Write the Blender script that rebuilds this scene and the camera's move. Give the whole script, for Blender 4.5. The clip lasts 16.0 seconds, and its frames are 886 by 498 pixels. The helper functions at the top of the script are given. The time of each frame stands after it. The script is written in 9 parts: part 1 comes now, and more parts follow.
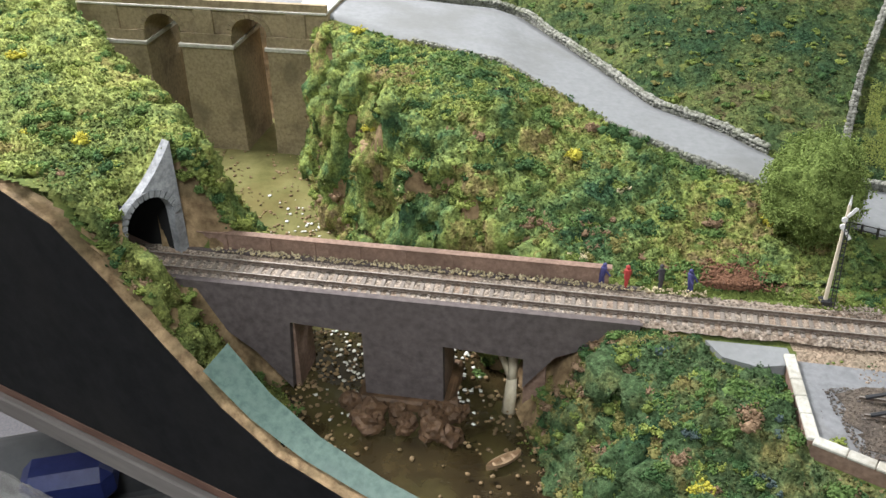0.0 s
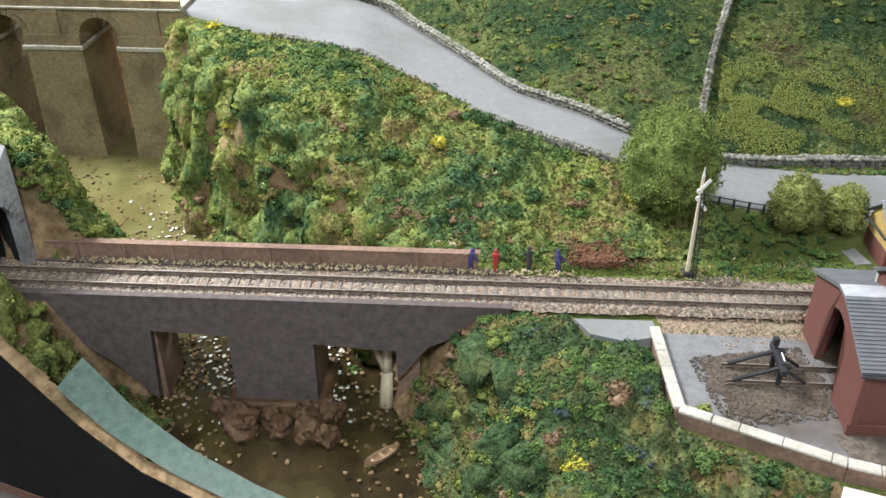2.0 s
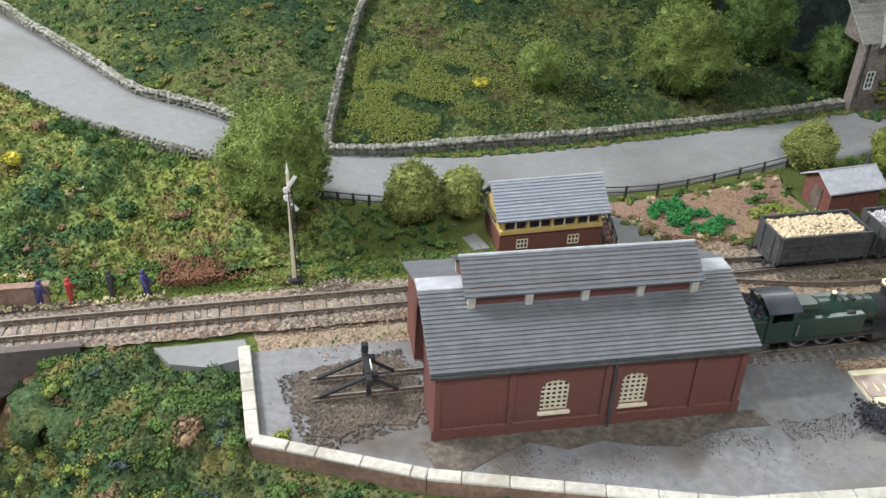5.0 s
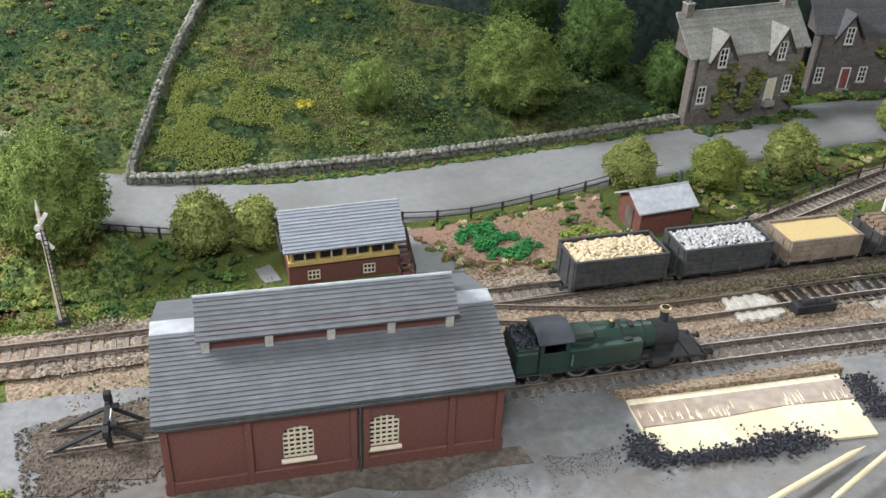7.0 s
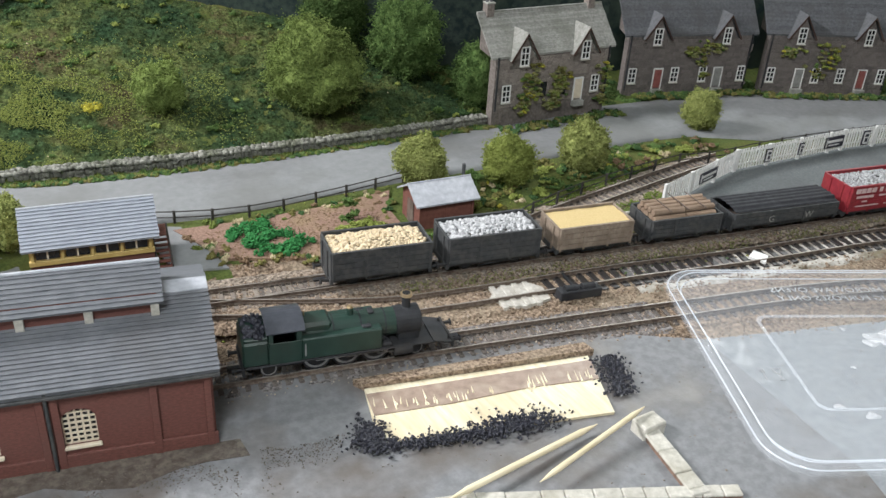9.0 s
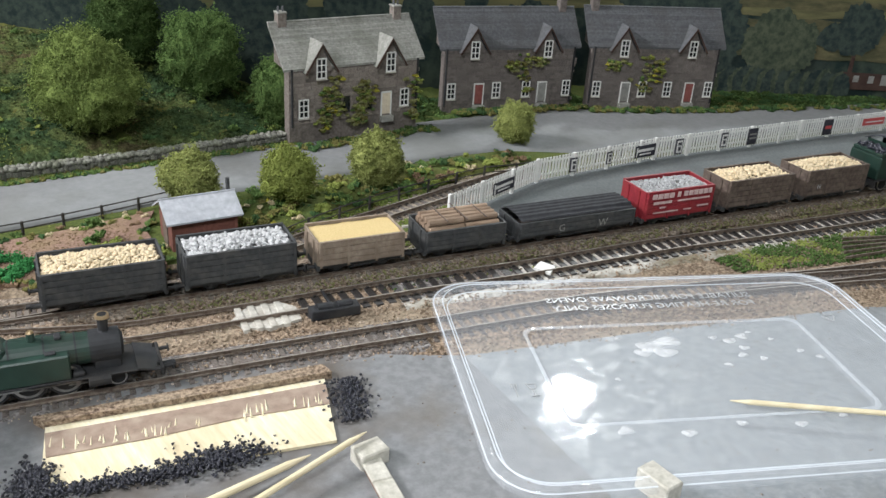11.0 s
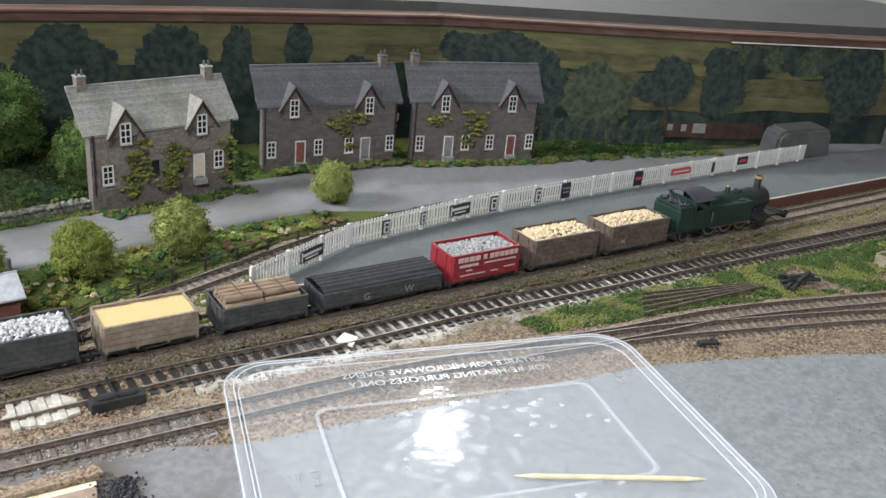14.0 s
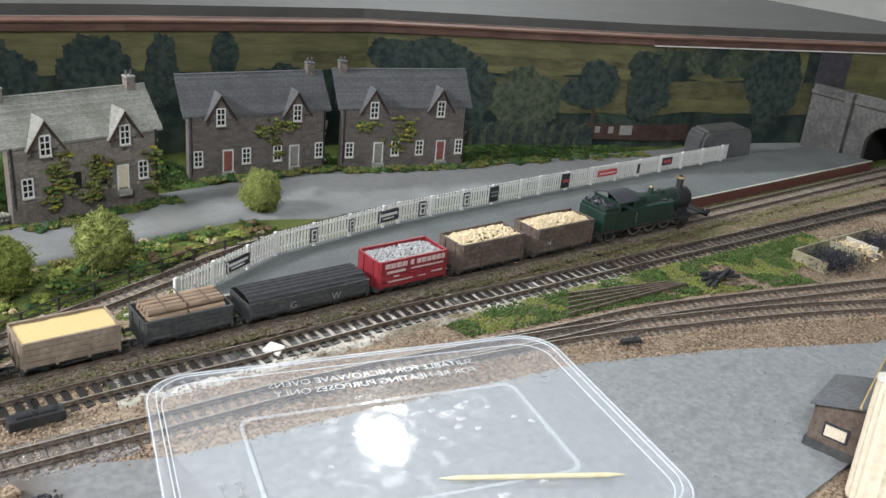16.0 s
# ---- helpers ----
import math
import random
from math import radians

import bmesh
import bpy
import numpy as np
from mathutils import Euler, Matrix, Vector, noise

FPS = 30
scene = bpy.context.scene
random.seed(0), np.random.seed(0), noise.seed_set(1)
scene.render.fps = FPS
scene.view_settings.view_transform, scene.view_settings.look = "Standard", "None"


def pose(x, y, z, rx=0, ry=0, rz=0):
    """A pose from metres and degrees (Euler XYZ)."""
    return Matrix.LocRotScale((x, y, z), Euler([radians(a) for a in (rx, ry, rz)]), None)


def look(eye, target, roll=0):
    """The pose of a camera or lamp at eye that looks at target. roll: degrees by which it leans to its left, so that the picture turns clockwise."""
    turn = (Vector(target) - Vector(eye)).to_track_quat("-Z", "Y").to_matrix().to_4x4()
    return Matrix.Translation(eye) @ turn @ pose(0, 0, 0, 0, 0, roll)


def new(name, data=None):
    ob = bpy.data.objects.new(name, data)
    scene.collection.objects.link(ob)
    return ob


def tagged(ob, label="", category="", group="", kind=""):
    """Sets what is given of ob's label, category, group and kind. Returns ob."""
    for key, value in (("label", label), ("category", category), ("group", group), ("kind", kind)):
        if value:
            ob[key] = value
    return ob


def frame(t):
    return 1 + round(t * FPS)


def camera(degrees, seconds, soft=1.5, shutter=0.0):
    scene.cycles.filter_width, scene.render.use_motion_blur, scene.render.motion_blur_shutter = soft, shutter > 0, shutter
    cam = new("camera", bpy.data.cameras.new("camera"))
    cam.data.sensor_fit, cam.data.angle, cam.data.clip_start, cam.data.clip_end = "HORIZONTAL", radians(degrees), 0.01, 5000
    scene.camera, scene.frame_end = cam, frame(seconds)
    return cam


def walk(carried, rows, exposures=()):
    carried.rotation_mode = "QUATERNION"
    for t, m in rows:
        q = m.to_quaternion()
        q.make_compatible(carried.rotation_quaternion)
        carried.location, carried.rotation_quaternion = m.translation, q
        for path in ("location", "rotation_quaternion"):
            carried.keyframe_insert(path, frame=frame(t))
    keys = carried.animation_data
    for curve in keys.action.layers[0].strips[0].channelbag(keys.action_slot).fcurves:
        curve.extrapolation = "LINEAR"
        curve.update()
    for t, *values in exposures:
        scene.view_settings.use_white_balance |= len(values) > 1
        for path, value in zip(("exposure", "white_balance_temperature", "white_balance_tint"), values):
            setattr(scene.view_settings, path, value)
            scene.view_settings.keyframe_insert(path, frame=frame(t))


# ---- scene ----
cam = camera(52.7, 16.0)
PATH = [
    (0, (0.011, -0.028, 0.415), (0.01, 1.664, -0.651), -0.9),
    (0.5, (0.011, -0.033, 0.402), (0.016, 1.651, -0.677), -1.1),
    (1, (0.021, -0.022, 0.397), (0.065, 1.658, -0.688), -1.3),
    (1.5, (0.028, -0.019, 0.401), (0.164, 1.659, -0.678), -1.0),
    (2, (0.033, -0.021, 0.401), (0.269, 1.654, -0.667), -0.0),
    (2.5, (0.039, -0.023, 0.4), (0.345, 1.639, -0.669), 0.5),
    (3, (0.048, -0.023, 0.397), (0.457, 1.612, -0.68), 1.5),
    (3.5, (0.078, -0.013, 0.378), (0.548, 1.607, -0.697), 1.8),
    (4, (0.112, -0.008, 0.373), (0.677, 1.581, -0.702), 2.2),
    (4.5, (0.147, -0.001, 0.375), (0.787, 1.565, -0.692), 2.2),
    (5, (0.191, 0.005, 0.37), (0.875, 1.557, -0.689), 2.2),
    (5.2, (0.206, 0.008, 0.368), (0.906, 1.556, -0.688), 2.2),
    (7.3, (0.323, -0.03, 0.375), (1.135, 1.483, -0.651), 2.8),
    (7.5, (0.332, -0.043, 0.378), (1.155, 1.47, -0.64), 2.8),
    (8, (0.364, -0.061, 0.37), (1.226, 1.437, -0.635), 2.9),
    (8.2, (0.373, -0.063, 0.369), (1.261, 1.427, -0.626), 3.3),
    (10.3, (0.508, -0.094, 0.305), (1.557, 1.349, -0.6), 3.7),
    (10.5, (0.52, -0.096, 0.307), (1.594, 1.34, -0.578), 4.0),
    (11, (0.549, -0.106, 0.305), (1.659, 1.312, -0.564), 4.1),
    (11.5, (0.578, -0.113, 0.311), (1.734, 1.277, -0.543), 4.2),
    (12, (0.594, -0.12, 0.324), (1.802, 1.238, -0.511), 4.6),
    (12.5, (0.599, -0.12, 0.335), (1.86, 1.202, -0.478), 5.0),
    (13, (0.604, -0.124, 0.335), (1.897, 1.173, -0.468), 5.3),
    (13.5, (0.608, -0.125, 0.337), (1.925, 1.151, -0.46), 5.5),
    (14, (0.603, -0.128, 0.337), (1.935, 1.137, -0.454), 5.6),
    (14.5, (0.601, -0.133, 0.338), (1.951, 1.116, -0.449), 5.7),
    (15, (0.603, -0.143, 0.345), (1.978, 1.082, -0.435), 5.7),
    (15.5, (0.606, -0.142, 0.341), (2.008, 1.055, -0.436), 5.7),
    (16, (0.61, -0.142, 0.342), (2.029, 1.037, -0.43), 5.7),
]
walk(cam, [(t, look(eye, target, roll)) for t, eye, target, roll in PATH], exposures=[(0, 0.03), (1, 0.08), (2.5, 0.0), (4, -0.15), (5, -0.05), (8, 0.02), (11, 0.04), (13.5, 0.19), (16, 0.22)])

# ---- world, light and exposure ----
world = bpy.data.worlds.new("room_air")
scene.world = world
world.use_nodes = True
world.node_tree.nodes["Background"].inputs[0].default_value = (0.75, 0.82, 0.9, 1)
world.node_tree.nodes["Background"].inputs[1].default_value = 0.38


def area_lamp(x, y, size, watts, colour):
    data = bpy.data.lights.new("area_lamp", "AREA")
    data.shape, data.size, data.energy, data.color = "SQUARE", size, watts, colour
    ob = new("area_lamp", data)
    ob.matrix_world = look((x, y, 1.46), (x * 0.8 + 0.1, y - 0.35, 0.0))
    return ob


area_lamp(2.5, 1.61, 0.13, 27.0, (0.93, 0.99, 1.0))
area_lamp(-0.9, 1.35, 0.7, 138.0, (0.98, 0.97, 0.99))
# unseen fill lamp, added on the near side to lift dark fronts
area_lamp(-0.1, -0.7, 0.8, 56.0, (0.93, 0.97, 1.0))

# ---- materials ----


def principled(name):
    m = bpy.data.materials.new(name)
    m.use_nodes = True
    return m, m.node_tree.nodes, m.node_tree.links, m.node_tree.nodes["Principled BSDF"]


def surface(name, low, high, grain=300.0, rough=0.8, bump=0.3, metal=0.0, stain=None, stain_scale=18.0, stain_amount=0.55, per_piece=0.0, rough2=None, stretch=None, spec=0.5, sharp=0.18, depth=0.001):
    """Mottled two-scale surface: fine grain between two colours, broad stains over it, fine relief."""
    m, n, l, b = principled(name)
    tc = n.new("ShaderNodeTexCoord")
    mp = n.new("ShaderNodeMapping")
    if stretch:
        mp.inputs["Scale"].default_value = stretch
    l.new(tc.outputs["Object"], mp.inputs["Vector"])
    fine = n.new("ShaderNodeTexNoise")
    fine.inputs["Scale"].default_value = grain
    fine.inputs["Detail"].default_value = 4
    fine.inputs["Roughness"].default_value = 0.65
    l.new(mp.outputs[0], fine.inputs["Vector"])
    ramp = n.new("ShaderNodeValToRGB")
    ramp.color_ramp.elements[0].position, ramp.color_ramp.elements[0].color = 0.5 - sharp, (*low, 1)
    ramp.color_ramp.elements[1].position, ramp.color_ramp.elements[1].color = 0.5 + sharp, (*high, 1)
    l.new(fine.outputs["Fac"], ramp.inputs["Fac"])
    colour = ramp.outputs["Color"]
    broad = n.new("ShaderNodeTexNoise")
    broad.inputs["Scale"].default_value = stain_scale
    broad.inputs["Detail"].default_value = 5
    l.new(tc.outputs["Object"], broad.inputs["Vector"])
    mask = n.new("ShaderNodeMapRange")
    mask.inputs["From Min"].default_value, mask.inputs["From Max"].default_value = 0.48, 0.66
    l.new(broad.outputs["Fac"], mask.inputs["Value"])
    if stain:
        fac = n.new("ShaderNodeMath")
        fac.operation = "MULTIPLY"
        fac.inputs[1].default_value = stain_amount
        l.new(mask.outputs[0], fac.inputs[0])
        mix = n.new("ShaderNodeMix")
        mix.data_type = "RGBA"
        l.new(fac.outputs[0], mix.inputs["Factor"])
        l.new(colour, mix.inputs["A"])
        mix.inputs["B"].default_value = (*stain, 1)
        colour = mix.outputs["Result"]
    if per_piece:
        info = n.new("ShaderNodeObjectInfo")
        geo = n.new("ShaderNodeNewGeometry")
        add = n.new("ShaderNodeMath")
        l.new(info.outputs["Random"], add.inputs[0])
        l.new(geo.outputs["Random Per Island"], add.inputs[1])
        rng = n.new("ShaderNodeMapRange")
        rng.inputs["From Min"].default_value, rng.inputs["From Max"].default_value = 0.2, 1.8
        rng.inputs["To Min"].default_value, rng.inputs["To Max"].default_value = 1 - per_piece, 1 + per_piece
        l.new(add.outputs[0], rng.inputs["Value"])
        hsv = n.new("ShaderNodeHueSaturation")
        l.new(rng.outputs[0], hsv.inputs["Value"])
        l.new(colour, hsv.inputs["Color"])
        colour = hsv.outputs["Color"]
    l.new(colour, b.inputs["Base Color"])
    b.inputs["Roughness"].default_value = rough
    b.inputs["Metallic"].default_value = metal
    b.inputs["Specular IOR Level"].default_value = spec
    if rough2 is not None:
        rr = n.new("ShaderNodeMapRange")
        rr.inputs["From Min"].default_value, rr.inputs["From Max"].default_value = 0.5, 0.62
        rr.inputs["To Min"].default_value, rr.inputs["To Max"].default_value = rough, rough2
        l.new(broad.outputs["Fac"], rr.inputs["Value"])
        l.new(rr.outputs[0], b.inputs["Roughness"])
    if bump:
        bp = n.new("ShaderNodeBump")
        bp.inputs["Strength"].default_value = bump
        bp.inputs["Distance"].default_value = depth
        l.new(fine.outputs["Fac"], bp.inputs["Height"])
        l.new(bp.outputs[0], b.inputs["Normal"])
    return m


M_SOIL = surface("hillside_scatter", (0.05, 0.075, 0.022), (0.12, 0.15, 0.04), 420, 0.95, 0.9, stain=(0.15, 0.13, 0.04), stain_scale=14, stain_amount=0.5, spec=0.15)
M_ROCK = surface("painted_rock", (0.11, 0.07, 0.035), (0.34, 0.24, 0.13), 90, 0.85, 0.9, stain=(0.05, 0.045, 0.02), stain_scale=30, depth=0.002, spec=0.3)
M_ROAD = surface("grey_road", (0.215, 0.224, 0.228), (0.258, 0.266, 0.27), 150, 0.95, 0.12, stain=(0.175, 0.178, 0.17), stain_scale=11, stain_amount=0.6, spec=0.1)
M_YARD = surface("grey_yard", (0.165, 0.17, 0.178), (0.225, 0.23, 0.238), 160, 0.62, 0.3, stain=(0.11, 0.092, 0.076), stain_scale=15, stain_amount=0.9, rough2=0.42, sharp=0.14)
M_GRIT = surface("brown_grit", (0.1, 0.085, 0.07), (0.22, 0.19, 0.16), 500, 0.9, 0.3, per_piece=0.4)
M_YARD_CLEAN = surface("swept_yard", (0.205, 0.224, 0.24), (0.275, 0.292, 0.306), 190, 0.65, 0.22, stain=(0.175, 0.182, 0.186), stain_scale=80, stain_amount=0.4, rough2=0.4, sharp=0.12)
M_EARTH = surface("oily_earth", (0.06, 0.047, 0.035), (0.17, 0.135, 0.105), 380, 0.8, 0.9, stain=(0.03, 0.025, 0.022), stain_scale=40)
M_BALLAST = surface("ballast_grit", (0.07, 0.055, 0.043), (0.44, 0.37, 0.3), 430, 0.9, 1.0, sharp=0.14, stain=(0.28, 0.19, 0.13), stain_scale=24, stain_amount=0.5, spec=0.2)
M_STONE = surface("ballast_stone", (0.14, 0.11, 0.085), (0.4, 0.34, 0.28), 500, 0.9, 0.4, per_piece=0.75, spec=0.2)
M_BALLAST_DARK = surface("rusty_ballast", (0.07, 0.045, 0.03), (0.45, 0.345, 0.25), 430, 0.9, 1.0, sharp=0.14, stain=(0.36, 0.3, 0.22), stain_scale=20, stain_amount=0.6, spec=0.2)
M_SLEEPER = surface("weathered_sleeper", (0.12, 0.1, 0.083), (0.22, 0.19, 0.16), 500, 0.85, 0.4, per_piece=0.35)
M_SLEEPER_BROWN = surface("oily_sleeper", (0.055, 0.045, 0.04), (0.15, 0.13, 0.115), 500, 0.8, 0.4, per_piece=0.35)
M_SLEEPER_NEW = surface("black_sleeper", (0.014, 0.013, 0.013), (0.04, 0.036, 0.034), 500, 0.5, 0.3, per_piece=0.3)
M_RAIL = surface("rail_steel", (0.09, 0.06, 0.045), (0.24, 0.2, 0.165), 300, 0.5, 0.1, metal=0.3)
M_RAIL_HEAD = surface("polished_rail_head", (0.22, 0.19, 0.165), (0.4, 0.37, 0.33), 200, 0.55, 0.05, metal=0.5)
M_BALLAST_GREY = surface("sooty_ballast", (0.055, 0.05, 0.048), (0.33, 0.31, 0.3), 430, 0.9, 1.0, sharp=0.14, stain=(0.16, 0.12, 0.09), stain_scale=24, stain_amount=0.5, spec=0.2)
M_NEWBED = surface("plastered_cork", (0.2, 0.18, 0.16), (0.7, 0.67, 0.61), 60, 0.8, 0.4, sharp=0.1, stain=(0.16, 0.14, 0.12), stain_scale=30, stain_amount=0.5)
M_CORK = surface("white_cork", (0.38, 0.36, 0.32), (0.66, 0.64, 0.59), 300, 0.8, 0.4, stain=(0.16, 0.13, 0.07), stain_scale=30, stain_amount=0.9)
M_PLASTER = surface("dirty_plaster", (0.42, 0.4, 0.35), (0.62, 0.6, 0.55), 300, 0.8, 0.4, stain=(0.24, 0.2, 0.15), stain_scale=60)
M_WATER = surface("resin_water", (0.018, 0.013, 0.006), (0.045, 0.033, 0.014), 30, 0.08, 0.36, stain=(0.09, 0.08, 0.03), stain_scale=16, spec=0.8, depth=0.004)
M_WATER_LIT = surface("lit_resin", (0.1, 0.098, 0.035), (0.19, 0.18, 0.075), 30, 0.1, 0.36, stain=(0.13, 0.1, 0.04), stain_scale=16, spec=0.8, depth=0.004)
M_FOAM_GLINT = surface("white_foam_glint", (0.6, 0.6, 0.55), (0.85, 0.85, 0.8), 300, 0.2, 0.3)
M_BRIDGE = surface("dark_bridge_brick", (0.07, 0.057, 0.056), (0.135, 0.112, 0.108), 160, 0.85, 0.08, stain=(0.11, 0.09, 0.082), stain_scale=10, stain_amount=0.3)
M_BROWN_BRICK = surface("brown_brick", (0.17, 0.105, 0.075), (0.3, 0.2, 0.15), 260, 0.8, 0.3, stain=(0.11, 0.07, 0.05), stain_scale=30)
M_VIADUCT = surface("viaduct_stone", (0.24, 0.185, 0.11), (0.4, 0.32, 0.2), 220, 0.85, 0.5, stain=(0.1, 0.075, 0.045), stain_scale=26, per_piece=0.12)
M_PORTAL = surface("portal_stone", (0.2, 0.21, 0.22), (0.38, 0.39, 0.4), 260, 0.85, 0.5, stain=(0.1, 0.1, 0.1), stain_scale=40, per_piece=0.15)
M_PORTAL_DARK = surface("dark_portal_stone", (0.07, 0.07, 0.068), (0.15, 0.15, 0.145), 200, 0.85, 0.5, stain=(0.05, 0.05, 0.05), stain_scale=30)
M_BLACK = surface("black_fascia_paint", (0.008, 0.008, 0.009), (0.015, 0.015, 0.016), 60, 0.8, 0.1, stain=(0.022, 0.021, 0.02), stain_scale=10, stain_amount=0.4, spec=0.15)
M_GREENPAINT = surface("green_board_paint", (0.04, 0.08, 0.065), (0.085, 0.14, 0.115), 160, 0.6, 0.6, stain=(0.07, 0.11, 0.095), stain_scale=40)
M_DARK = surface("dark_void", (0.006, 0.006, 0.006), (0.012, 0.012, 0.012), 100, 0.9, 0)
M_RED_BRICK = surface("red_shed_brick", (0.108, 0.04, 0.032), (0.172, 0.066, 0.052), 420, 0.75, 0.25, stain=(0.13, 0.06, 0.05), stain_scale=30, stretch=(1, 1, 2.5))
M_SLATE = surface("blue_grey_slate", (0.13, 0.14, 0.155), (0.175, 0.185, 0.2), 120, 0.36, 0.1, stain=(0.12, 0.122, 0.128), stain_scale=22, per_piece=0.1)
M_CREAM = surface("cream_paint", (0.6, 0.52, 0.4), (0.74, 0.66, 0.52), 200, 0.5, 0.1)
M_WHITE = surface("white_paint", (0.68, 0.68, 0.66), (0.82, 0.82, 0.8), 200, 0.5, 0.1, stain=(0.55, 0.53, 0.5), stain_scale=50, stain_amount=0.4)
M_YELLOW = surface("ochre_paint", (0.44, 0.31, 0.1), (0.56, 0.42, 0.16), 200, 0.55, 0.1)
M_PANE = surface("dark_pane", (0.008, 0.01, 0.012), (0.02, 0.022, 0.025), 60, 0.12, 0)
M_COPING = surface("pale_coping", (0.4, 0.385, 0.335), (0.6, 0.58, 0.52), 260, 0.8, 0.4, stain=(0.3, 0.28, 0.22), stain_scale=40, per_piece=0.12)
M_DRYSTONE = surface("dry_stone", (0.08, 0.08, 0.066), (0.32, 0.32, 0.28), 420, 0.9, 0.6, stain=(0.08, 0.095, 0.045), stain_scale=40, stain_amount=0.5, per_piece=0.6)
M_FENCE = surface("dark_fence_wood", (0.02, 0.018, 0.016), (0.05, 0.045, 0.04), 300, 0.7, 0.3)
M_BARK = surface("bark", (0.05, 0.035, 0.022), (0.12, 0.09, 0.06), 300, 0.9, 0.6)
M_COTTAGE = surface("cottage_stone", (0.15, 0.125, 0.11), (0.33, 0.29, 0.26), 340, 0.85, 0.5, stain=(0.1, 0.09, 0.08), stain_scale=60, per_piece=0.34)
M_STONE_SLATE = surface("stone_slate", (0.22, 0.22, 0.2), (0.4, 0.4, 0.37), 330, 0.75, 0.4, stain=(0.16, 0.17, 0.14), stain_scale=40, per_piece=0.2)
M_SLATE_PALE = surface("pale_blue_slate", (0.27, 0.3, 0.35), (0.34, 0.37, 0.42), 140, 0.45, 0.08, per_piece=0.08)
M_SLATE_DARK = surface("dark_slate", (0.075, 0.08, 0.09), (0.14, 0.145, 0.155), 330, 0.75, 0.4, stain=(0.08, 0.08, 0.08), stain_scale=40, per_piece=0.2)
# cottage stone again, darkened to carry the shade on the farther pairs
M_COTTAGE_SHADE = surface("shaded_cottage_stone", (0.1, 0.085, 0.08), (0.21, 0.185, 0.17), 340, 0.85, 0.5, stain=(0.07, 0.065, 0.06), stain_scale=60, per_piece=0.32)
M_LOCO = surface("loco_green", (0.011, 0.032, 0.024), (0.02, 0.048, 0.037), 120, 0.42, 0.06, stain=(0.03, 0.032, 0.026), stain_scale=40)
M_LOCO_BLACK = surface("loco_black", (0.01, 0.011, 0.014), (0.026, 0.028, 0.032), 120, 0.72, 0.08, stain=(0.045, 0.04, 0.035), stain_scale=50)
M_CAB_ROOF = surface("cab_roof_grey", (0.035, 0.04, 0.05), (0.065, 0.07, 0.085), 120, 0.4, 0.05)
M_STEEL = surface("bright_rod", (0.4, 0.4, 0.4), (0.62, 0.62, 0.6), 200, 0.3, 0.05, metal=0.9)
M_COPPER = surface("copper_cap", (0.42, 0.3, 0.16), (0.7, 0.55, 0.36), 200, 0.3, 0.05, metal=0.8)
M_BUFFER_RED = surface("buffer_beam_red", (0.34, 0.03, 0.03), (0.5, 0.05, 0.05), 200, 0.5, 0.05)
M_COAL = surface("coal", (0.012, 0.013, 0.02), (0.05, 0.052, 0.07), 500, 0.45, 0.8, per_piece=0.5)
M_WAGON_BROWN = surface("wagon_brown", (0.07, 0.05, 0.04), (0.15, 0.115, 0.095), 240, 0.75, 0.25, stain=(0.19, 0.15, 0.12), stain_scale=60, stain_amount=0.4)
M_WAGON_DARK = surface("wagon_dark_grey", (0.03, 0.033, 0.036), (0.065, 0.068, 0.07), 240, 0.7, 0.25, stain=(0.1, 0.095, 0.085), stain_scale=60, stain_amount=0.35)
M_WAGON_RED = surface("wagon_red", (0.2, 0.016, 0.026), (0.31, 0.03, 0.042), 240, 0.55, 0.15, stain=(0.25, 0.03, 0.03), stain_scale=60)
M_WAGON_TAN = surface("wagon_tan", (0.2, 0.15, 0.11), (0.34, 0.28, 0.22), 240, 0.75, 0.25, stain=(0.12, 0.085, 0.06), stain_scale=60)
M_LOAD_CREAM = surface("cream_stone_load", (0.6, 0.47, 0.29), (0.82, 0.7, 0.5), 400, 0.85, 0.3, per_piece=0.3)
M_LOAD_GREY = surface("grey_stone_load", (0.27, 0.275, 0.285), (0.52, 0.525, 0.53), 400, 0.85, 0.3, per_piece=0.4)
M_SAND = surface("yellow_sand_load", (0.56, 0.42, 0.18), (0.74, 0.58, 0.3), 900, 0.9, 0.6)
M_TARP = surface("black_tarpaulin", (0.012, 0.013, 0.016), (0.032, 0.034, 0.04), 160, 0.8, 0.3)
M_LOG = surface("sawn_log", (0.2, 0.135, 0.09), (0.36, 0.265, 0.19), 300, 0.8, 0.4, per_piece=0.3, stretch=(0.2, 1, 1))
M_WOOD = surface("bare_wood", (0.66, 0.56, 0.36), (0.84, 0.75, 0.54), 160, 0.6, 0.2, stretch=(0.15, 1, 1))
M_PLY = surface("sawn_ply", (0.66, 0.58, 0.38), (0.88, 0.82, 0.64), 300, 0.5, 0.4, stain=(0.6, 0.48, 0.3), stain_scale=14, stretch=(1, 0.12, 1))
M_PLY_BROWN = surface("brown_card", (0.26, 0.19, 0.15), (0.38, 0.29, 0.23), 160, 0.45, 0.2, stain=(0.5, 0.42, 0.33), stain_scale=50)
M_PLATFORM = surface("platform_grey", (0.125, 0.138, 0.14), (0.178, 0.193, 0.195), 420, 0.95, 0.25, stain=(0.108, 0.115, 0.117), stain_scale=16, spec=0.1)
M_SIGN_BLACK = surface("sign_black", (0.02, 0.02, 0.03), (0.045, 0.045, 0.06), 200, 0.5, 0.05)
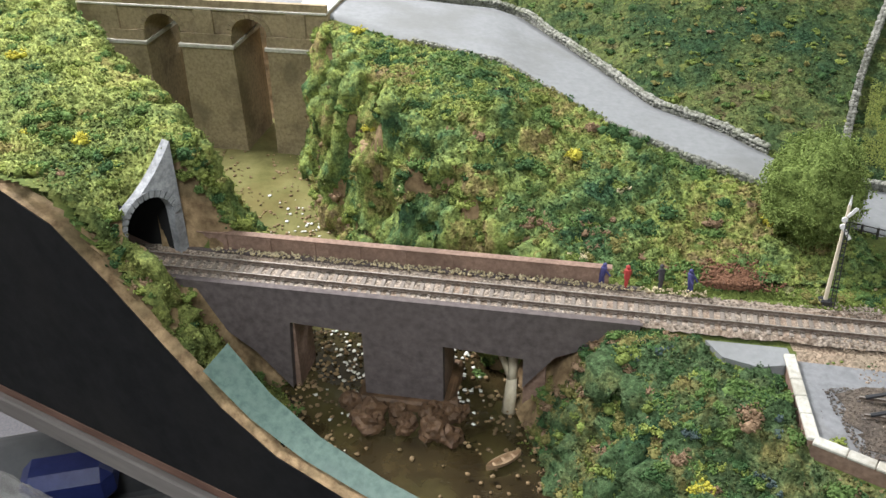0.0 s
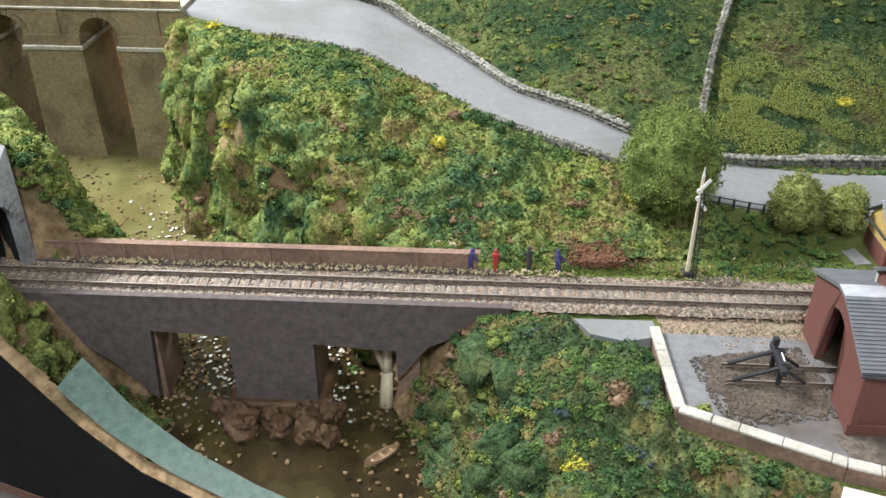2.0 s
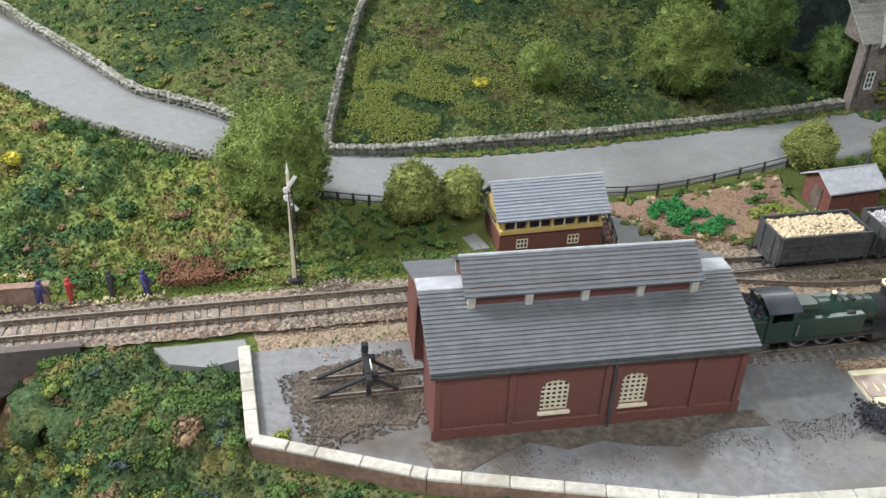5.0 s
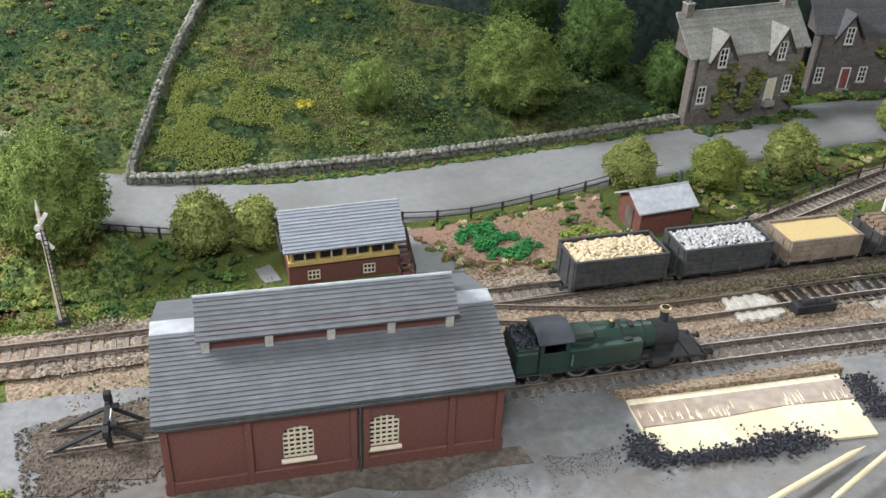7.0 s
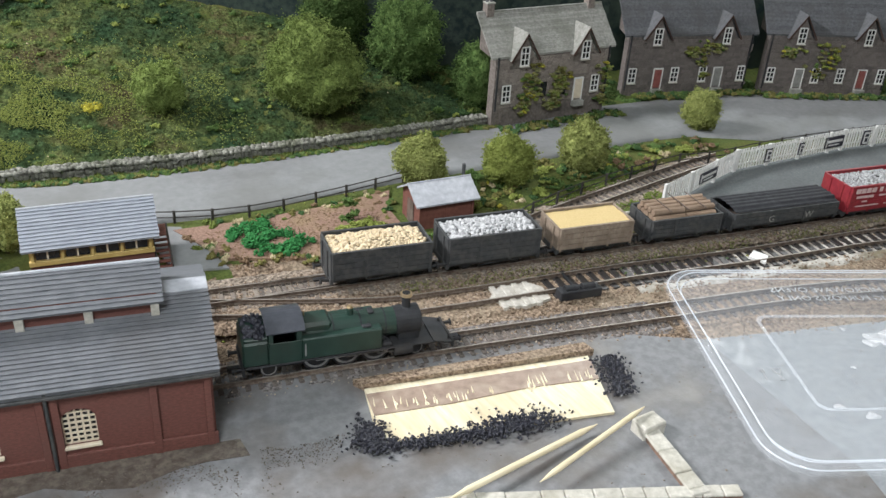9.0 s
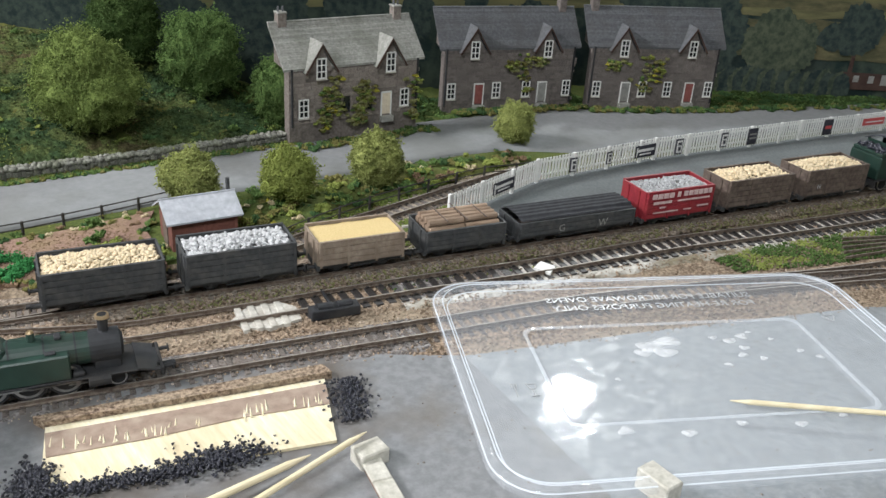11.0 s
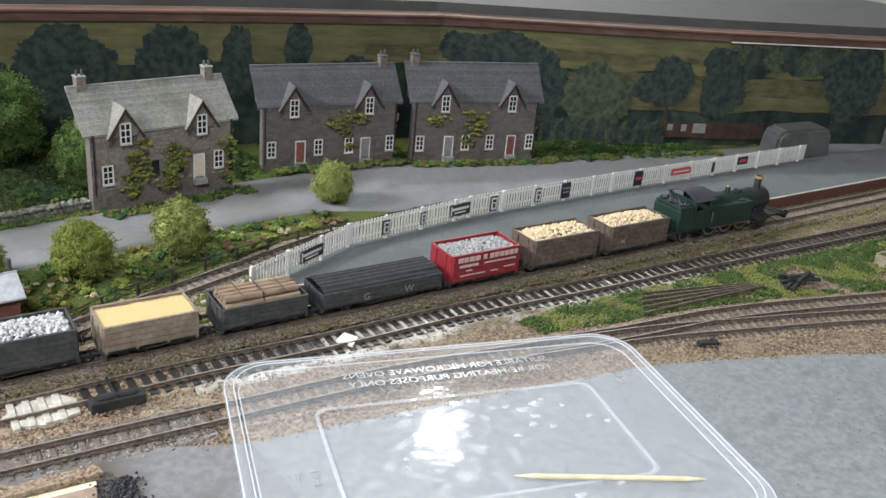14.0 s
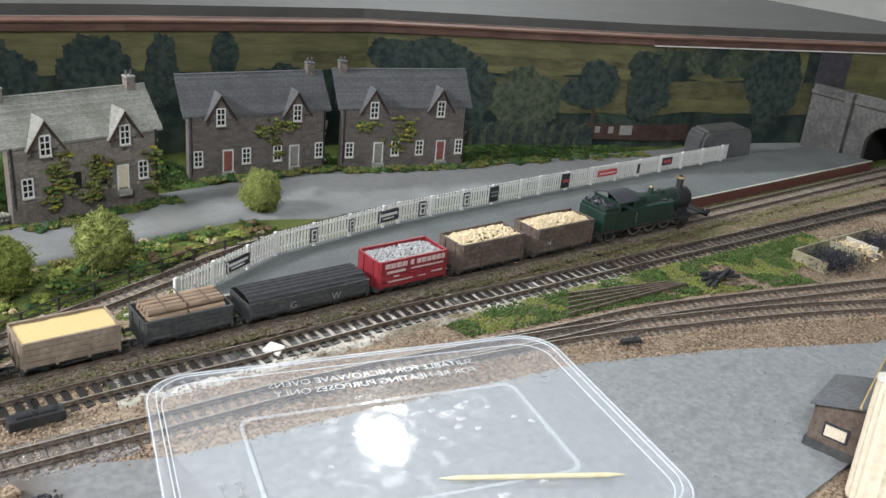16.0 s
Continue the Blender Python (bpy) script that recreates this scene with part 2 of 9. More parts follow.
M_SIGN_RED = surface("sign_red", (0.5, 0.06, 0.06), (0.62, 0.1, 0.1), 200, 0.5, 0.05)
M_DOOR_RED = surface("dull_red_door", (0.2, 0.06, 0.05), (0.3, 0.1, 0.09), 200, 0.6, 0.1)
M_DOOR_GREY = surface("grey_door", (0.2, 0.2, 0.19), (0.32, 0.32, 0.3), 200, 0.6, 0.1)
M_HUT = surface("hut_brown_red", (0.12, 0.045, 0.035), (0.2, 0.08, 0.06), 240, 0.7, 0.2)
M_HUT_ROOF = surface("hut_grey_roof", (0.36, 0.38, 0.42), (0.52, 0.54, 0.58), 200, 0.5, 0.15, stain=(0.28, 0.29, 0.32), stain_scale=40)
M_WALL_PAINT = surface("room_wall_paint", (0.5, 0.5, 0.48), (0.58, 0.58, 0.56), 8, 0.9, 0.05)
M_CEILING = surface("room_ceiling_paint", (0.72, 0.72, 0.7), (0.8, 0.8, 0.78), 8, 0.9, 0.05)
M_FLOOR = surface("room_carpet", (0.08, 0.08, 0.09), (0.16, 0.155, 0.16), 200, 0.95, 0.4)
M_BATTEN = surface("brown_batten", (0.1, 0.05, 0.035), (0.22, 0.12, 0.085), 60, 0.7, 0.4, stretch=(0.2, 1, 1))
M_SHELF = surface("grey_shelf_board", (0.07, 0.07, 0.069), (0.09, 0.09, 0.088), 20, 0.7, 0.05)
LEAF = {}
for nm, lo, hi in (("grass", (0.085, 0.12, 0.03), (0.215, 0.265, 0.075)), ("mid", (0.06, 0.115, 0.035), (0.165, 0.245, 0.08)), ("dark", (0.03, 0.07, 0.028), (0.085, 0.15, 0.06)),
                   ("olive", (0.12, 0.118, 0.042), (0.25, 0.23, 0.085)), ("lime", (0.16, 0.205, 0.045), (0.33, 0.375, 0.11)), ("russet", (0.15, 0.1, 0.06), (0.29, 0.2, 0.13)),
                   ("gold", (0.36, 0.33, 0.04), (0.6, 0.55, 0.1)), ("tree", (0.19, 0.225, 0.065), (0.42, 0.455, 0.165)), ("bigtree", (0.125, 0.175, 0.05), (0.28, 0.36, 0.11)), ("meadow", (0.15, 0.19, 0.05), (0.31, 0.35, 0.105)), ("turf", (0.17, 0.175, 0.075), (0.31, 0.31, 0.15)), ("emerald", (0.03, 0.15, 0.04), (0.07, 0.28, 0.1)),
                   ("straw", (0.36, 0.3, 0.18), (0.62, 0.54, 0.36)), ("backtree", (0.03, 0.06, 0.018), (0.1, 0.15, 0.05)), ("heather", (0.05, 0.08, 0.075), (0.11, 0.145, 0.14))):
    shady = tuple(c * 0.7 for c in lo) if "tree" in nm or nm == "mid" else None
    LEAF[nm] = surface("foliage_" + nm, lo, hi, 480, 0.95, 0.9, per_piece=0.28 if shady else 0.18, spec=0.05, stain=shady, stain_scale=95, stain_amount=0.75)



def scrub_surface(name, stops, clump=70.0, broad=12.0, mix=0.3):
    """Foam scrub: every clump takes a colour between its neighbours' and the patch it stands in."""
    m, n, l, b = principled(name)
    tc = n.new("ShaderNodeTexCoord")
    warp = n.new("ShaderNodeTexNoise")
    warp.inputs["Scale"].default_value = 90
    warp.inputs["Detail"].default_value = 3
    l.new(tc.outputs["Object"], warp.inputs["Vector"])
    shift = n.new("ShaderNodeMixRGB")
    shift.blend_type = "LINEAR_LIGHT"
    shift.inputs["Fac"].default_value = 0.012
    l.new(tc.outputs["Object"], shift.inputs["Color1"])
    l.new(warp.outputs["Color"], shift.inputs["Color2"])
    cell = n.new("ShaderNodeTexVoronoi")
    cell.inputs["Scale"].default_value = clump
    l.new(shift.outputs["Color"], cell.inputs["Vector"])
    sep = n.new("ShaderNodeSeparateColor")
    l.new(cell.outputs["Color"], sep.inputs["Color"])
    wide = n.new("ShaderNodeTexNoise")
    wide.inputs["Scale"].default_value = broad
    wide.inputs["Detail"].default_value = 6
    wide.inputs["Roughness"].default_value = 0.65
    l.new(tc.outputs["Object"], wide.inputs["Vector"])
    stretch = n.new("ShaderNodeMapRange")
    stretch.inputs["From Min"].default_value, stretch.inputs["From Max"].default_value = 0.33, 0.67
    l.new(wide.outputs["Fac"], stretch.inputs["Value"])
    both = n.new("ShaderNodeMix")
    both.inputs["Factor"].default_value = mix
    l.new(stretch.outputs[0], both.inputs["A"])
    l.new(sep.outputs["Red"], both.inputs["B"])
    ramp = n.new("ShaderNodeValToRGB")
    while len(ramp.color_ramp.elements) < len(stops):
        ramp.color_ramp.elements.new(0.5)
    for e, (at, col) in zip(ramp.color_ramp.elements, stops):
        e.position, e.color = at, (*col, 1)
    l.new(both.outputs["Result"], ramp.inputs["Fac"])
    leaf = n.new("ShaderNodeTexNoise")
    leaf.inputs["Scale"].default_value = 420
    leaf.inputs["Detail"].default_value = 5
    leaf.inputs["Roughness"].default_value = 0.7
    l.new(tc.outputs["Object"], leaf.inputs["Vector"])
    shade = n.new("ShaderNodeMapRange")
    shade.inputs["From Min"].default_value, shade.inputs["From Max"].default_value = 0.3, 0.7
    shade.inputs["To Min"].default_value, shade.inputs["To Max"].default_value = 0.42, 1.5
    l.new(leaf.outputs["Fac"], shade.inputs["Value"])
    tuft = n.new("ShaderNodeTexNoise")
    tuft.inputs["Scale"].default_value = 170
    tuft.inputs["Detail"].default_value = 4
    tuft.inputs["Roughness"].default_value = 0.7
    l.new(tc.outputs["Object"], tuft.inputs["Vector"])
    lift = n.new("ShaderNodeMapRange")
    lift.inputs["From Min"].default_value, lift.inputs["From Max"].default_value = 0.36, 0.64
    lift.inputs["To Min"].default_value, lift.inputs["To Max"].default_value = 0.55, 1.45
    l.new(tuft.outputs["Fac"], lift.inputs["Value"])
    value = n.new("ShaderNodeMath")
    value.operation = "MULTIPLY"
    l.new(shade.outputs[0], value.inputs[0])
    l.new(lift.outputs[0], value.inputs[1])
    geo = n.new("ShaderNodeNewGeometry")
    own = n.new("ShaderNodeMapRange")
    own.inputs["To Min"].default_value, own.inputs["To Max"].default_value = 0.78, 1.28
    l.new(geo.outputs["Random Per Island"], own.inputs["Value"])
    each = n.new("ShaderNodeMath")
    each.operation = "MULTIPLY"
    l.new(value.outputs[0], each.inputs[0])
    l.new(own.outputs[0], each.inputs[1])
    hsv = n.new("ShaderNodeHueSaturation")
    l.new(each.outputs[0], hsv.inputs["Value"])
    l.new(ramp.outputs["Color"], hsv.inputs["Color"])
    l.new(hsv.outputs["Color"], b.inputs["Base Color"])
    b.inputs["Roughness"].default_value = 0.95
    b.inputs["Specular IOR Level"].default_value = 0.05
    bp = n.new("ShaderNodeBump")
    bp.inputs["Strength"].default_value = 1.0
    bp.inputs["Distance"].default_value = 0.0022
    l.new(leaf.outputs["Fac"], bp.inputs["Height"])
    l.new(bp.outputs[0], b.inputs["Normal"])
    return m


DK, MD, GR, LM, OL, BR = (0.035, 0.072, 0.036), (0.075, 0.128, 0.05), (0.125, 0.165, 0.056), (0.205, 0.24, 0.075), (0.195, 0.17, 0.065), (0.155, 0.115, 0.068)
M_SCRUB = scrub_surface("hill_scrub", ((0.1, DK), (0.26, MD), (0.42, GR), (0.58, (0.16, 0.2, 0.055)), (0.76, OL), (0.93, BR)))
M_SCRUB_WEST = scrub_surface("bright_scrub", ((0.1, MD), (0.3, GR), (0.55, LM), (0.75, (0.24, 0.27, 0.08)), (0.92, OL)))
M_SCRUB_FRONT = scrub_surface("front_scrub", ((0.1, DK), (0.3, (0.062, 0.105, 0.046)), (0.5, (0.078, 0.122, 0.056)), (0.66, (0.11, 0.135, 0.055)), (0.86, OL)))
M_SCRUB_FIELD = scrub_surface("field_moss", ((0.12, DK), (0.32, (0.042, 0.072, 0.032)), (0.5, (0.064, 0.093, 0.036)), (0.66, (0.115, 0.14, 0.05)), (0.86, (0.1, 0.088, 0.045))), clump=55.0, broad=9.0, mix=0.3)


# ---- building helpers ----
rnd = random.Random(7)
nrng = np.random.default_rng(11)


def part(name, bm, material, parent=None, label="", smooth=False):
    me = bpy.data.meshes.new(name)
    bm.normal_update()
    bm.to_mesh(me)
    bm.free()
    me.materials.append(material)
    if smooth:
        me.polygons.foreach_set("use_smooth", [True] * len(me.polygons))
    ob = new(name, me)
    if parent is not None:
        ob.parent = parent
    if label:
        ob["label"] = label
    return ob


def piece(name, me, parent, m):
    """One more object on shared mesh data, for bricks, sleepers, posts and the like."""
    ob = new(name, me)
    ob.parent = parent
    ob.matrix_basis = m
    return ob


def mesh_of(name, bm, material):
    me = bpy.data.meshes.new(name)
    bm.to_mesh(me)
    bm.free()
    me.materials.append(material)
    return me


def raw(name, verts, faces, material, parent=None, label="", smooth=False):
    me = bpy.data.meshes.new(name)
    me.from_pydata(verts, [], faces)
    me.materials.append(material)
    if smooth:
        me.polygons.foreach_set("use_smooth", [True] * len(me.polygons))
    ob = new(name, me)
    if parent is not None:
        ob.parent = parent
    if label:
        ob["label"] = label
    return ob


def thing(name, x, y, z, turn, label, category, group=""):
    ob = new(name)
    ob.matrix_basis = pose(x, y, z, 0, 0, turn)
    ob.empty_display_size = 0.01
    return tagged(ob, label, category, group)


def box(bm, x0, x1, y0, y1, z0, z1, bevel=0.0, m=None, taper=0.0):
    made = bmesh.ops.create_cube(bm, size=1.0)["verts"]
    for v in made:
        k = 1 - taper if v.co.z > 0 else 1.0
        v.co = Vector(((x0 + x1) / 2 + v.co.x * k * (x1 - x0), (y0 + y1) / 2 + v.co.y * k * (y1 - y0), (z0 + z1) / 2 + v.co.z * (z1 - z0)))
    if bevel:
        edges = {e for v in made for e in v.link_edges}
        res = bmesh.ops.bevel(bm, geom=list(edges), offset=bevel, segments=1, affect="EDGES")
        made = list({v for f in res["faces"] for v in f.verts} | {v for v in made if v.is_valid})
    if m is not None:
        bmesh.ops.transform(bm, matrix=m, verts=made)
    return made


def B(x0, x1, y0, y1, z0, z1, bevel=0.0, m=None, taper=0.0):
    bm = bmesh.new()
    box(bm, x0, x1, y0, y1, z0, z1, bevel, m, taper)
    return bm


def rod(bm, p, q, r, r2=None, seg=10):
    p, q = Vector(p), Vector(q)
    d = q - p
    m = Matrix.Translation((p + q) / 2) @ d.to_track_quat("Z", "Y").to_matrix().to_4x4()
    return bmesh.ops.create_cone(bm, cap_ends=True, segments=seg, radius1=r, radius2=r if r2 is None else r2, depth=d.length, matrix=m)["verts"]


def R(p, q, r, r2=None, seg=10):
    bm = bmesh.new()
    rod(bm, p, q, r, r2, seg)
    return bm


def prism(bm, outline, axis, a, b):
    """A prism: the outline (two coordinates) swept from a to b along x, y or z."""
    def at(pq, s):
        return {"x": (s, pq[0], pq[1]), "y": (pq[0], s, pq[1]), "z": (pq[0], pq[1], s)}[axis]
    va = [bm.verts.new(at(o, a)) for o in outline]
    vb = [bm.verts.new(at(o, b)) for o in outline]
    n = len(outline)
    for i in range(n):
        bm.faces.new((va[i], va[(i + 1) % n], vb[(i + 1) % n], vb[i]))
    bm.faces.new(va[::-1])
    bm.faces.new(vb)
    bmesh.ops.recalc_face_normals(bm, faces=bm.faces)
    return va + vb


def P(outline, axis, a, b):
    bm = bmesh.new()
    prism(bm, outline, axis, a, b)
    return bm


def ss(a, b, x):
    t = np.clip((x - a) / (b - a), 0, 1)
    return t * t * (3 - 2 * t)


ICO = bmesh.new()
bmesh.ops.create_icosphere(ICO, subdivisions=1, radius=1.0)
ICO_V = np.array([v.co[:] for v in ICO.verts])
ICO_F = np.array([[v.index for v in f.verts] for f in ICO.faces])
ICO.free()
OCT_V = np.array([(1, 0, 0), (-1, 0, 0), (0, 1, 0), (0, -1, 0), (0, 0, 1), (0, 0, -1)], float)
OCT_F = np.array([(0, 2, 4), (2, 1, 4), (1, 3, 4), (3, 0, 4), (2, 0, 5), (1, 2, 5), (3, 1, 5), (0, 3, 5)])

TET_V = np.array([(1, 0.2, -0.35), (-0.6, 0.85, -0.3), (-0.5, -0.9, -0.2), (0.1, 0, 0.95)], float)
TET_F = np.array([(0, 2, 1), (0, 1, 3), (1, 2, 3), (2, 0, 3)])


def lumps(name, centres, radii, material, parent=None, flat=1.0, rough=0.45, fine=False, smooth=False, thin=False):
    """Many small uneven grains in one mesh: foliage scatter, stones, coal."""
    c, r = np.asarray(centres, float), np.asarray(radii, float)
    bv, bf = (ICO_V, ICO_F) if fine else (TET_V, TET_F) if thin else (OCT_V, OCT_F)
    k, n = len(bv), len(c)
    a = nrng.uniform(0, 2 * math.pi, n)
    rot = np.stack([np.cos(a), -np.sin(a), np.sin(a), np.cos(a)], 1).reshape(n, 2, 2)
    v = bv[None] * (1 + nrng.uniform(-rough, rough, (n, k, 1)))
    tilt = nrng.uniform(-0.6, 0.6, (n, 1))
    v = np.stack([v[..., 0] + v[..., 2] * tilt, v[..., 1], v[..., 2]], 2)
    xy = np.einsum("nij,nkj->nki", rot, v[..., :2])
    v = np.concatenate([xy, v[..., 2:3] * flat], 2) * r[:, None, None] + c[:, None, :]
    me = bpy.data.meshes.new(name)
    f = (bf[None] + (np.arange(n) * k)[:, None, None]).reshape(-1, 3)
    me.vertices.add(n * k)
    me.vertices.foreach_set("co", v.reshape(-1))
    me.loops.add(f.size)
    me.loops.foreach_set("vertex_index", f.reshape(-1).astype(np.int32))
    me.polygons.add(len(f))
    me.polygons.foreach_set("loop_start", np.arange(0, f.size, 3, dtype=np.int32))
    me.polygons.foreach_set("loop_total", np.full(len(f), 3, dtype=np.int32))
    if smooth:
        me.polygons.foreach_set("use_smooth", np.ones(len(f), dtype=bool))
    me.update(calc_edges=True)
    me.materials.append(material)
    ob = new(name, me)
    if parent is not None:
        ob.parent = parent
    return ob


# ---- the plan: the main line runs straight from tunnel to tunnel ----
TURN = math.radians(-11.25)
UX, UY = math.cos(TURN), math.sin(TURN)


def on_line(u, v):
    return (u * UX - v * UY, 0.572 + u * UY + v * UX)


def v_of(x, y):
    return (np.asarray(y) - 0.572) * UX - np.asarray(x) * UY


def u_of(x, y):
    return np.asarray(x) * UX + (np.asarray(y) - 0.572) * UY


RAIL_TOP = 0.003
ROAD_X = [-0.6, -0.2, 0.08, 0.117, 0.175, 0.24, 0.3, 0.346, 0.432, 0.5, 0.61, 0.78, 0.945, 1.08, 1.13, 1.2, 1.3, 1.5, 1.8, 2.2]
ROAD_NEAR = [1.06, 1.06, 0.925, 0.882, 0.806, 0.747, 0.694, 0.641, 0.606, 0.592, 0.576, 0.573, 0.561, 0.556, 0.548, 0.505, 0.479, 0.443, 0.361, 0.25]
ROAD_FAR = [1.16, 1.16, 1.14, 1.13, 1.02, 0.872, 0.81, 0.752, 0.71, 0.687, 0.674, 0.6625, 0.655, 0.66, 0.655, 0.645, 0.62, 0.53, 0.43, 0.32]
ROAD_Z = [0.082, 0.08, 0.052, 0.042, 0.032, 0.024, 0.02, 0.013, 0.006, 0.003] + [0.0] * 10


def road_near(x):
    return np.interp(x, ROAD_X, ROAD_NEAR)


def road_far(x):
    return np.interp(x, ROAD_X, ROAD_FAR)


def road_z(x):
    return np.interp(x, ROAD_X, ROAD_Z)


def river(y):
    return np.interp(y, [0.4, 0.5, 0.62, 0.75, 0.85, 0.95, 1.08, 1.3], [0.0, -0.02, -0.03, -0.1, -0.158, -0.2, -0.262, -0.3]), np.interp(y, [0.4, 0.5, 0.62, 0.75, 0.85, 0.95, 1.08], [0.09, 0.095, 0.072, 0.036, 0.032, 0.045, 0.066])


def wobble(x, y, s, seed=0.0):
    return (np.sin(x * s + seed + 1.7 * np.sin(y * s * 0.7 + seed)) + np.sin(y * s * 1.3 - seed * 2 + 1.3 * np.sin(x * s * 0.9))) * 0.5


BED = -0.116


def land(x, y):
    """Height of the modelled ground."""
    x, y = np.asarray(x, float), np.asarray(y, float)
    v, xc_hw = v_of(x, y), river(y)
    xc, hw = xc_hw
    near, far, rz = road_near(x), road_far(x), road_z(x)
    # the hill between river, road and line
    top = np.interp(x, [-0.15, 0.05, 0.2, 0.3, 0.42], [0.082, 0.074, 0.046, 0.026, 0.002])
    hill = top * ss(0.045, 0.22, v) + 0.006 * wobble(x, y, 45) * ss(0.06, 0.12, v) * ss(0.45, 0.3, x)
    hill = rz + (hill - rz) * ss(0.0, 0.07, near - y)
    back = rz + np.clip(0.27 * (y - far), 0, 0.11) * ss(1.05, 0.85, x)
    east = np.where(y > near, np.where(y > far, back, rz), hill)
    east = np.where(v < -0.03, np.where(x < 0.245, -0.005 + 0.004 * wobble(x, y, 60), np.where(x > 0.66, -0.0032, -0.009)), east)
    front = ss(0.0, 0.07, (0.392 - 0.72 * (x - 0.248)) - y) * ss(0.12, 0.26, x) * ss(0.75, 0.5, x)
    east = east - 0.05 * front
    # the tunnel hill
    west = 0.082 + 0.035 * ss(0.62, 0.95, y) + 0.007 * wobble(x, y, 38, 2.0)
    de, dw = x - (xc + hw), (xc - hw) - x
    bank_e = np.where(y > 0.6, 0.058 + 0.016 * wobble(x, y, 30, 5.0), 0.085)
    bank_w = np.interp(v, [-0.06, 0.0, 0.04, 0.1, 0.2, 0.3], [0.2, 0.16, 0.105, 0.115, 0.165, 0.18])
    rocky = 0.006 * wobble(x * 1.1, y, 52, 1.0) + 0.004 * wobble(x, y * 1.2, 120, 4.0)
    ze = BED + (east - BED) * ss(0, 1, (de + rocky * 1.5) / bank_e)
    zw = BED + (west - BED) * ss(0, 1, (dw + rocky) / bank_w)
    z = np.where(x > xc, ze, zw)
    z = np.where((y > 1.15) & (x < 0.05), np.maximum(z, BED + 0.19 * ss(1.15, 1.24, y)), z)
    corridor = ss(0.034, 0.026, np.abs(v)) * ss(-0.246, -0.242, x)
    z = z * (1 - corridor) + np.minimum(z, -0.007) * corridor
    bay = np.interp(x, [0.62, 0.70, 0.785, 0.8657, 0.9689, 1.06, 1.12], [0.455, 0.439, 0.445, 0.4585, 0.474, 0.487, 0.492])
    dip = ss(0.027, 0.021, np.abs(y - bay)) * ss(0.6, 0.64, x) * ss(1.16, 1.12, x)
    return z * (1 - dip) + np.minimum(z, -0.006) * dip

# ---- the room round the layout ----
for nm, dims in (("wall_south", (-2.4, 4.2, -2.45, -2.4, -0.95, 1.5)), ("wall_north", (-2.4, 4.2, 2.9, 2.95, -0.95, 1.5)), ("wall_west", (-2.45, -2.4, -2.45, 2.95, -0.95, 1.5)), ("wall_east", (4.2, 4.25, -2.45, 2.95, -0.95, 1.5))):
    tagged(part(nm, B(*dims), M_WALL_PAINT), "plain pale grey painted room wall", "wall", kind="structure")
tagged(part("floor", B(-2.45, 4.25, -2.45, 2.95, -1.0, -0.95), M_FLOOR), "dark grey carpeted room floor", "floor", kind="structure")
tagged(part("ceiling", B(-2.45, 4.25, -2.45, 2.95, 1.5, 1.55), M_CEILING), "plain white room ceiling", "ceiling", kind="structure")

# ---- the ground: one modelled sheet ----
FAS_P, FAS_D = (-0.118, 0.477), (0.866, -0.5)


def before_fascia(x, y):
    return (x - FAS_P[0]) * 0.5 + (y - FAS_P[1]) * 0.866


STEP = 0.004
gx = np.arange(-0.75, 2.3, STEP)
gy = np.arange(-0.12, 1.34, STEP)
GX, GY = np.meshgrid(gx, gy, indexing="ij")
GZ = land(GX, GY)
bumps = np.array([[noise.noise((x * 60, y * 60, 0.0)) for y in gy[::2]] for x in gx[::2]])
bumps = np.kron(bumps, np.ones((2, 2)))[: len(gx), : len(gy)]
vv = v_of(GX, GY)
rough_zone = ((GY > road_far(GX)) | ((GY < road_near(GX)) & (vv > 0.04) & (GX < 0.46)) | ((vv < -0.03) & (GX < 0.24)))
GZ = GZ + np.where(rough_zone, 0.0035, 0.0) * bumps
nx, ny = GX.shape
idx = np.arange(nx * ny).reshape(nx, ny)
quads = np.stack([idx[:-1, :-1], idx[1:, :-1], idx[1:, 1:], idx[:-1, 1:]], -1).reshape(-1, 4)
cx, cy = (GX[:-1, :-1] + STEP / 2).reshape(-1), (GY[:-1, :-1] + STEP / 2).reshape(-1)
spread = (GZ[1:, :-1] - GZ[:-1, :-1]).reshape(-1)
keep = before_fascia(cx, cy) > 0.002
keep &= ~((np.abs(v_of(cx, cy)) < 0.03) & (cx > -0.32) & (cx < -0.238))
BACK = [(-0.75, 1.28), (0.1, 1.28), (0.55, 1.06), (0.9, 0.86), (1.14, 0.79), (1.42, 0.69), (1.76, 0.47), (2.12, 0.27), (2.3, 0.16)]
keep &= cy < np.interp(cx, [p[0] for p in BACK], [p[1] for p in BACK]) + 0.004
ground = raw("ground", np.stack([GX, GY, GZ], -1).reshape(-1, 3).tolist(), quads[keep].tolist(), M_SOIL, smooth=True)
tagged(ground, "sculpted green and brown layout ground with hills and gorge", "ground", kind="structure")
ground.data.materials.append(M_ROCK)
slope = np.abs(np.gradient(GZ, STEP)[0]) + np.abs(np.gradient(GZ, STEP)[1])
rock = ((slope > 1.15) & (GZ < 0.06) & (GX > -0.3) & (GY > 0.3))[:-1, :-1].reshape(-1)[keep]
ground.data.materials.append(M_BALLAST_DARK)
kx, ky = cx[keep], cy[keep]
kv = v_of(kx, ky)
sandy = (kx > 0.27) & (kv < 0.03) & (ky > np.interp(kx, [0.248, 0.62, 0.7, 2.3], [0.385, 0.19, 0.0, -0.2]))
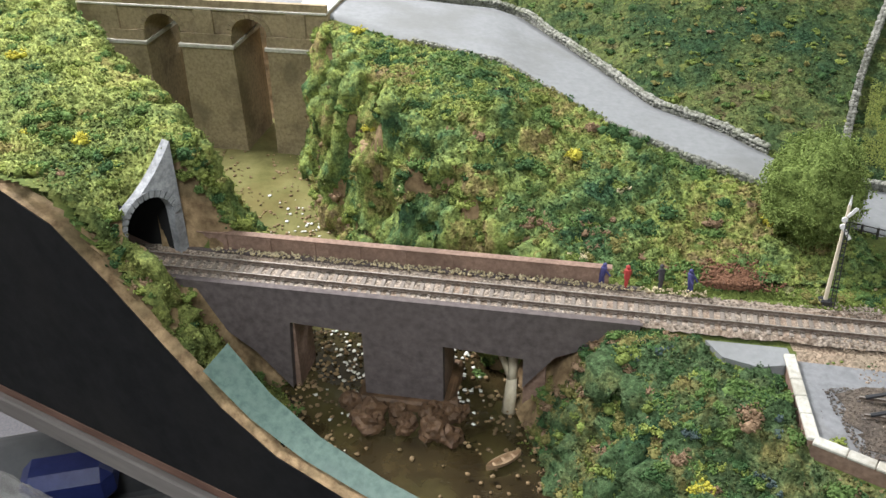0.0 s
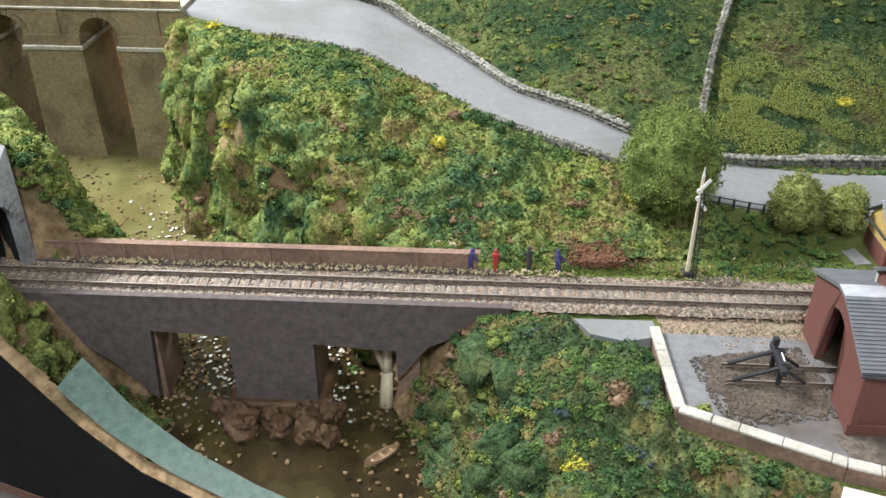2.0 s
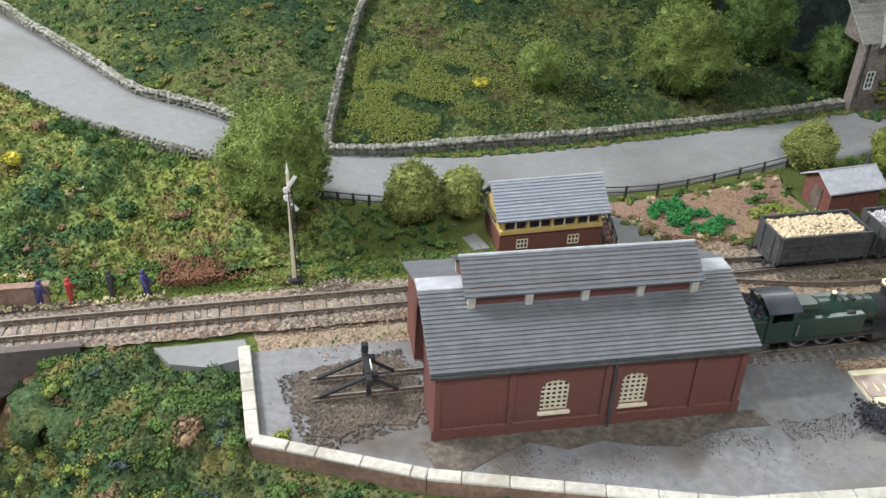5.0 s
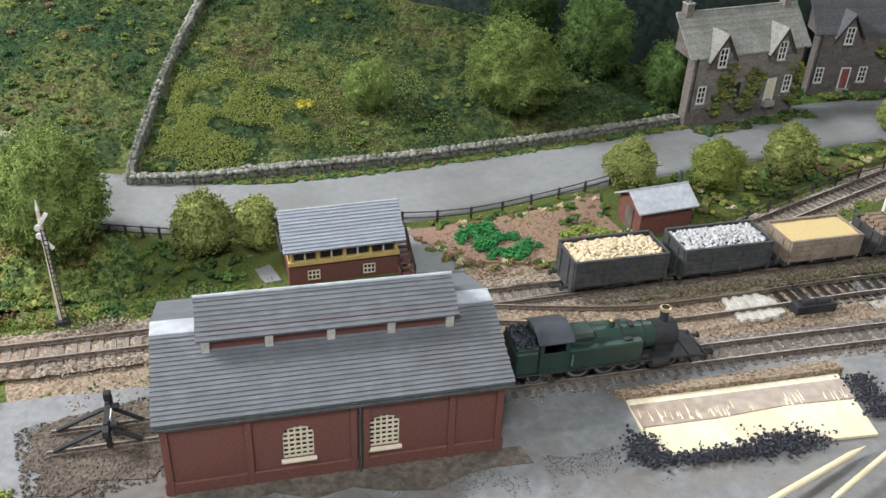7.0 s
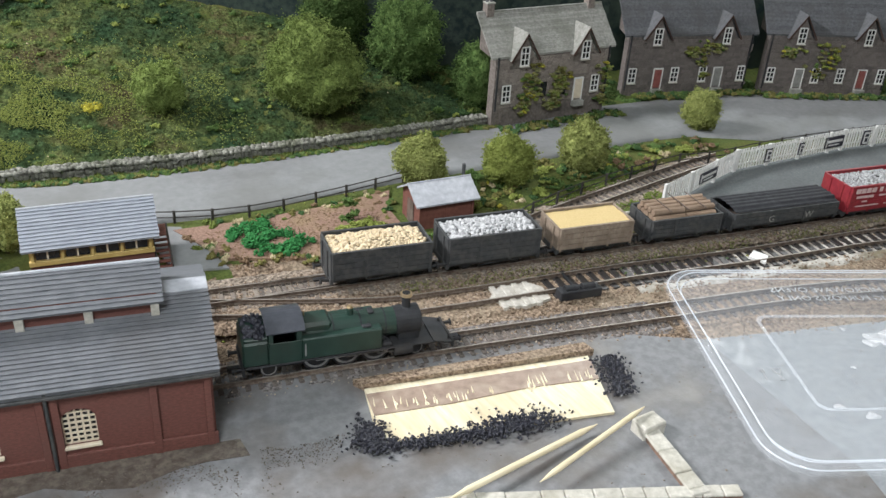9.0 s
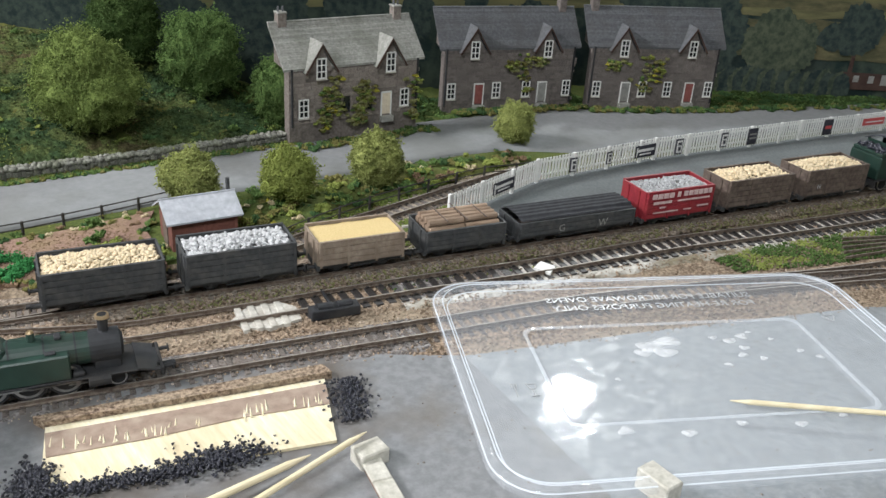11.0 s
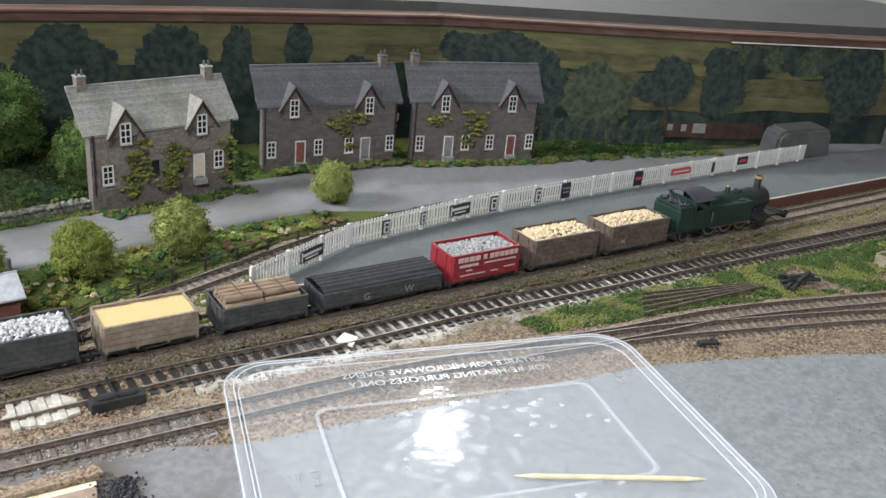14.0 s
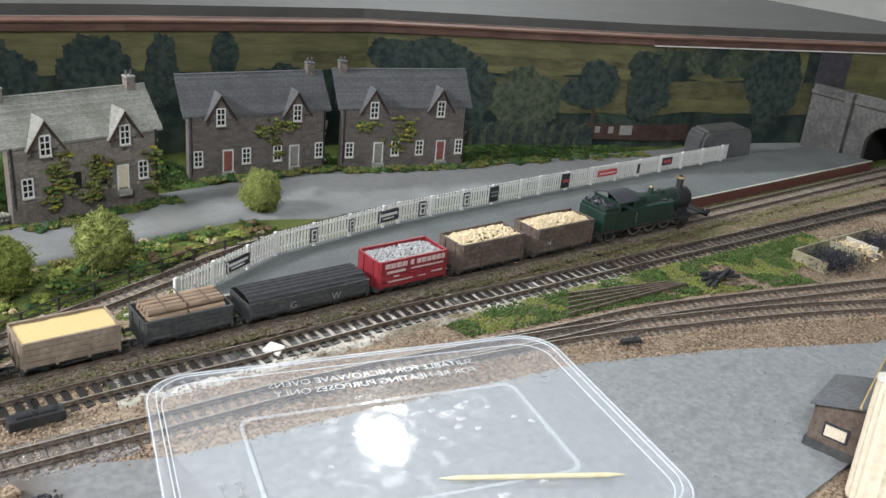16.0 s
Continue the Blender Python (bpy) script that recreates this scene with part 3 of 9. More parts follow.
sandy |= (kx > 0.6) & (kx < 1.2) & (kv < 0.045) & (kv > -0.05)
ground.data.polygons.foreach_set("material_index", np.where(sandy, 2, rock.astype(np.int32)).astype(np.int32))

# resin river
wy = np.arange(0.3, 1.34, 0.008)
wx, wh = river(wy)
NW = 28
wverts = [(float(wx[i] + wh[i] * 1.55 * (j / NW * 2 - 1)), float(wy[i]), -0.1085 + 0.0012 * noise.noise((float(wx[i]) * 30 + j * 1.1, float(wy[i]) * 110, 3))) for i in range(len(wy)) for j in range(NW + 1)]
wfaces = [(i * (NW + 1) + j, i * (NW + 1) + j + 1, (i + 1) * (NW + 1) + j + 1, (i + 1) * (NW + 1) + j) for i in range(len(wy) - 1) for j in range(NW)]
wfaces = [f for f in wfaces if before_fascia(wverts[f[0]][0], wverts[f[0]][1]) > 0.004]
upstream = [f for f in wfaces if wverts[f[0]][1] > 0.66]
tagged(raw("water", wverts, [f for f in wfaces if wverts[f[0]][1] <= 0.66], M_WATER, smooth=True), "glossy dark brown resin river with ripples", "river", kind="structure")
# upstream water is coloured lighter to hold the light it mirrors
tagged(raw("water", wverts, upstream, M_WATER_LIT, smooth=True), "glossy olive green resin water lightened for mirrored light", "river", kind="structure")
pts = []
for _ in range(430):
    y = rnd.uniform(0.40, 1.06)
    c, h = river(y)
    side = rnd.choice((-1, 1)) * rnd.uniform(0.35, 1.05) if rnd.random() < 0.75 else rnd.uniform(-0.6, 0.6)
    x = c + h * side
    if before_fascia(x, y) > 0.01:
        pts.append((x, y, -0.1075))
for _ in range(420):
    u, v = rnd.choice((rnd.gauss(-0.1, 0.012), rnd.gauss(-0.07, 0.03), rnd.gauss(0.1, 0.02))), rnd.gauss(-0.02, 0.045)
    a, b = on_line(u - 0.02, v)
    if before_fascia(a, b) > 0.012:
        pts.append((a, b, -0.107 + rnd.uniform(0, 0.004)))
pts = np.array(pts)
tagged(lumps("river_stones", pts, nrng.uniform(0.0009, 0.0026, len(pts)), M_ROCK, fine=True, flat=0.5, rough=0.25), "pale stones lying in the river", "stones", kind="stuff")
# white grains stand for foam upstream and for glinting light by the bridge
foam = np.array([(c + d, y, -0.1072) for c, d, y in [(river(yy)[0], rnd.gauss(0.02, 0.02), yy) for yy in nrng.normal(0.82, 0.05, 80)] + [(river(yy)[0], rnd.gauss(-0.045, 0.014), yy) for yy in nrng.normal(0.62, 0.04, 95)] + [(river(yy)[0], rnd.gauss(0.05, 0.016), yy) for yy in nrng.normal(0.6, 0.03, 75)]])
tagged(lumps("river_foam_glints", foam, nrng.uniform(0.0008, 0.0024, len(foam)), M_FOAM_GLINT, fine=True, flat=0.25), "white water foam and painted glints among the stones", "foam", kind="stuff")


def sheet(name, outline, z, thick, material, label, category, parent=None):
    bm = bmesh.new()
    prism(bm, outline, "z", z - thick, z)
    ob = part(name, bm, material, parent)
    if parent is None:
        tagged(ob, label, category, kind="structure")
    return ob


# the winding lane
rx = np.concatenate([np.arange(-0.44, 0.1, 0.02), np.arange(0.1, 2.15, 0.01)])
rverts, rfaces = [], []
NR = 10
for i, x in enumerate(rx):
    a, b = float(road_near(x)) + 0.002, float(road_far(x)) - 0.002
    deck = min(max((0.02 - x) / 0.14, 0.0), 1.0)
    if x < -0.12:
        a = 1.07 - (x + 0.235) * 0.2126
        b = a + 0.064
    else:
        a += 0.024 * deck
    for j in range(NR + 1):
        k = min(max((j - 1) / (NR - 2), 0.0), 1.0)
        y = a + (b - a) * k + (-0.003 if j == 0 else 0.003 if j == NR else 0.0)
        rverts.append((float(x), y, float(road_z(x)) + 0.003 * deck + (-0.008 if j in (0, NR) else 0.0028 + 0.0012 * math.sin(math.pi * k))))
for i in range(len(rx) - 1):
    for j in range(NR):
        rfaces.append((i * (NR + 1) + j, (i + 1) * (NR + 1) + j, (i + 1) * (NR + 1) + j + 1, i * (NR + 1) + j + 1))
tagged(raw("road", rverts, rfaces, M_ROAD, smooth=True), "pale grey country lane winding across the layout", "road", kind="structure")

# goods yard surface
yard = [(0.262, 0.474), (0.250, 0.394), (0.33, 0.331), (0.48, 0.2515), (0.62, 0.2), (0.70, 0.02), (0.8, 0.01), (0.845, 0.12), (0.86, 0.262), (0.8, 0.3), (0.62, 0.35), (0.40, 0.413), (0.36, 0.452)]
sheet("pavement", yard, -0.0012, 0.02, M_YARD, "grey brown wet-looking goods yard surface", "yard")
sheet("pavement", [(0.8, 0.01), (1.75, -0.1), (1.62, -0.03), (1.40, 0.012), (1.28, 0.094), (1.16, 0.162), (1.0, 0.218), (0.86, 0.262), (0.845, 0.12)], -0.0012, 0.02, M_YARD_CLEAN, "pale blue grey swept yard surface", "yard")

# ---- tracks ----


def resample(pts, step):
    p = [Vector((x, y, 0)) for x, y in pts]
    dense = []
    for i in range(len(p) - 1):
        a, b, c, d = p[max(i - 1, 0)], p[i], p[i + 1], p[min(i + 2, len(p) - 1)]
        for k in range(24):
            t = k / 24
            dense.append(0.5 * ((2 * b) + (c - a) * t + (2 * a - 5 * b + 4 * c - d) * t * t + (3 * b - a - 3 * c + d) * t ** 3))
    dense.append(p[-1])
    out, need = [dense[0]], step
    for a, b in zip(dense, dense[1:]):
        seg = (b - a).length
        while seg >= need > 0:
            a = a + (b - a) * (need / seg)
            out.append(a.copy())
            seg = (b - a).length
            need = step
        need -= seg
    return out


def ribbon(name, path, half, z, rise, material, label, category, kind="structure", shoulder=0.004, grit=0.0007):
    """A raised bed with sloping shoulders and a gritty top."""
    verts, faces = [], []
    prof = [(-half - shoulder, -0.004), (-half, rise), (-half / 2, rise), (0, rise), (half / 2, rise), (half, rise), (half + shoulder, -0.004)]
    for i, p in enumerate(path):
        t = (path[min(i + 1, len(path) - 1)] - path[max(i - 1, 0)]).normalized()
        nrm = Vector((-t.y, t.x, 0))
        for o, h in prof:
            w = rnd.uniform(-1, 1) * grit
            q = p + nrm * (o + (rnd.uniform(-1, 1) * 0.0012 if abs(o) > half else 0))
            verts.append((q.x, q.y, z + h + w))
    k = len(prof)
    for i in range(len(path) - 1):
        for j in range(k - 1):
            faces.append((i * k + j, (i + 1) * k + j, (i + 1) * k + j + 1, i * k + j + 1))
    return tagged(raw(name, verts, faces, material), label, category, kind=kind)


def rail_mesh(path, off, z0, z1):
    bm = bmesh.new()
    prof = [(-0.0011, z0), (-0.0011, z0 + 0.0006), (-0.0004, z0 + 0.001), (-0.0006, z1 - 0.0005), (-0.0006, z1), (0.0006, z1), (0.0006, z1 - 0.0005), (0.0004, z0 + 0.001), (0.0011, z0 + 0.0006), (0.0011, z0)]
    rings = []
    for i, p in enumerate(path):
        t = (path[min(i + 1, len(path) - 1)] - path[max(i - 1, 0)]).normalized()
        nrm = Vector((-t.y, t.x, 0))
        rings.append([bm.verts.new(p + nrm * (off + o) + Vector((0, 0, h))) for o, h in prof])
    k = len(prof)
    for a, b in zip(rings, rings[1:]):
        for j in range(k):
            f = bm.faces.new((a[j], b[j], b[(j + 1) % k], a[(j + 1) % k]))
            f.material_index = 1 if j == 4 else 0
    bm.faces.new(rings[0][::-1])
    bm.faces.new(rings[-1])
    bmesh.ops.recalc_face_normals(bm, faces=bm.faces)
    return bm


def track(pts, gauge, label, sleeper_mat, spacing=0.0082, chairs=True, span=None, width=0.0034, sink=0.0, bare=-9.0):
    path = resample(pts, 0.006)
    root = thing("railway_track", 0, 0, 0, 0, label, "railway track", "railway tracks")
    for s in (-1, 1):
        part("rail", rail_mesh(path, s * gauge / 2, RAIL_TOP - 0.0032, RAIL_TOP), M_RAIL, root).data.materials.append(M_RAIL_HEAD)
    bm = B(-width / 2, width / 2, -gauge * 0.86, gauge * 0.86, -0.0017, 0.0, 0.0003)
    for s in (-1, 1):
        for q in (-1, 1):
            box(bm, -0.0011, 0.0011, s * gauge / 2 + q * 0.0016 - 0.0007, s * gauge / 2 + q * 0.0016 + 0.0007, -0.0002, 0.0011)
    me = mesh_of("sleeper", bm, sleeper_mat)
    ties = resample(pts, spacing)
    for i, p in enumerate(ties[:-1]):
        if p.x < bare:
            continue
        d = ties[i + 1] - p
        piece("sleeper", me, root, pose(p.x, p.y, RAIL_TOP - 0.0032 - sink + rnd.uniform(-0.0001, 0.0001), 0, 0, math.degrees(math.atan2(d.y, d.x)) + rnd.uniform(-1, 1)))
    return path


MAIN = [on_line(-0.36, 0), on_line(0.4, 0), on_line(1.2, 0), on_line(1.95, 0.006), on_line(2.12, 0.0)]
LOOP = [on_line(0.47, -0.001), on_line(0.55, -0.008), (0.6635, 0.3997), (0.7264, 0.3815), (0.8685, 0.3555), (0.97, 0.3325), (1.1, 0.308), (1.21, 0.281), (1.35, 0.2485), (1.52, 0.207), (1.70, 0.165), (1.9, 0.118)]
YARD = [(0.29, 0.4215), (0.45, 0.388), (0.69, 0.337), (0.857, 0.2985), (1.0, 0.262), (1.177, 0.199), (1.28, 0.15), (1.38, 0.098), (1.47, 0.043), (1.6, -0.045)]
BAY = [on_line(0.62, 0.0), (0.70, 0.439), (0.785, 0.445), (0.8657, 0.4585), (0.9689, 0.474), (1.06, 0.487), (1.12, 0.492)]
SIDE = [(1.1, 0.232), (1.18, 0.203), (1.27, 0.176), (1.36, 0.138), (1.53, 0.055), (1.66, -0.012)]
DENSE = 0.006
for bed, half, mat, lab in ((MAIN, 0.0162, M_BALLAST, "grey brown ballast bed of the main line"), (LOOP[:5], 0.02, M_BALLAST_DARK, "rusty brown ballast bed of the loop line"), (LOOP[4:6], 0.0165, M_BALLAST_GREY, "dark cork bed under the new track"), (LOOP[5:9], 0.0165, M_NEWBED, "white plastered cork bed under the new track"), (LOOP[8:], 0.0165, M_BALLAST_DARK, "brown bed under the far end of the loop"), (YARD[:4], 0.018, M_BALLAST_GREY, "dark oily ballast bed of the yard siding"), (YARD[3:], 0.018, M_BALLAST_DARK, "sandy brown ballast bed of the yard siding"), (BAY, 0.02, M_BALLAST, "grey ballast bed of the bay line"), (SIDE, 0.02, M_BALLAST_DARK, "sandy ballast bed of the far siding")):
    ribbon("ballast", resample(bed, DENSE), half, 0.0, RAIL_TOP - 0.0043, mat, lab, "ballast")
ribbon("ballast", [p + Vector((0.195, 0.981, 0)) * 0.0235 for p in resample(MAIN, DENSE)], 0.004, 0.0, RAIL_TOP - 0.0046, M_BALLAST, "grey brown ballast shoulder beside the main line", "ballast")
ribbon("ballast", [p - Vector((0.235, 0.972, 0)) * 0.0185 for p in resample(LOOP[4:9], DENSE)], 0.0052, 0.0, RAIL_TOP - 0.0046, M_CORK, "white plaster edge showing beside the new track", "ballast")
track(MAIN, 0.0185, "weathered main line track with grey buried sleepers", M_SLEEPER, sink=0.0004)
track(LOOP, 0.0195, "newly laid track with black sleepers", M_SLEEPER_NEW, spacing=0.0098, width=0.0056, bare=0.8)
track(YARD, 0.0175, "worn yard siding track with dark sleepers", M_SLEEPER_BROWN, sink=0.0004)
track(BAY, 0.0165, "old bay line track with brown sleepers", M_SLEEPER_BROWN, sink=0.0004)
track(SIDE, 0.0175, "rusty siding track beside the coal pen", M_SLEEPER_BROWN, sink=0.0004)
grit = []
for bed, half in ((MAIN, 0.0185), (LOOP[:5], 0.022), (YARD, 0.024), (BAY, 0.022), (SIDE, 0.024)):
    for p in resample(bed, 0.0016):
        for _ in range(3):
            grit.append((p.x + rnd.gauss(0, 0.001), p.y + rnd.uniform(-half, half), RAIL_TOP - 0.0042 + rnd.uniform(-0.0004, 0.0002)))
grit = np.array(grit)
tagged(lumps("ballast_grit", grit, nrng.uniform(0.0004, 0.0011, len(grit)), M_STONE), "loose grey and tan ballast chips along the tracks", "ballast", kind="stuff")

sand = []
while len(sand) < 24000:
    a, b = rnd.uniform(0.3, 1.75), rnd.uniform(-0.06, 0.5)
    v = float(v_of(a, b))
    on_yard = b < np.interp(a, [0.36, 0.40, 0.62, 0.8, 0.86, 1.0, 1.16, 1.28, 1.4, 1.62, 1.75], [0.452, 0.413, 0.35, 0.3, 0.262, 0.218, 0.162, 0.094, 0.012, -0.03, -0.1]) - abs(rnd.gauss(0, 0.004))
    if -0.3 < v < 0.02 and not on_yard:
        sand.append((a, b, -0.0012 if v < -0.02 else -0.0009))
tagged(lumps("sandy_grit", sand, nrng.uniform(0.0004, 0.0012, len(sand)), surface("sandy_stone", (0.2, 0.145, 0.1), (0.46, 0.36, 0.27), 500, 0.9, 0.3, per_piece=0.45, spec=0.2)), "sandy brown grit between the sidings", "grit", kind="stuff")

# ---- girder-less bridge: brown parapet behind, dark face in front ----
bridge = thing("railway_bridge", *on_line(-0.02, 0), 0, -11.25, "dark brick railway bridge with two square openings over the river", "bridge")
# local x along the line, y across; front face at y = -0.0165
FY0, FY1 = -0.0235, -0.0165
bm = bmesh.new()
outline = [(-0.218, 0.0), (0.188, 0.0), (0.188, -0.008), (0.125, -0.04), (0.1, -0.075), (0.1, -0.045), (0.034, -0.041), (0.034, -0.105), (-0.034, -0.105), (-0.034, -0.036), (-0.096, -0.033), (-0.1, -0.105), (-0.13, -0.068), (-0.2, -0.012)]
prism(bm, outline, "y", FY0, FY1)
bmesh.ops.triangulate(bm, faces=[f for f in bm.faces if len(f.verts) > 4])
part("front_wall", bm, M_BRIDGE, bridge)
bm = bmesh.new()
prism(bm, outline, "y", 0.024, 0.03)
bmesh.ops.triangulate(bm, faces=[f for f in bm.faces if len(f.verts) > 4])
part("rear_wall", bm, M_BRIDGE, bridge)
part("deck", B(-0.226, 0.19, -0.0165, 0.024, -0.012, -0.0045), M_BROWN_BRICK, bridge)
for x0, x1 in ((-0.1, -0.095), (-0.034, 0.034), (0.1, 0.118)):
    part("pier", B(x0, x1, -0.0164, 0.0239, -0.112, -0.012), M_BROWN_BRICK, bridge)
M_WET_ROCK = surface("wet_brown_rock", (0.05, 0.028, 0.015), (0.17, 0.1, 0.055), 70, 0.6, 0.9, stain=(0.03, 0.022, 0.012), stain_scale=30, depth=0.002, spec=0.3)
part("plinth", B(-0.046, 0.046, -0.034, 0.04, -0.12, -0.1, 0.002, taper=0.12), M_WET_ROCK, bridge)
for k in range(22):
    bm = bmesh.new()
    bmesh.ops.create_icosphere(bm, subdivisions=3, radius=1.0)
    r = rnd.uniform(0.005, 0.011)
    for v in bm.verts:
        v.co *= r * (1 + 0.5 * noise.noise(v.co * 1.6 + Vector((k * 3.1, 0, 0))) + 0.22 * noise.noise(v.co * 4.5 + Vector((k * 3.1, 0, 0))))
    ob = part("rock", bm, M_WET_ROCK, bridge)
    ob.matrix_basis = pose(-0.05 + 0.1 * rnd.random(), rnd.uniform(-0.058, -0.026), -0.108 + rnd.uniform(0, 0.006), 0, 0, rnd.uniform(0, 360))
part("parapet", B(-0.192, 0.162, 0.029, 0.034, -0.006, 0.0145, 0.0004), M_BROWN_BRICK, bridge, "brown brick parapet wall")
part("parapet_coping", B(-0.194, 0.164, 0.028, 0.0352, 0.0145, 0.0156, 0.0003), M_BROWN_BRICK, bridge)
for i in range(9):
    x = -0.17 + i * 0.04
    part("pilaster", B(x, x + 0.004, 0.0275, 0.029, -0.005, 0.0143), M_BROWN_BRICK, bridge)
part("kerb", B(-0.226, 0.19, -0.0241, -0.0205, 0.0, 0.0011, 0.0003), M_BRIDGE, bridge, "pale worn top edge")

limb = thing("driftwood", 0.068, 0.541, -0.109, 0, "bleached forked branch leaning against the bridge pier", "branch")
M_BLEACH = surface("bleached_wood", (0.42, 0.36, 0.25), (0.62, 0.56, 0.42), 160, 0.8, 0.4, stain=(0.3, 0.24, 0.15), stain_scale=60, stretch=(1, 1, 0.2))
bm = bmesh.new()
for p, q, r0, r1 in (((-0.004, 0.0, 0.0), (-0.001, 0.012, 0.028), 0.0062, 0.0046), ((-0.001, 0.012, 0.027), (0.001, 0.02, 0.056), 0.0047, 0.0036), ((-0.001, 0.012, 0.028), (-0.012, 0.024, 0.05), 0.0036, 0.0018), ((-0.012, 0.024, 0.05), (-0.019, 0.03, 0.058), 0.0019, 0.0009)):
    rod(bm, p, q, r0, r1, 9)
for v in bm.verts:
    v.co += Vector((0.0009, 0.0009, 0)) * noise.noise(v.co * 160)
part("trunk", bm, M_BLEACH, limb, smooth=True)

# ---- tunnel mouth on the hill ----


def arch_outline(half, spring, z0, n=14):
    return [(-half, z0)] + [(-half * math.cos(math.pi * i / n), spring + half * math.sin(math.pi * i / n)) for i in range(n + 1)] + [(half, z0)]


def portal(name, x, y, turn, half, spring, wall_half, height, material, label, crest=None, voussoirs=15):
    root = thing(name, x, y, 0, turn, label, "tunnel portal")
    inner = arch_outline(half, spring, -0.008)
    bm = bmesh.new()
    south, north = wall_half if isinstance(wall_half, tuple) else (wall_half, wall_half)
    outer = [(-south, -0.008)] + [(-south + (south + north) * i / 14, height * (1.0 if crest is None else crest(i / 14))) for i in range(15)] + [(north, -0.008)]
    rings = []
    for depth in (0.0, 0.009):
        rings.append(([bm.verts.new((depth, a, b)) for a, b in outer], [bm.verts.new((depth, a, b)) for a, b in inner]))
    for (o, q), flip in zip(rings, (False, True)):
        for i in range(len(o) - 1):
            f = (o[i], o[i + 1], q[i + 1], q[i])
            bm.faces.new(f[::-1] if flip else f)
    for a, b in ((rings[0][0], rings[1][0]), (rings[1][1], rings[0][1])):
        for i in range(len(a) - 1):
            bm.faces.new((a[i], b[i], b[i + 1], a[i + 1]))
    bmesh.ops.recalc_face_normals(bm, faces=bm.faces)
    part("face_wall", bm, material, root)
    for i in range(voussoirs):
        a0, a1 = math.pi * i / voussoirs + 0.02, math.pi * (i + 1) / voussoirs - 0.02
        bm = bmesh.new()
        ring = [(-math.cos(a) * r, spring + math.sin(a) * r) for a, r in ((a0, half), (a1, half), (a1, half + 0.006), (a0, half + 0.006))]
        prism(bm, ring, "x", 0.0085, 0.0108)
        part("voussoir", bm, material, root)
    # the lining, coloured near black to give the bore its darkness
    bm = bmesh.new()
    rings = [[bm.verts.new((d, a * 1.03, b * 1.01)) for a, b in inner] for d in (0.0, -0.11)]
    for i in range(len(inner) - 1):
        bm.faces.new((rings[0][i], rings[0][i + 1], rings[1][i + 1], rings[1][i]))
    bm.faces.new(rings[1])
    part("lining", bm, M_DARK, root, "tunnel lining coloured black for the unlit bore")
    return root


tp = portal("tunnel_portal", *on_line(-0.244, 0.0), -36, 0.024, 0.039, (0.053, 0.033), 0.102, M_PORTAL, "grey stone tunnel portal set in the green hillside", crest=lambda f: 0.46 + 0.28 * f + 0.26 * f ** 3)
tp2 = portal("tunnel_portal", *on_line(2.03, 0.012), 168.75, 0.036, 0.03, (0.135, 0.1), 0.1, M_PORTAL_DARK, "dark grey stone tunnel portal at the station end")
part("string_course", B(0.009, 0.013, -0.135, 0.1, 0.086, 0.092, 0.0005), M_PORTAL_DARK, tp2)
part("buttress", B(0.008, 0.018, -0.078, -0.066, -0.005, 0.1, 0.0005), M_PORTAL_DARK, tp2)
part("buttress", B(0.008, 0.018, 0.05, 0.062, -0.005, 0.09, 0.0005), M_PORTAL_DARK, tp2)

# ---- arched road viaduct over the gorge ----
via = thing("road_viaduct", -0.235, 1.06, 0, -12, "tall brown stone road viaduct with slender arches", "viaduct")
piers = [(-0.177, 0.09), (-0.0485, 0.0683), (0.0724, 0.08)]
for cx0, w in piers:
    bm = bmesh.new()
    prism(bm, [(cx0 - w / 2 - 0.003, -0.12), (cx0 + w / 2 + 0.003, -0.12), (cx0 + w / 2, 0.05), (cx0 - w / 2, 0.05)], "y", -0.005, 0.085)
    part("pier", bm, M_VIADUCT, via)
    part("string_course", B(cx0 - w / 2 - 0.003, cx0 + w / 2 + 0.003, -0.008, 0.088, 0.032, 0.037, 0.0006), M_COPING, via)
for (ca, wa), (cb, wb) in zip(piers, piers[1:]):
    x0, x1 = ca + wa / 2, cb - wb / 2
    half, mid = (x1 - x0) / 2, (x0 + x1) / 2
    bm = bmesh.new()
    arc = [(mid - half * math.cos(math.pi * i / 14), 0.05 + half * 0.9 * math.sin(math.pi * i / 14)) for i in range(15)]
    prism(bm, arc + [(x1, 0.08), (x0, 0.08)], "y", 0.0, 0.08)
    bmesh.ops.triangulate(bm, faces=[f for f in bm.faces if len(f.verts) > 4])
    part("arch", bm, M_VIADUCT, via)
    for i in range(13):
        a0, a1 = math.pi * i / 13 + 0.02, math.pi * (i + 1) / 13 - 0.02
        part("voussoir", P([(mid - math.cos(a) * (half + r), 0.05 + math.sin(a) * (half * 0.9 + r)) for a, r in ((a0, 0), (a1, 0), (a1, 0.006), (a0, 0.006))], "y", -0.0022, 0.0), M_VIADUCT, via)
for cx0, w in piers:
    part("spandrel", B(cx0 - w / 2, cx0 + w / 2, 0.0, 0.08, 0.05, 0.08), M_VIADUCT, via)
for cx0, w in piers:
    part("pilaster", B(cx0 - 0.012, cx0 + 0.012, -0.004, 0.0, 0.045, 0.08, 0.0005), M_VIADUCT, via)
part("string_course", B(-0.22, 0.112, -0.004, 0.084, 0.08, 0.083, 0.0006), M_COPING, via)
for y0 in (-0.002, 0.076):
    part("parapet", B(-0.22, 0.112, y0, y0 + 0.006, 0.083, 0.092), M_VIADUCT, via)

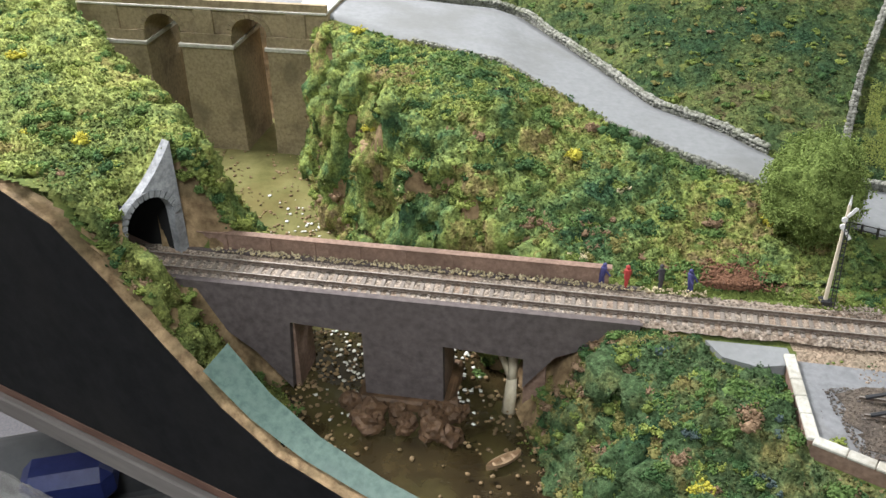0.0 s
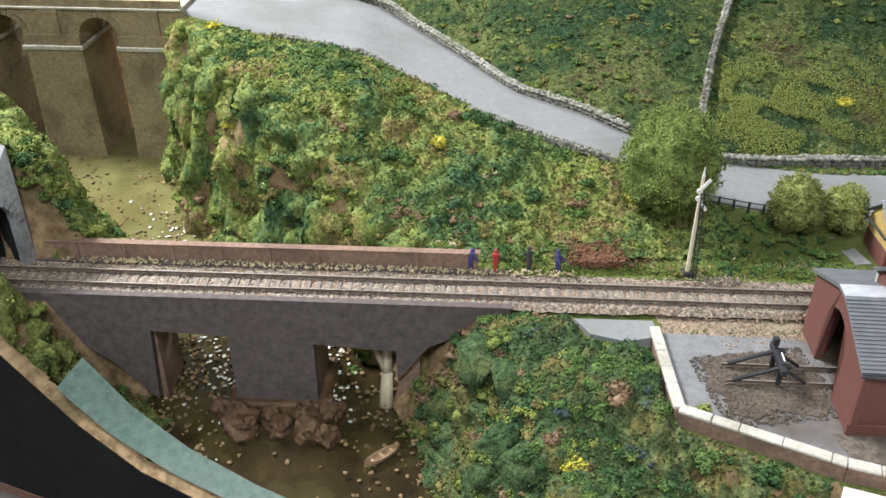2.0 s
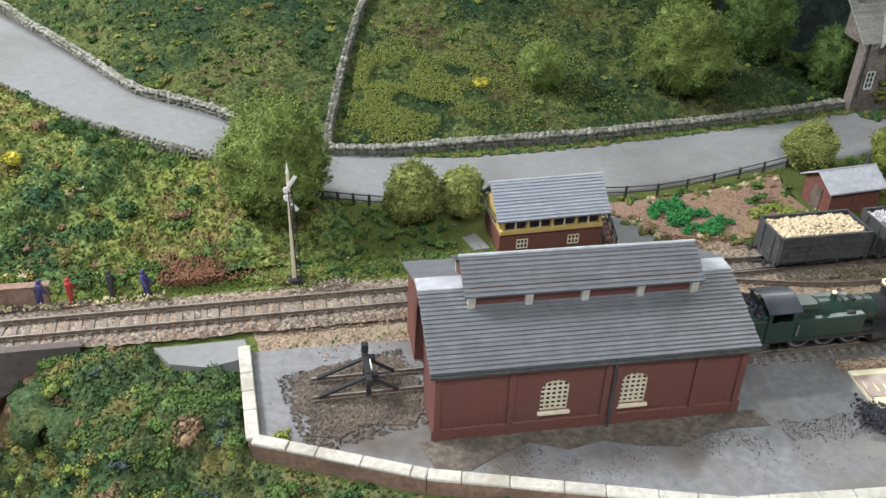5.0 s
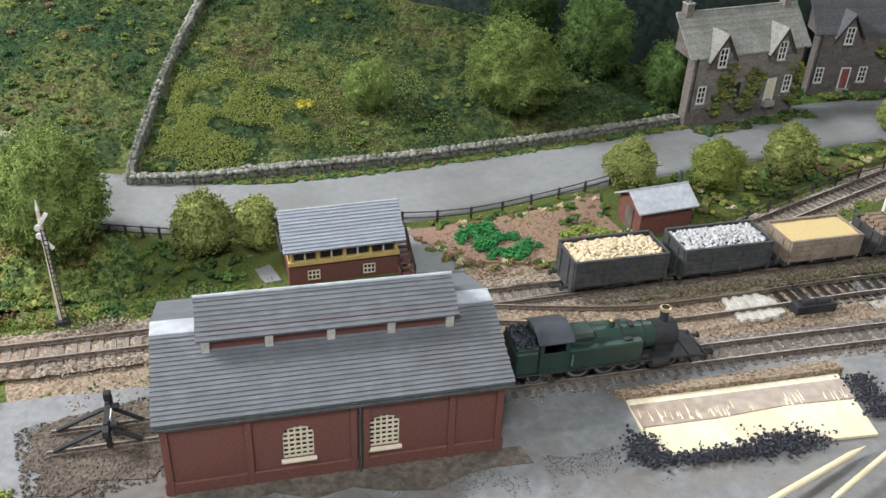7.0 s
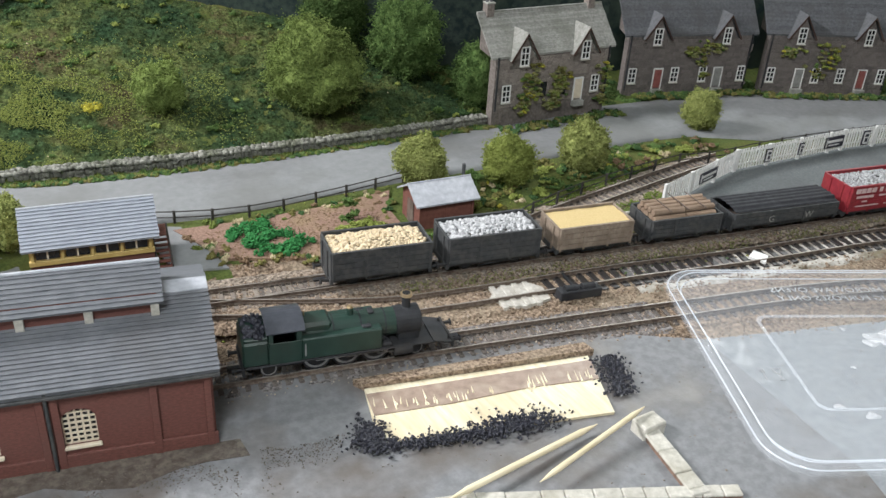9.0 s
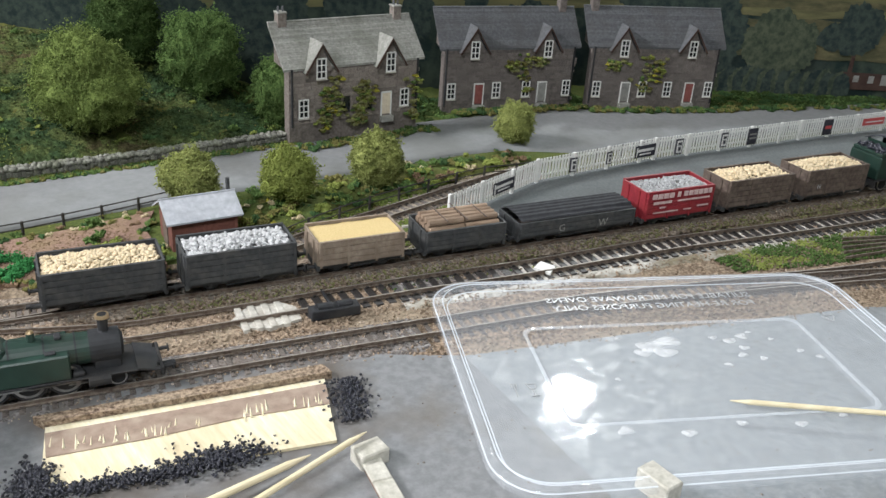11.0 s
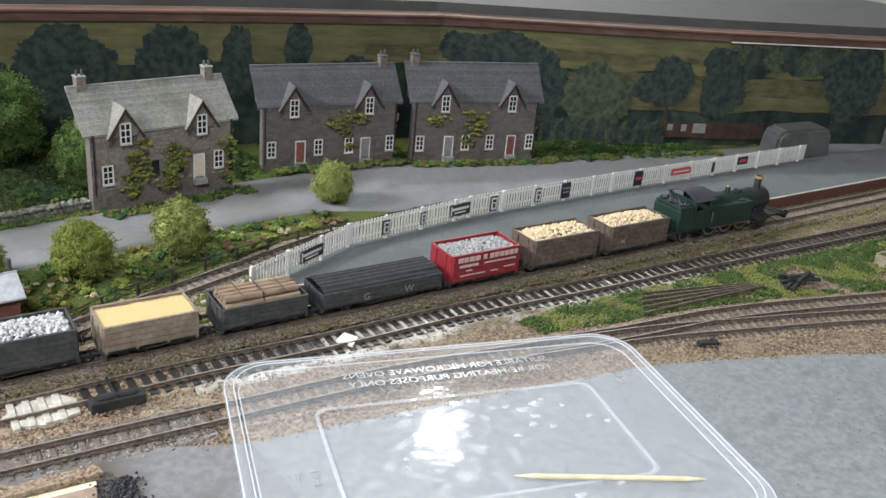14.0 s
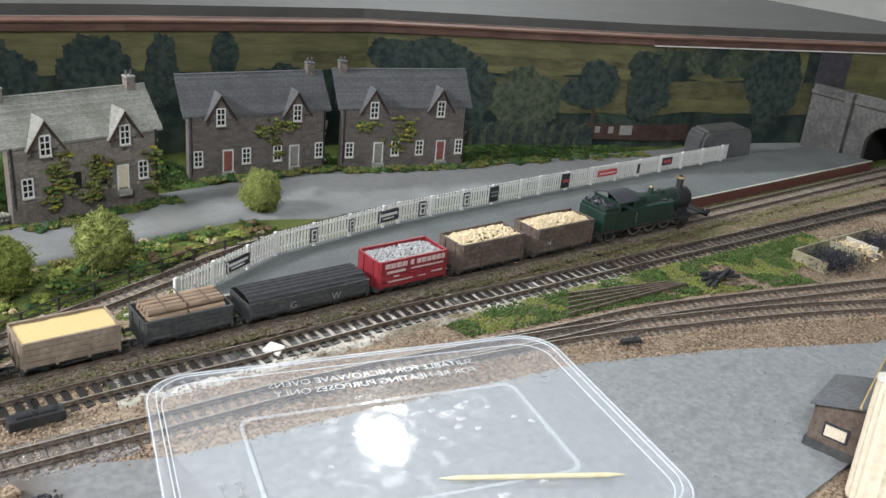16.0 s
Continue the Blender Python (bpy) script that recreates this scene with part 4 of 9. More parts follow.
# ---- front edge of the layout ----
M_BEAM = surface("worn_beam", (0.12, 0.108, 0.1), (0.22, 0.2, 0.185), 40, 0.7, 0.2, stain=(0.14, 0.12, 0.11), stain_scale=12, stretch=(0.1, 1, 1))
fas = thing("front_board", FAS_P[0], FAS_P[1], 0, -30, "black painted front board with a curved top edge", "front board")
top = [(-0.75, 0.115), (-0.45, 0.105), (-0.26, 0.083), (-0.2, 0.064), (-0.15, 0.026), (-0.1, -0.018), (-0.05, -0.06), (0.0, -0.088), (0.06, -0.101), (0.13, -0.108), (0.3, -0.112)]
part("board", P([(-0.75, -0.16), (0.3, -0.16)] + top[::-1], "y", -0.006, 0.0), M_BLACK, fas)
part("rail", B(-0.75, 0.3, -0.006, 0.03, -0.172, -0.1605, 0.001), M_BATTEN, fas, "brown wooden rail under the board")
part("shelf_edge", B(-0.75, 0.3, -0.012, 0.02, -0.196, -0.1725, 0.002), M_BEAM, fas, "pale grey wooden beam under the board")
edge = bmesh.new()
for (xa, za), (xb, zb) in zip(top, top[1:]):
    n = 5
    for i in range(n):
        a, b = i / n, (i + 1) / n
        pa, pb = (xa + (xb - xa) * a, za + (zb - za) * a), (xa + (xb - xa) * b, za + (zb - za) * b)
        d = [(0.01 if xa < -0.16 else 0.004) + rnd.uniform(0, 0.003) for _ in range(2)]
        q = [edge.verts.new((pa[0], -0.0055, pa[1] + 0.0012)), edge.verts.new((pb[0], -0.0055, pb[1] + 0.0012)), edge.verts.new((pb[0], d[0], pb[1] + 0.0022)), edge.verts.new((pa[0], d[1], pa[1] + 0.0022))]
        edge.faces.new(q)
part("plaster_lip", edge, M_ROCK, fas, "ragged plaster lip")
bm = bmesh.new()
strip = [(-0.072, -0.04), (-0.03, -0.072), (0.02, -0.091), (0.08, -0.102), (0.16, -0.107)]
rows = [[bm.verts.new((x, 0.003 + w, z + 0.003 + 0.25 * w + 0.001 * rnd.uniform(-1, 1))) for w in (0.0, 0.014, 0.03 - 0.004 * k)] for k, (x, z) in enumerate(strip)]
for a, b in zip(rows, rows[1:]):
    for j in range(2):
        bm.faces.new((a[j], b[j], b[j + 1], a[j + 1]))
part("painted_strip", bm, M_GREENPAINT, fas, "dull green painted plaster strip", smooth=True)

# ---- plain board and legs that carry the layout ----
base = thing("baseboard", 0, 0, 0, 0, "plain dark wooden baseboard on legs under the layout", "table")
bm = P([(-0.7, 0.9), (0.16, 0.4), (0.3, 0.22), (0.72, 0.03), (2.22, -0.08), (2.25, 0.15), (1.4, 0.68), (0.9, 0.84), (0.1, 1.26), (-0.7, 1.26)], "z", -0.225, -0.205)
bmesh.ops.triangulate(bm, faces=[f for f in bm.faces if len(f.verts) > 4])
part("top_board", bm, M_BATTEN, base)
for a, b in ((-0.66, 1.22), (0.25, 0.42), (0.9, 0.78), (2.15, 0.0), (2.15, 0.16)):
    part("leg", B(a - 0.02, a + 0.02, b - 0.02, b + 0.02, -0.95, -0.225, 0.002), M_BATTEN, base)

# ---- backdrop: a flat painted board ----
bd = thing("backdrop", 0, 0, 0, 0, "dark painted backdrop board of fields, hedges and trees", "backdrop")
bd["kind"] = "structure"
M_BD_WOOD = surface("painted_wood_edge", (0.02, 0.034, 0.032), (0.06, 0.08, 0.062), 30, 0.8, 0.0, stain=(0.02, 0.03, 0.034), stain_scale=12, sharp=0.12, spec=0.1)
M_BD_FIELD = surface("painted_field", (0.1, 0.1, 0.055), (0.18, 0.17, 0.085), 16, 0.8, 0.0, stain=(0.09, 0.095, 0.05), stain_scale=11, sharp=0.15, stretch=(1, 1, 5), spec=0.1)
M_BD_FIELD2 = surface("painted_meadow", (0.075, 0.078, 0.045), (0.15, 0.135, 0.075), 40, 0.8, 0.0, stain=(0.04, 0.05, 0.03), stain_scale=20, sharp=0.15, stretch=(1, 1, 3), spec=0.1)
M_BD_TREE = surface("painted_tree", (0.024, 0.038, 0.038), (0.058, 0.078, 0.066), 110, 0.8, 0.0, spec=0.1, sharp=0.12)
M_BD_BUSH = surface("painted_bush", (0.04, 0.056, 0.04), (0.095, 0.112, 0.075), 120, 0.8, 0.0, spec=0.1, sharp=0.12)
M_BD_BRICK = surface("painted_wall", (0.05, 0.032, 0.028), (0.09, 0.058, 0.048), 60, 0.8, 0.0, spec=0.1)
M_BD_GREY = surface("painted_masonry", (0.05, 0.05, 0.058), (0.09, 0.088, 0.1), 60, 0.8, 0.0, spec=0.1)
M_BD_STRIP = surface("reddish_strip", (0.1, 0.055, 0.045), (0.2, 0.12, 0.1), 50, 0.7, 0.1, stain=(0.045, 0.03, 0.028), stain_scale=22, stretch=(0.2, 1, 1), spec=0.2)
SEGS, run = [], 0.0
for (xa, ya), (xb, yb) in zip(BACK, BACK[1:]):
    d = Vector((xb - xa, yb - ya, 0))
    SEGS.append((run, d.length, pose(xa, ya, 0, 0, 0, math.degrees(math.atan2(d.y, d.x)))))
    run += d.length
Z_TOP = 0.148
LAYER = [0.0006]


def seg_of(s):
    return [g for g in SEGS if g[0] <= s + 1e-6][-1]


def painted(name, s, outline, material):
    """A flat painted patch on the board: outline in distance along the board and height."""
    s0, _, m = seg_of(s)
    LAYER[0] += 0.00004
    bm = P([(a - s0, min(z, Z_TOP - 0.0006)) for a, z in outline], "y", -LAYER[0] - 0.0003, -LAYER[0])
    bmesh.ops.triangulate(bm, faces=[f for f in bm.faces if len(f.verts) > 4])
    ob = part(name, bm, material, bd)
    ob.matrix_basis = m


def painted_tree(s, z, rs, rz, material, trunk=0.0):
    if trunk:
        painted("trunk", s, [(s - 0.003, trunk), (s + 0.003, trunk), (s + 0.002, z), (s - 0.002, z)], M_BD_BRICK)
    out = []
    for k in range(150):
        a = 2 * math.pi * k / 150
        ca, sa = math.cos(a), math.sin(a)
        w = 1 + 0.2 * noise.noise((s * 60, ca * 1.6, sa * 1.6)) + 0.13 * noise.noise((s * 60, ca * 4.0, sa * 4.0)) + 0.09 * noise.noise((s * 60, ca * 11, sa * 11)) + rnd.uniform(-0.03, 0.03)
        out.append((s + rs * w * math.cos(a), z + rz * w * math.sin(a)))
    painted("tree", s, out, material)


def band(s0, s1, lo, hi, material, name="field", wave=0.006):
    for g0, L, _ in SEGS:
        a, b = max(s0, g0), min(s1, g0 + L)
        if b - a < 0.004:
            continue
        n = 22
        pts = [(a + (b - a) * k / n, lo + wave * noise.noise(((a + (b - a) * k / n) * 14, lo * 50, 1))) for k in range(n + 1)]
        pts += [(a + (b - a) * k / n, hi + wave * noise.noise(((a + (b - a) * k / n) * 17, hi * 50, 4))) for k in range(n, -1, -1)]
        painted(name, (a + b) / 2, pts, material)


for g0, L, m in SEGS:
    for nm, dims, mt, lab in (("panel", (0, L, 0.0, 0.006, -0.01, Z_TOP), M_BD_WOOD, ""), ("strip", (0, L, -0.0045, 0.012, Z_TOP, Z_TOP + 0.0095, 0.0004), M_BD_STRIP, "reddish brown wooden strip"), ("batten", (0, L + 0.002, -0.007, 0.02, Z_TOP + 0.0095, Z_TOP + 0.0125, 0.0005), M_BATTEN, "dark brown wooden batten")):
        ob = part(nm, B(*dims), mt, bd, lab)
        ob.matrix_basis = m
band(1.76, 2.98, 0.1, 0.16, M_BD_FIELD)
band(2.2, 2.7, 0.112, 0.124, M_BD_FIELD2)
band(2.3, 3.1, 0.05, 0.098, M_BD_FIELD2)
band(3.05, 3.29, 0.06, 0.16, M_BD_FIELD)
band(2.744, 2.89, 0.075, 0.096, M_BD_FIELD2, wave=0.003)
band(2.735, 2.895, 0.052, 0.071, M_BD_FIELD, wave=0.003)
for s, z, rs, rz in ((1.3, 0.08, 0.07, 0.05), (1.46, 0.09, 0.06, 0.05), (1.62, 0.07, 0.08, 0.06), (1.76, 0.08, 0.04, 0.05), (1.855, 0.09, 0.054, 0.05), (1.97, 0.1, 0.04, 0.044), (2.043, 0.1, 0.02, 0.044), (2.115, 0.118, 0.017, 0.03), (2.19, 0.06, 0.05, 0.045), (2.0, 0.04, 0.09, 0.05), (2.33, 0.122, 0.03, 0.02), (2.385, 0.11, 0.06, 0.035), (2.43, 0.07, 0.05, 0.06)):
    painted_tree(s, z, rs, rz, M_BD_TREE)
for k in range(9):
    painted_tree(2.7 + k * 0.03, 0.122 + rnd.uniform(-0.006, 0.008), 0.026, 0.022, M_BD_BUSH if k % 2 else M_BD_WOOD)
painted_tree(2.528, 0.064, 0.05, 0.045, M_BD_BUSH)
painted_tree(2.595, 0.078, 0.02, 0.018, M_BD_TREE)
painted_tree(2.63, 0.0906, 0.032, 0.034, M_BD_TREE, trunk=0.03)
painted_tree(2.71, 0.083, 0.036, 0.043, M_BD_TREE)
band(3.0, 3.06, 0.08, 0.16, M_BD_GREY, "painted_tunnel", wave=0.001)
painted_tree(2.926, 0.088, 0.05, 0.055, M_BD_TREE)
band(2.618, 2.79, 0.01, 0.034, M_BD_BRICK, "painted_wall", wave=0.002)
for s, w, lo, hi in ((2.686, 0.01, 0.018, 0.032), (2.662, 0.004, 0.02, 0.03), (2.641, 0.004, 0.021, 0.03)):
    painted("painted_plate", s, [(s - w, lo), (s + w, lo), (s + w, hi), (s - w, hi)], M_DOOR_GREY)
for k in range(26):
    s = 2.46 + k * 0.0065
    painted_tree(s, 0.012, 0.012, 0.017 + rnd.uniform(0, 0.007), M_BD_TREE if k % 3 else M_BD_BUSH)
for g0, L, m in SEGS[6:]:
    ob = part("paper_edge", B(0, L, -0.0052, -0.0046, Z_TOP - 0.0012, Z_TOP + 0.0004), M_WHITE, bd, "thin white paper edge")
    ob.matrix_basis = m
back_edge = [(x + 0.01, y + 0.02) for x, y in BACK]
tagged(part("shelf_board", P(back_edge + [(2.6, 1.9), (-0.9, 1.9)], "z", 0.1605, 0.173), M_SHELF), "pale grey shelf board behind the backdrop", "shelf", kind="structure")

# ---- station platform ----
PF_BACK = [(0.957, 0.416), (1.0791, 0.446), (1.2285, 0.4385), (1.4287, 0.4075), (1.7783, 0.343), (1.98, 0.30)]
PF_FRONT = [on_line(0.90 + 0.03, 0.0285), on_line(1.0, 0.0265), on_line(1.3, 0.0265), on_line(1.6, 0.0265), on_line(2.02, 0.0275)]
pf = thing("platform", 0, 0, 0, 0, "long grey station platform with brick face and white edge", "platform")
z_pf = 0.0125
outline = PF_BACK + PF_FRONT[::-1][:-1] + [(0.95, 0.399)]
bm = bmesh.new()
prism(bm, outline, "z", -0.006, z_pf - 0.0008)
bmesh.ops.triangulate(bm, faces=[f for f in bm.faces if len(f.verts) > 4])
part("side_wall", bm, M_RED_BRICK, pf, "red brick platform face")
bm = bmesh.new()
prism(bm, outline, "z", z_pf - 0.0008, z_pf)
bmesh.ops.triangulate(bm, faces=[f for f in bm.faces if len(f.verts) > 4])
part("top", bm, M_PLATFORM, pf)
for a, b in zip(PF_FRONT, PF_FRONT[1:]):
    d = Vector((b[0] - a[0], b[1] - a[1], 0))
    ob = part("edge", B(0, d.length, 0.0, 0.0022, z_pf - 0.001, z_pf + 0.0006), M_COPING, pf, "worn pale platform edge")
    ob.matrix_basis = pose(a[0], a[1], 0, 0, 0, math.degrees(math.atan2(d.y, d.x)))


def text_mesh(body, size, material, name="lettering"):
    cu = bpy.data.curves.new(name, "FONT")
    cu.body, cu.size, cu.align_x, cu.extrude, cu.resolution_u = body, size, "CENTER", 0.0001, 3
    tmp = new("tmp_text", cu)
    dg = bpy.context.evaluated_depsgraph_get()
    me = bpy.data.meshes.new_from_object(tmp.evaluated_get(dg))
    bpy.data.objects.remove(tmp)
    me.name = name
    me.materials.clear()
    me.materials.append(material)
    return me


# ---- engine shed ----
shed = thing("engine_shed", 0.344, 0.357, -0.001, -12.85, "red brick engine shed with slate roof and ridge louvre", "engine shed")
SL, SD, SE, SR = 0.189, 0.107, 0.051, 0.0705


def arch_wall(bm, x, t, arch_half, spring):
    """Gable wall across local y at x, with an arched opening for the track."""
    mid = SD / 2
    outer = [(0, 0), (0, SE), (mid - 0.008, SR - 0.002), (mid, SR), (mid + 0.008, SR - 0.002), (SD, SE), (SD, 0)]
    n = 12
    inner = [(mid - arch_half, 0)] + [(mid - arch_half * math.cos(math.pi * i / n), spring + arch_half * math.sin(math.pi * i / n)) for i in range(n + 1)] + [(mid + arch_half, 0)]
    for s in (0, 1):
        xx = x + s * t
        vo = [bm.verts.new((xx, a, b)) for a, b in outer]
        vi = [bm.verts.new((xx, a, b)) for a, b in inner]
        left_o, right_o = vo[:4], vo[3:]
        k = len(vi) // 2
        lo, hi = vi[: k + 1], vi[k:]
        poly = [left_o[0], left_o[1], left_o[2], left_o[3]] + lo[::-1]
        bm.faces.new(poly if s else poly[::-1])
        poly = [right_o[0], right_o[1], right_o[2], right_o[3]] + hi[::-1]
        bm.faces.new(poly if s else poly[::-1])
        if s == 0:
            first = (vo, vi)
        else:
            for a, b in ((first[0], vo), (vi, first[1])):
                for i in range(len(a) - 1):
                    bm.faces.new((a[i], a[i + 1], b[i + 1], b[i]))
    bmesh.ops.triangulate(bm, faces=[f for f in bm.faces if len(f.verts) > 4])
    bmesh.ops.recalc_face_normals(bm, faces=bm.faces)


for x in (0.0, SL - 0.006):
    bm = bmesh.new()
    arch_wall(bm, x, 0.006, 0.021, 0.034)
    part("gable_wall", bm, M_RED_BRICK, shed)
WIN = [0.0715, 0.1195]


def wall_with_windows(y0, y1):
    bm = bmesh.new()
    xs = [0.006] + [v for w in WIN for v in (w - 0.0085, w + 0.0085)] + [SL - 0.006]
    for a, b in zip(xs[::2], xs[1::2]):
        box(bm, a, b, y0, y1, 0, SE)
    for w in WIN:
        box(bm, w - 0.0085, w + 0.0085, y0, y1, 0, 0.014)
        n = 10
        arc = [(w - 0.0085 * math.cos(math.pi * i / n), 0.031 + 0.0085 * 0.75 * math.sin(math.pi * i / n)) for i in range(n + 1)]
        prism(bm, arc + [(w + 0.0085, SE), (w - 0.0085, SE)], "y", y0, y1)
    bmesh.ops.remove_doubles(bm, verts=bm.verts, dist=0.00001)
    bmesh.ops.triangulate(bm, faces=[f for f in bm.faces if len(f.verts) > 4])
    return bm


part("front_wall", wall_with_windows(0.0, 0.004), M_RED_BRICK, shed)
part("rear_wall", wall_with_windows(SD - 0.004, SD), M_RED_BRICK, shed)
for x in (0.0, 0.043, 0.1, 0.107, 0.156, SL - 0.005):
    part("pilaster", B(x, x + 0.004, -0.0022, 0.0, 0, SE - 0.003, 0.0003), M_RED_BRICK, shed)
part("plinth", B(-0.001, SL + 0.001, -0.0018, 0.0, 0, 0.0085, 0.0004), M_RED_BRICK, shed)
part("drainpipe", R((0.1055, -0.003, 0.0), (0.1055, -0.003, SE + 0.001), 0.001), M_WAGON_DARK, shed, "dark iron drainpipe")
part("interior_floor", B(0.006, SL - 0.006, 0.004, SD - 0.004, -0.001, 0.0004), M_EARTH, shed)
for w in WIN:
    for side, y in ((0, 0.0012), (1, SD - 0.0012)):
        wn = new("window")
        wn.parent = shed
        bm = bmesh.new()
        n = 10
        arc = [(w - 0.0085 * math.cos(math.pi * i / n), 0.031 + 0.0085 * 0.75 * math.sin(math.pi * i / n)) for i in range(n + 1)]
        prism(bm, [(w - 0.0085, 0.014), (w + 0.0085, 0.014)] + arc[::-1], "y", y + 0.0014, y + 0.0018)
        part("pane", bm, M_PANE, wn)
        bm = bmesh.new()
        for i in range(6):
            xx = w - 0.0085 + 0.017 * i / 5
            top = 0.031 + 0.0064 * math.sqrt(max(0, 1 - ((xx - w) / 0.0085) ** 2))
            box(bm, xx - 0.0005, xx + 0.0005, y, y + 0.0012, 0.014, top)
        for zz in (0.0143, 0.0175, 0.0208, 0.0242, 0.0276, 0.031, 0.0344):
            hw = 0.0085 * math.sqrt(max(0, 1 - max(0, (zz - 0.031) / 0.0064) ** 2))
            box(bm, w - hw, w + hw, y, y + 0.0011, zz - 0.0004, zz + 0.0004)
        for i in range(n):
            (a, b), (c, d) = arc[i], arc[i + 1]
            rod(bm, (a, y + 0.0006, b), (c, y + 0.0006, d), 0.0006, seg=5)
        part("window_grille", bm, M_CREAM, wn, "cream arched glazing bars")
        part("sill", B(w - 0.0098, w + 0.0098, (-0.0022 if side == 0 else SD), (0.0002 if side == 0 else SD + 0.0022), 0.0122, 0.0142, 0.0003), M_CREAM, wn)


def slate_roof(name, parent, x0, x1, ya, za, yb, zb, rows, material, thick=0.0011, wave=0.0):
    """Overlapping courses from eave (ya, za) to ridge (yb, zb); each course is a piece."""
    for i in range(rows):
        a, b = i / rows, (i + 1.25) / rows
        b = min(b, 1.0)
        p, q = Vector((0, ya + (yb - ya) * a, za + (zb - za) * a)), Vector((0, ya + (yb - ya) * b, za + (zb - za) * b))
        nrm = Vector((0, -(zb - za), (yb - ya))).normalized()
        if nrm.z < 0:
            nrm = -nrm
        bm = bmesh.new()
        lift, drop = nrm * thick, nrm * 0.0002
        r = rnd.uniform(-0.0003, 0.0003)
        vs = [(x0 + r, p), (x1 + r, p), (x1 + r, q), (x0 + r, q)]
        lo = [bm.verts.new((x, v.y, v.z)) for x, v in vs]
        hi = [bm.verts.new((x, v.y + (lift if k < 2 else drop).y, v.z + (lift if k < 2 else drop).z)) for k, (x, v) in enumerate(vs)]
        for k in range(4):
            bm.faces.new((lo[k], lo[(k + 1) % 4], hi[(k + 1) % 4], hi[k]))
        bm.faces.new(hi)
        bm.faces.new(lo[::-1])
        bmesh.ops.recalc_face_normals(bm, faces=bm.faces)
        part(name, bm, material, parent)


mid = SD / 2
roof = part("roof", P([(-0.003, SE - 0.0005), (mid - 0.0065, SR), (mid + 0.0065, SR), (SD + 0.003, SE - 0.0005), (SD + 0.003, SE + 0.001), (mid + 0.0065, SR + 0.002), (mid - 0.0065, SR + 0.002), (-0.003, SE + 0.001)], "x", -0.003, SL + 0.004), M_SLATE, shed)
slate_roof("slate_course", roof, -0.0032, SL + 0.0042, -0.0035, SE + 0.0008, mid - 0.0062, SR + 0.0022, 19, M_SLATE)
slate_roof("slate_course", roof, -0.0032, SL + 0.0042, SD + 0.0035, SE + 0.0008, mid + 0.0062, SR + 0.0022, 19, M_SLATE)
part("ridge_cap", B(-0.0032, SL + 0.0042, mid - 0.0067, mid + 0.0067, SR + 0.002, SR + 0.0032, 0.0003), M_HUT_ROOF, roof, "pale grey lead ridge")
part("gutter", B(-0.003, SL + 0.004, -0.0052, -0.003, SE - 0.0022, SE - 0.0002, 0.0003), M_WAGON_DARK, shed)
LR = SR + 0.0075
louvre = new("ridge_louvre")
louvre.parent = shed
cx0, cx1 = 0.022, 0.168
part("louvre_wall", B(cx0 + 0.003, cx1 - 0.003, mid - 0.0178, mid + 0.0178, LR - 0.02, LR + 0.0025), M_RED_BRICK, louvre)
part("louvre_roof", P([(mid - 0.0215, LR - 0.0022), (mid, LR + 0.0115), (mid + 0.0215, LR - 0.0022), (mid + 0.0215, LR - 0.0008), (mid, LR + 0.013), (mid - 0.0215, LR - 0.0008)], "x", cx0, cx1), M_SLATE, louvre)
slate_roof("louvre_course", louvre, cx0 - 0.0003, cx1 + 0.0003, mid - 0.022, LR - 0.0012, mid, LR + 0.0131, 9, M_SLATE)
slate_roof("louvre_course", louvre, cx0 - 0.0003, cx1 + 0.0003, mid + 0.022, LR - 0.0012, mid, LR + 0.0131, 9, M_SLATE)
part("louvre_ridge", R((cx0 - 0.0005, mid, LR + 0.0135), (cx1 + 0.0005, mid, LR + 0.0135), 0.0012, seg=8), M_HUT_ROOF, louvre)
for i in range(5):
    x = cx0 + 0.0045 + (cx1 - cx0 - 0.009) * i / 4
    for s in (-1, 1):
        part("bracket", P([(mid + s * 0.0178, LR - 0.0125), (mid + s * 0.0198, LR - 0.0125), (mid + s * 0.0212, LR - 0.0024), (mid + s * 0.0178, LR - 0.0024)], "x", x - 0.0022, x + 0.0022), M_COPING, louvre)

# ---- signal box ----
sb = thing("signal_box", 0.468, 0.5265, 0.0, -9.5, "red brick signal box with ochre windows and grey slate roof", "signal box")
W, D, H1, H2, H3 = 0.083, 0.041, 0.0175, 0.0315, 0.0505
bm = B(0, W, 0, D, -0.004, H1)
part("brick_base", bm, M_RED_BRICK, sb)
part("upper_wall", P([(0.001, H1), (0.001, H2), (D / 2, H3 - 0.001), (D - 0.001, H2), (D - 0.001, H1)], "x", 0.0, W), M_YELLOW, sb)
for x, w in ((0.014, 0.0085), (0.056, 0.0085)):
    lw = new("lower_window")
    lw.parent = sb
    part("pane", B(x, x + w, -0.0006, 0.0, 0.004, 0.0115), M_PANE, lw)
    fr = bmesh.new()
    for k in range(4):
        box(fr, x + w * k / 3 - 0.0004, x + w * k / 3 + 0.0004, -0.0014, -0.0006, 0.0036, 0.0119)
    for k in range(3):
        box(fr, x - 0.0004, x + w + 0.0004, -0.0013, -0.0006, 0.004 + 0.00375 * k - 0.0004, 0.004 + 0.00375 * k + 0.0004)
    part("window_grille", fr, M_CREAM, lw, "white glazing bars")
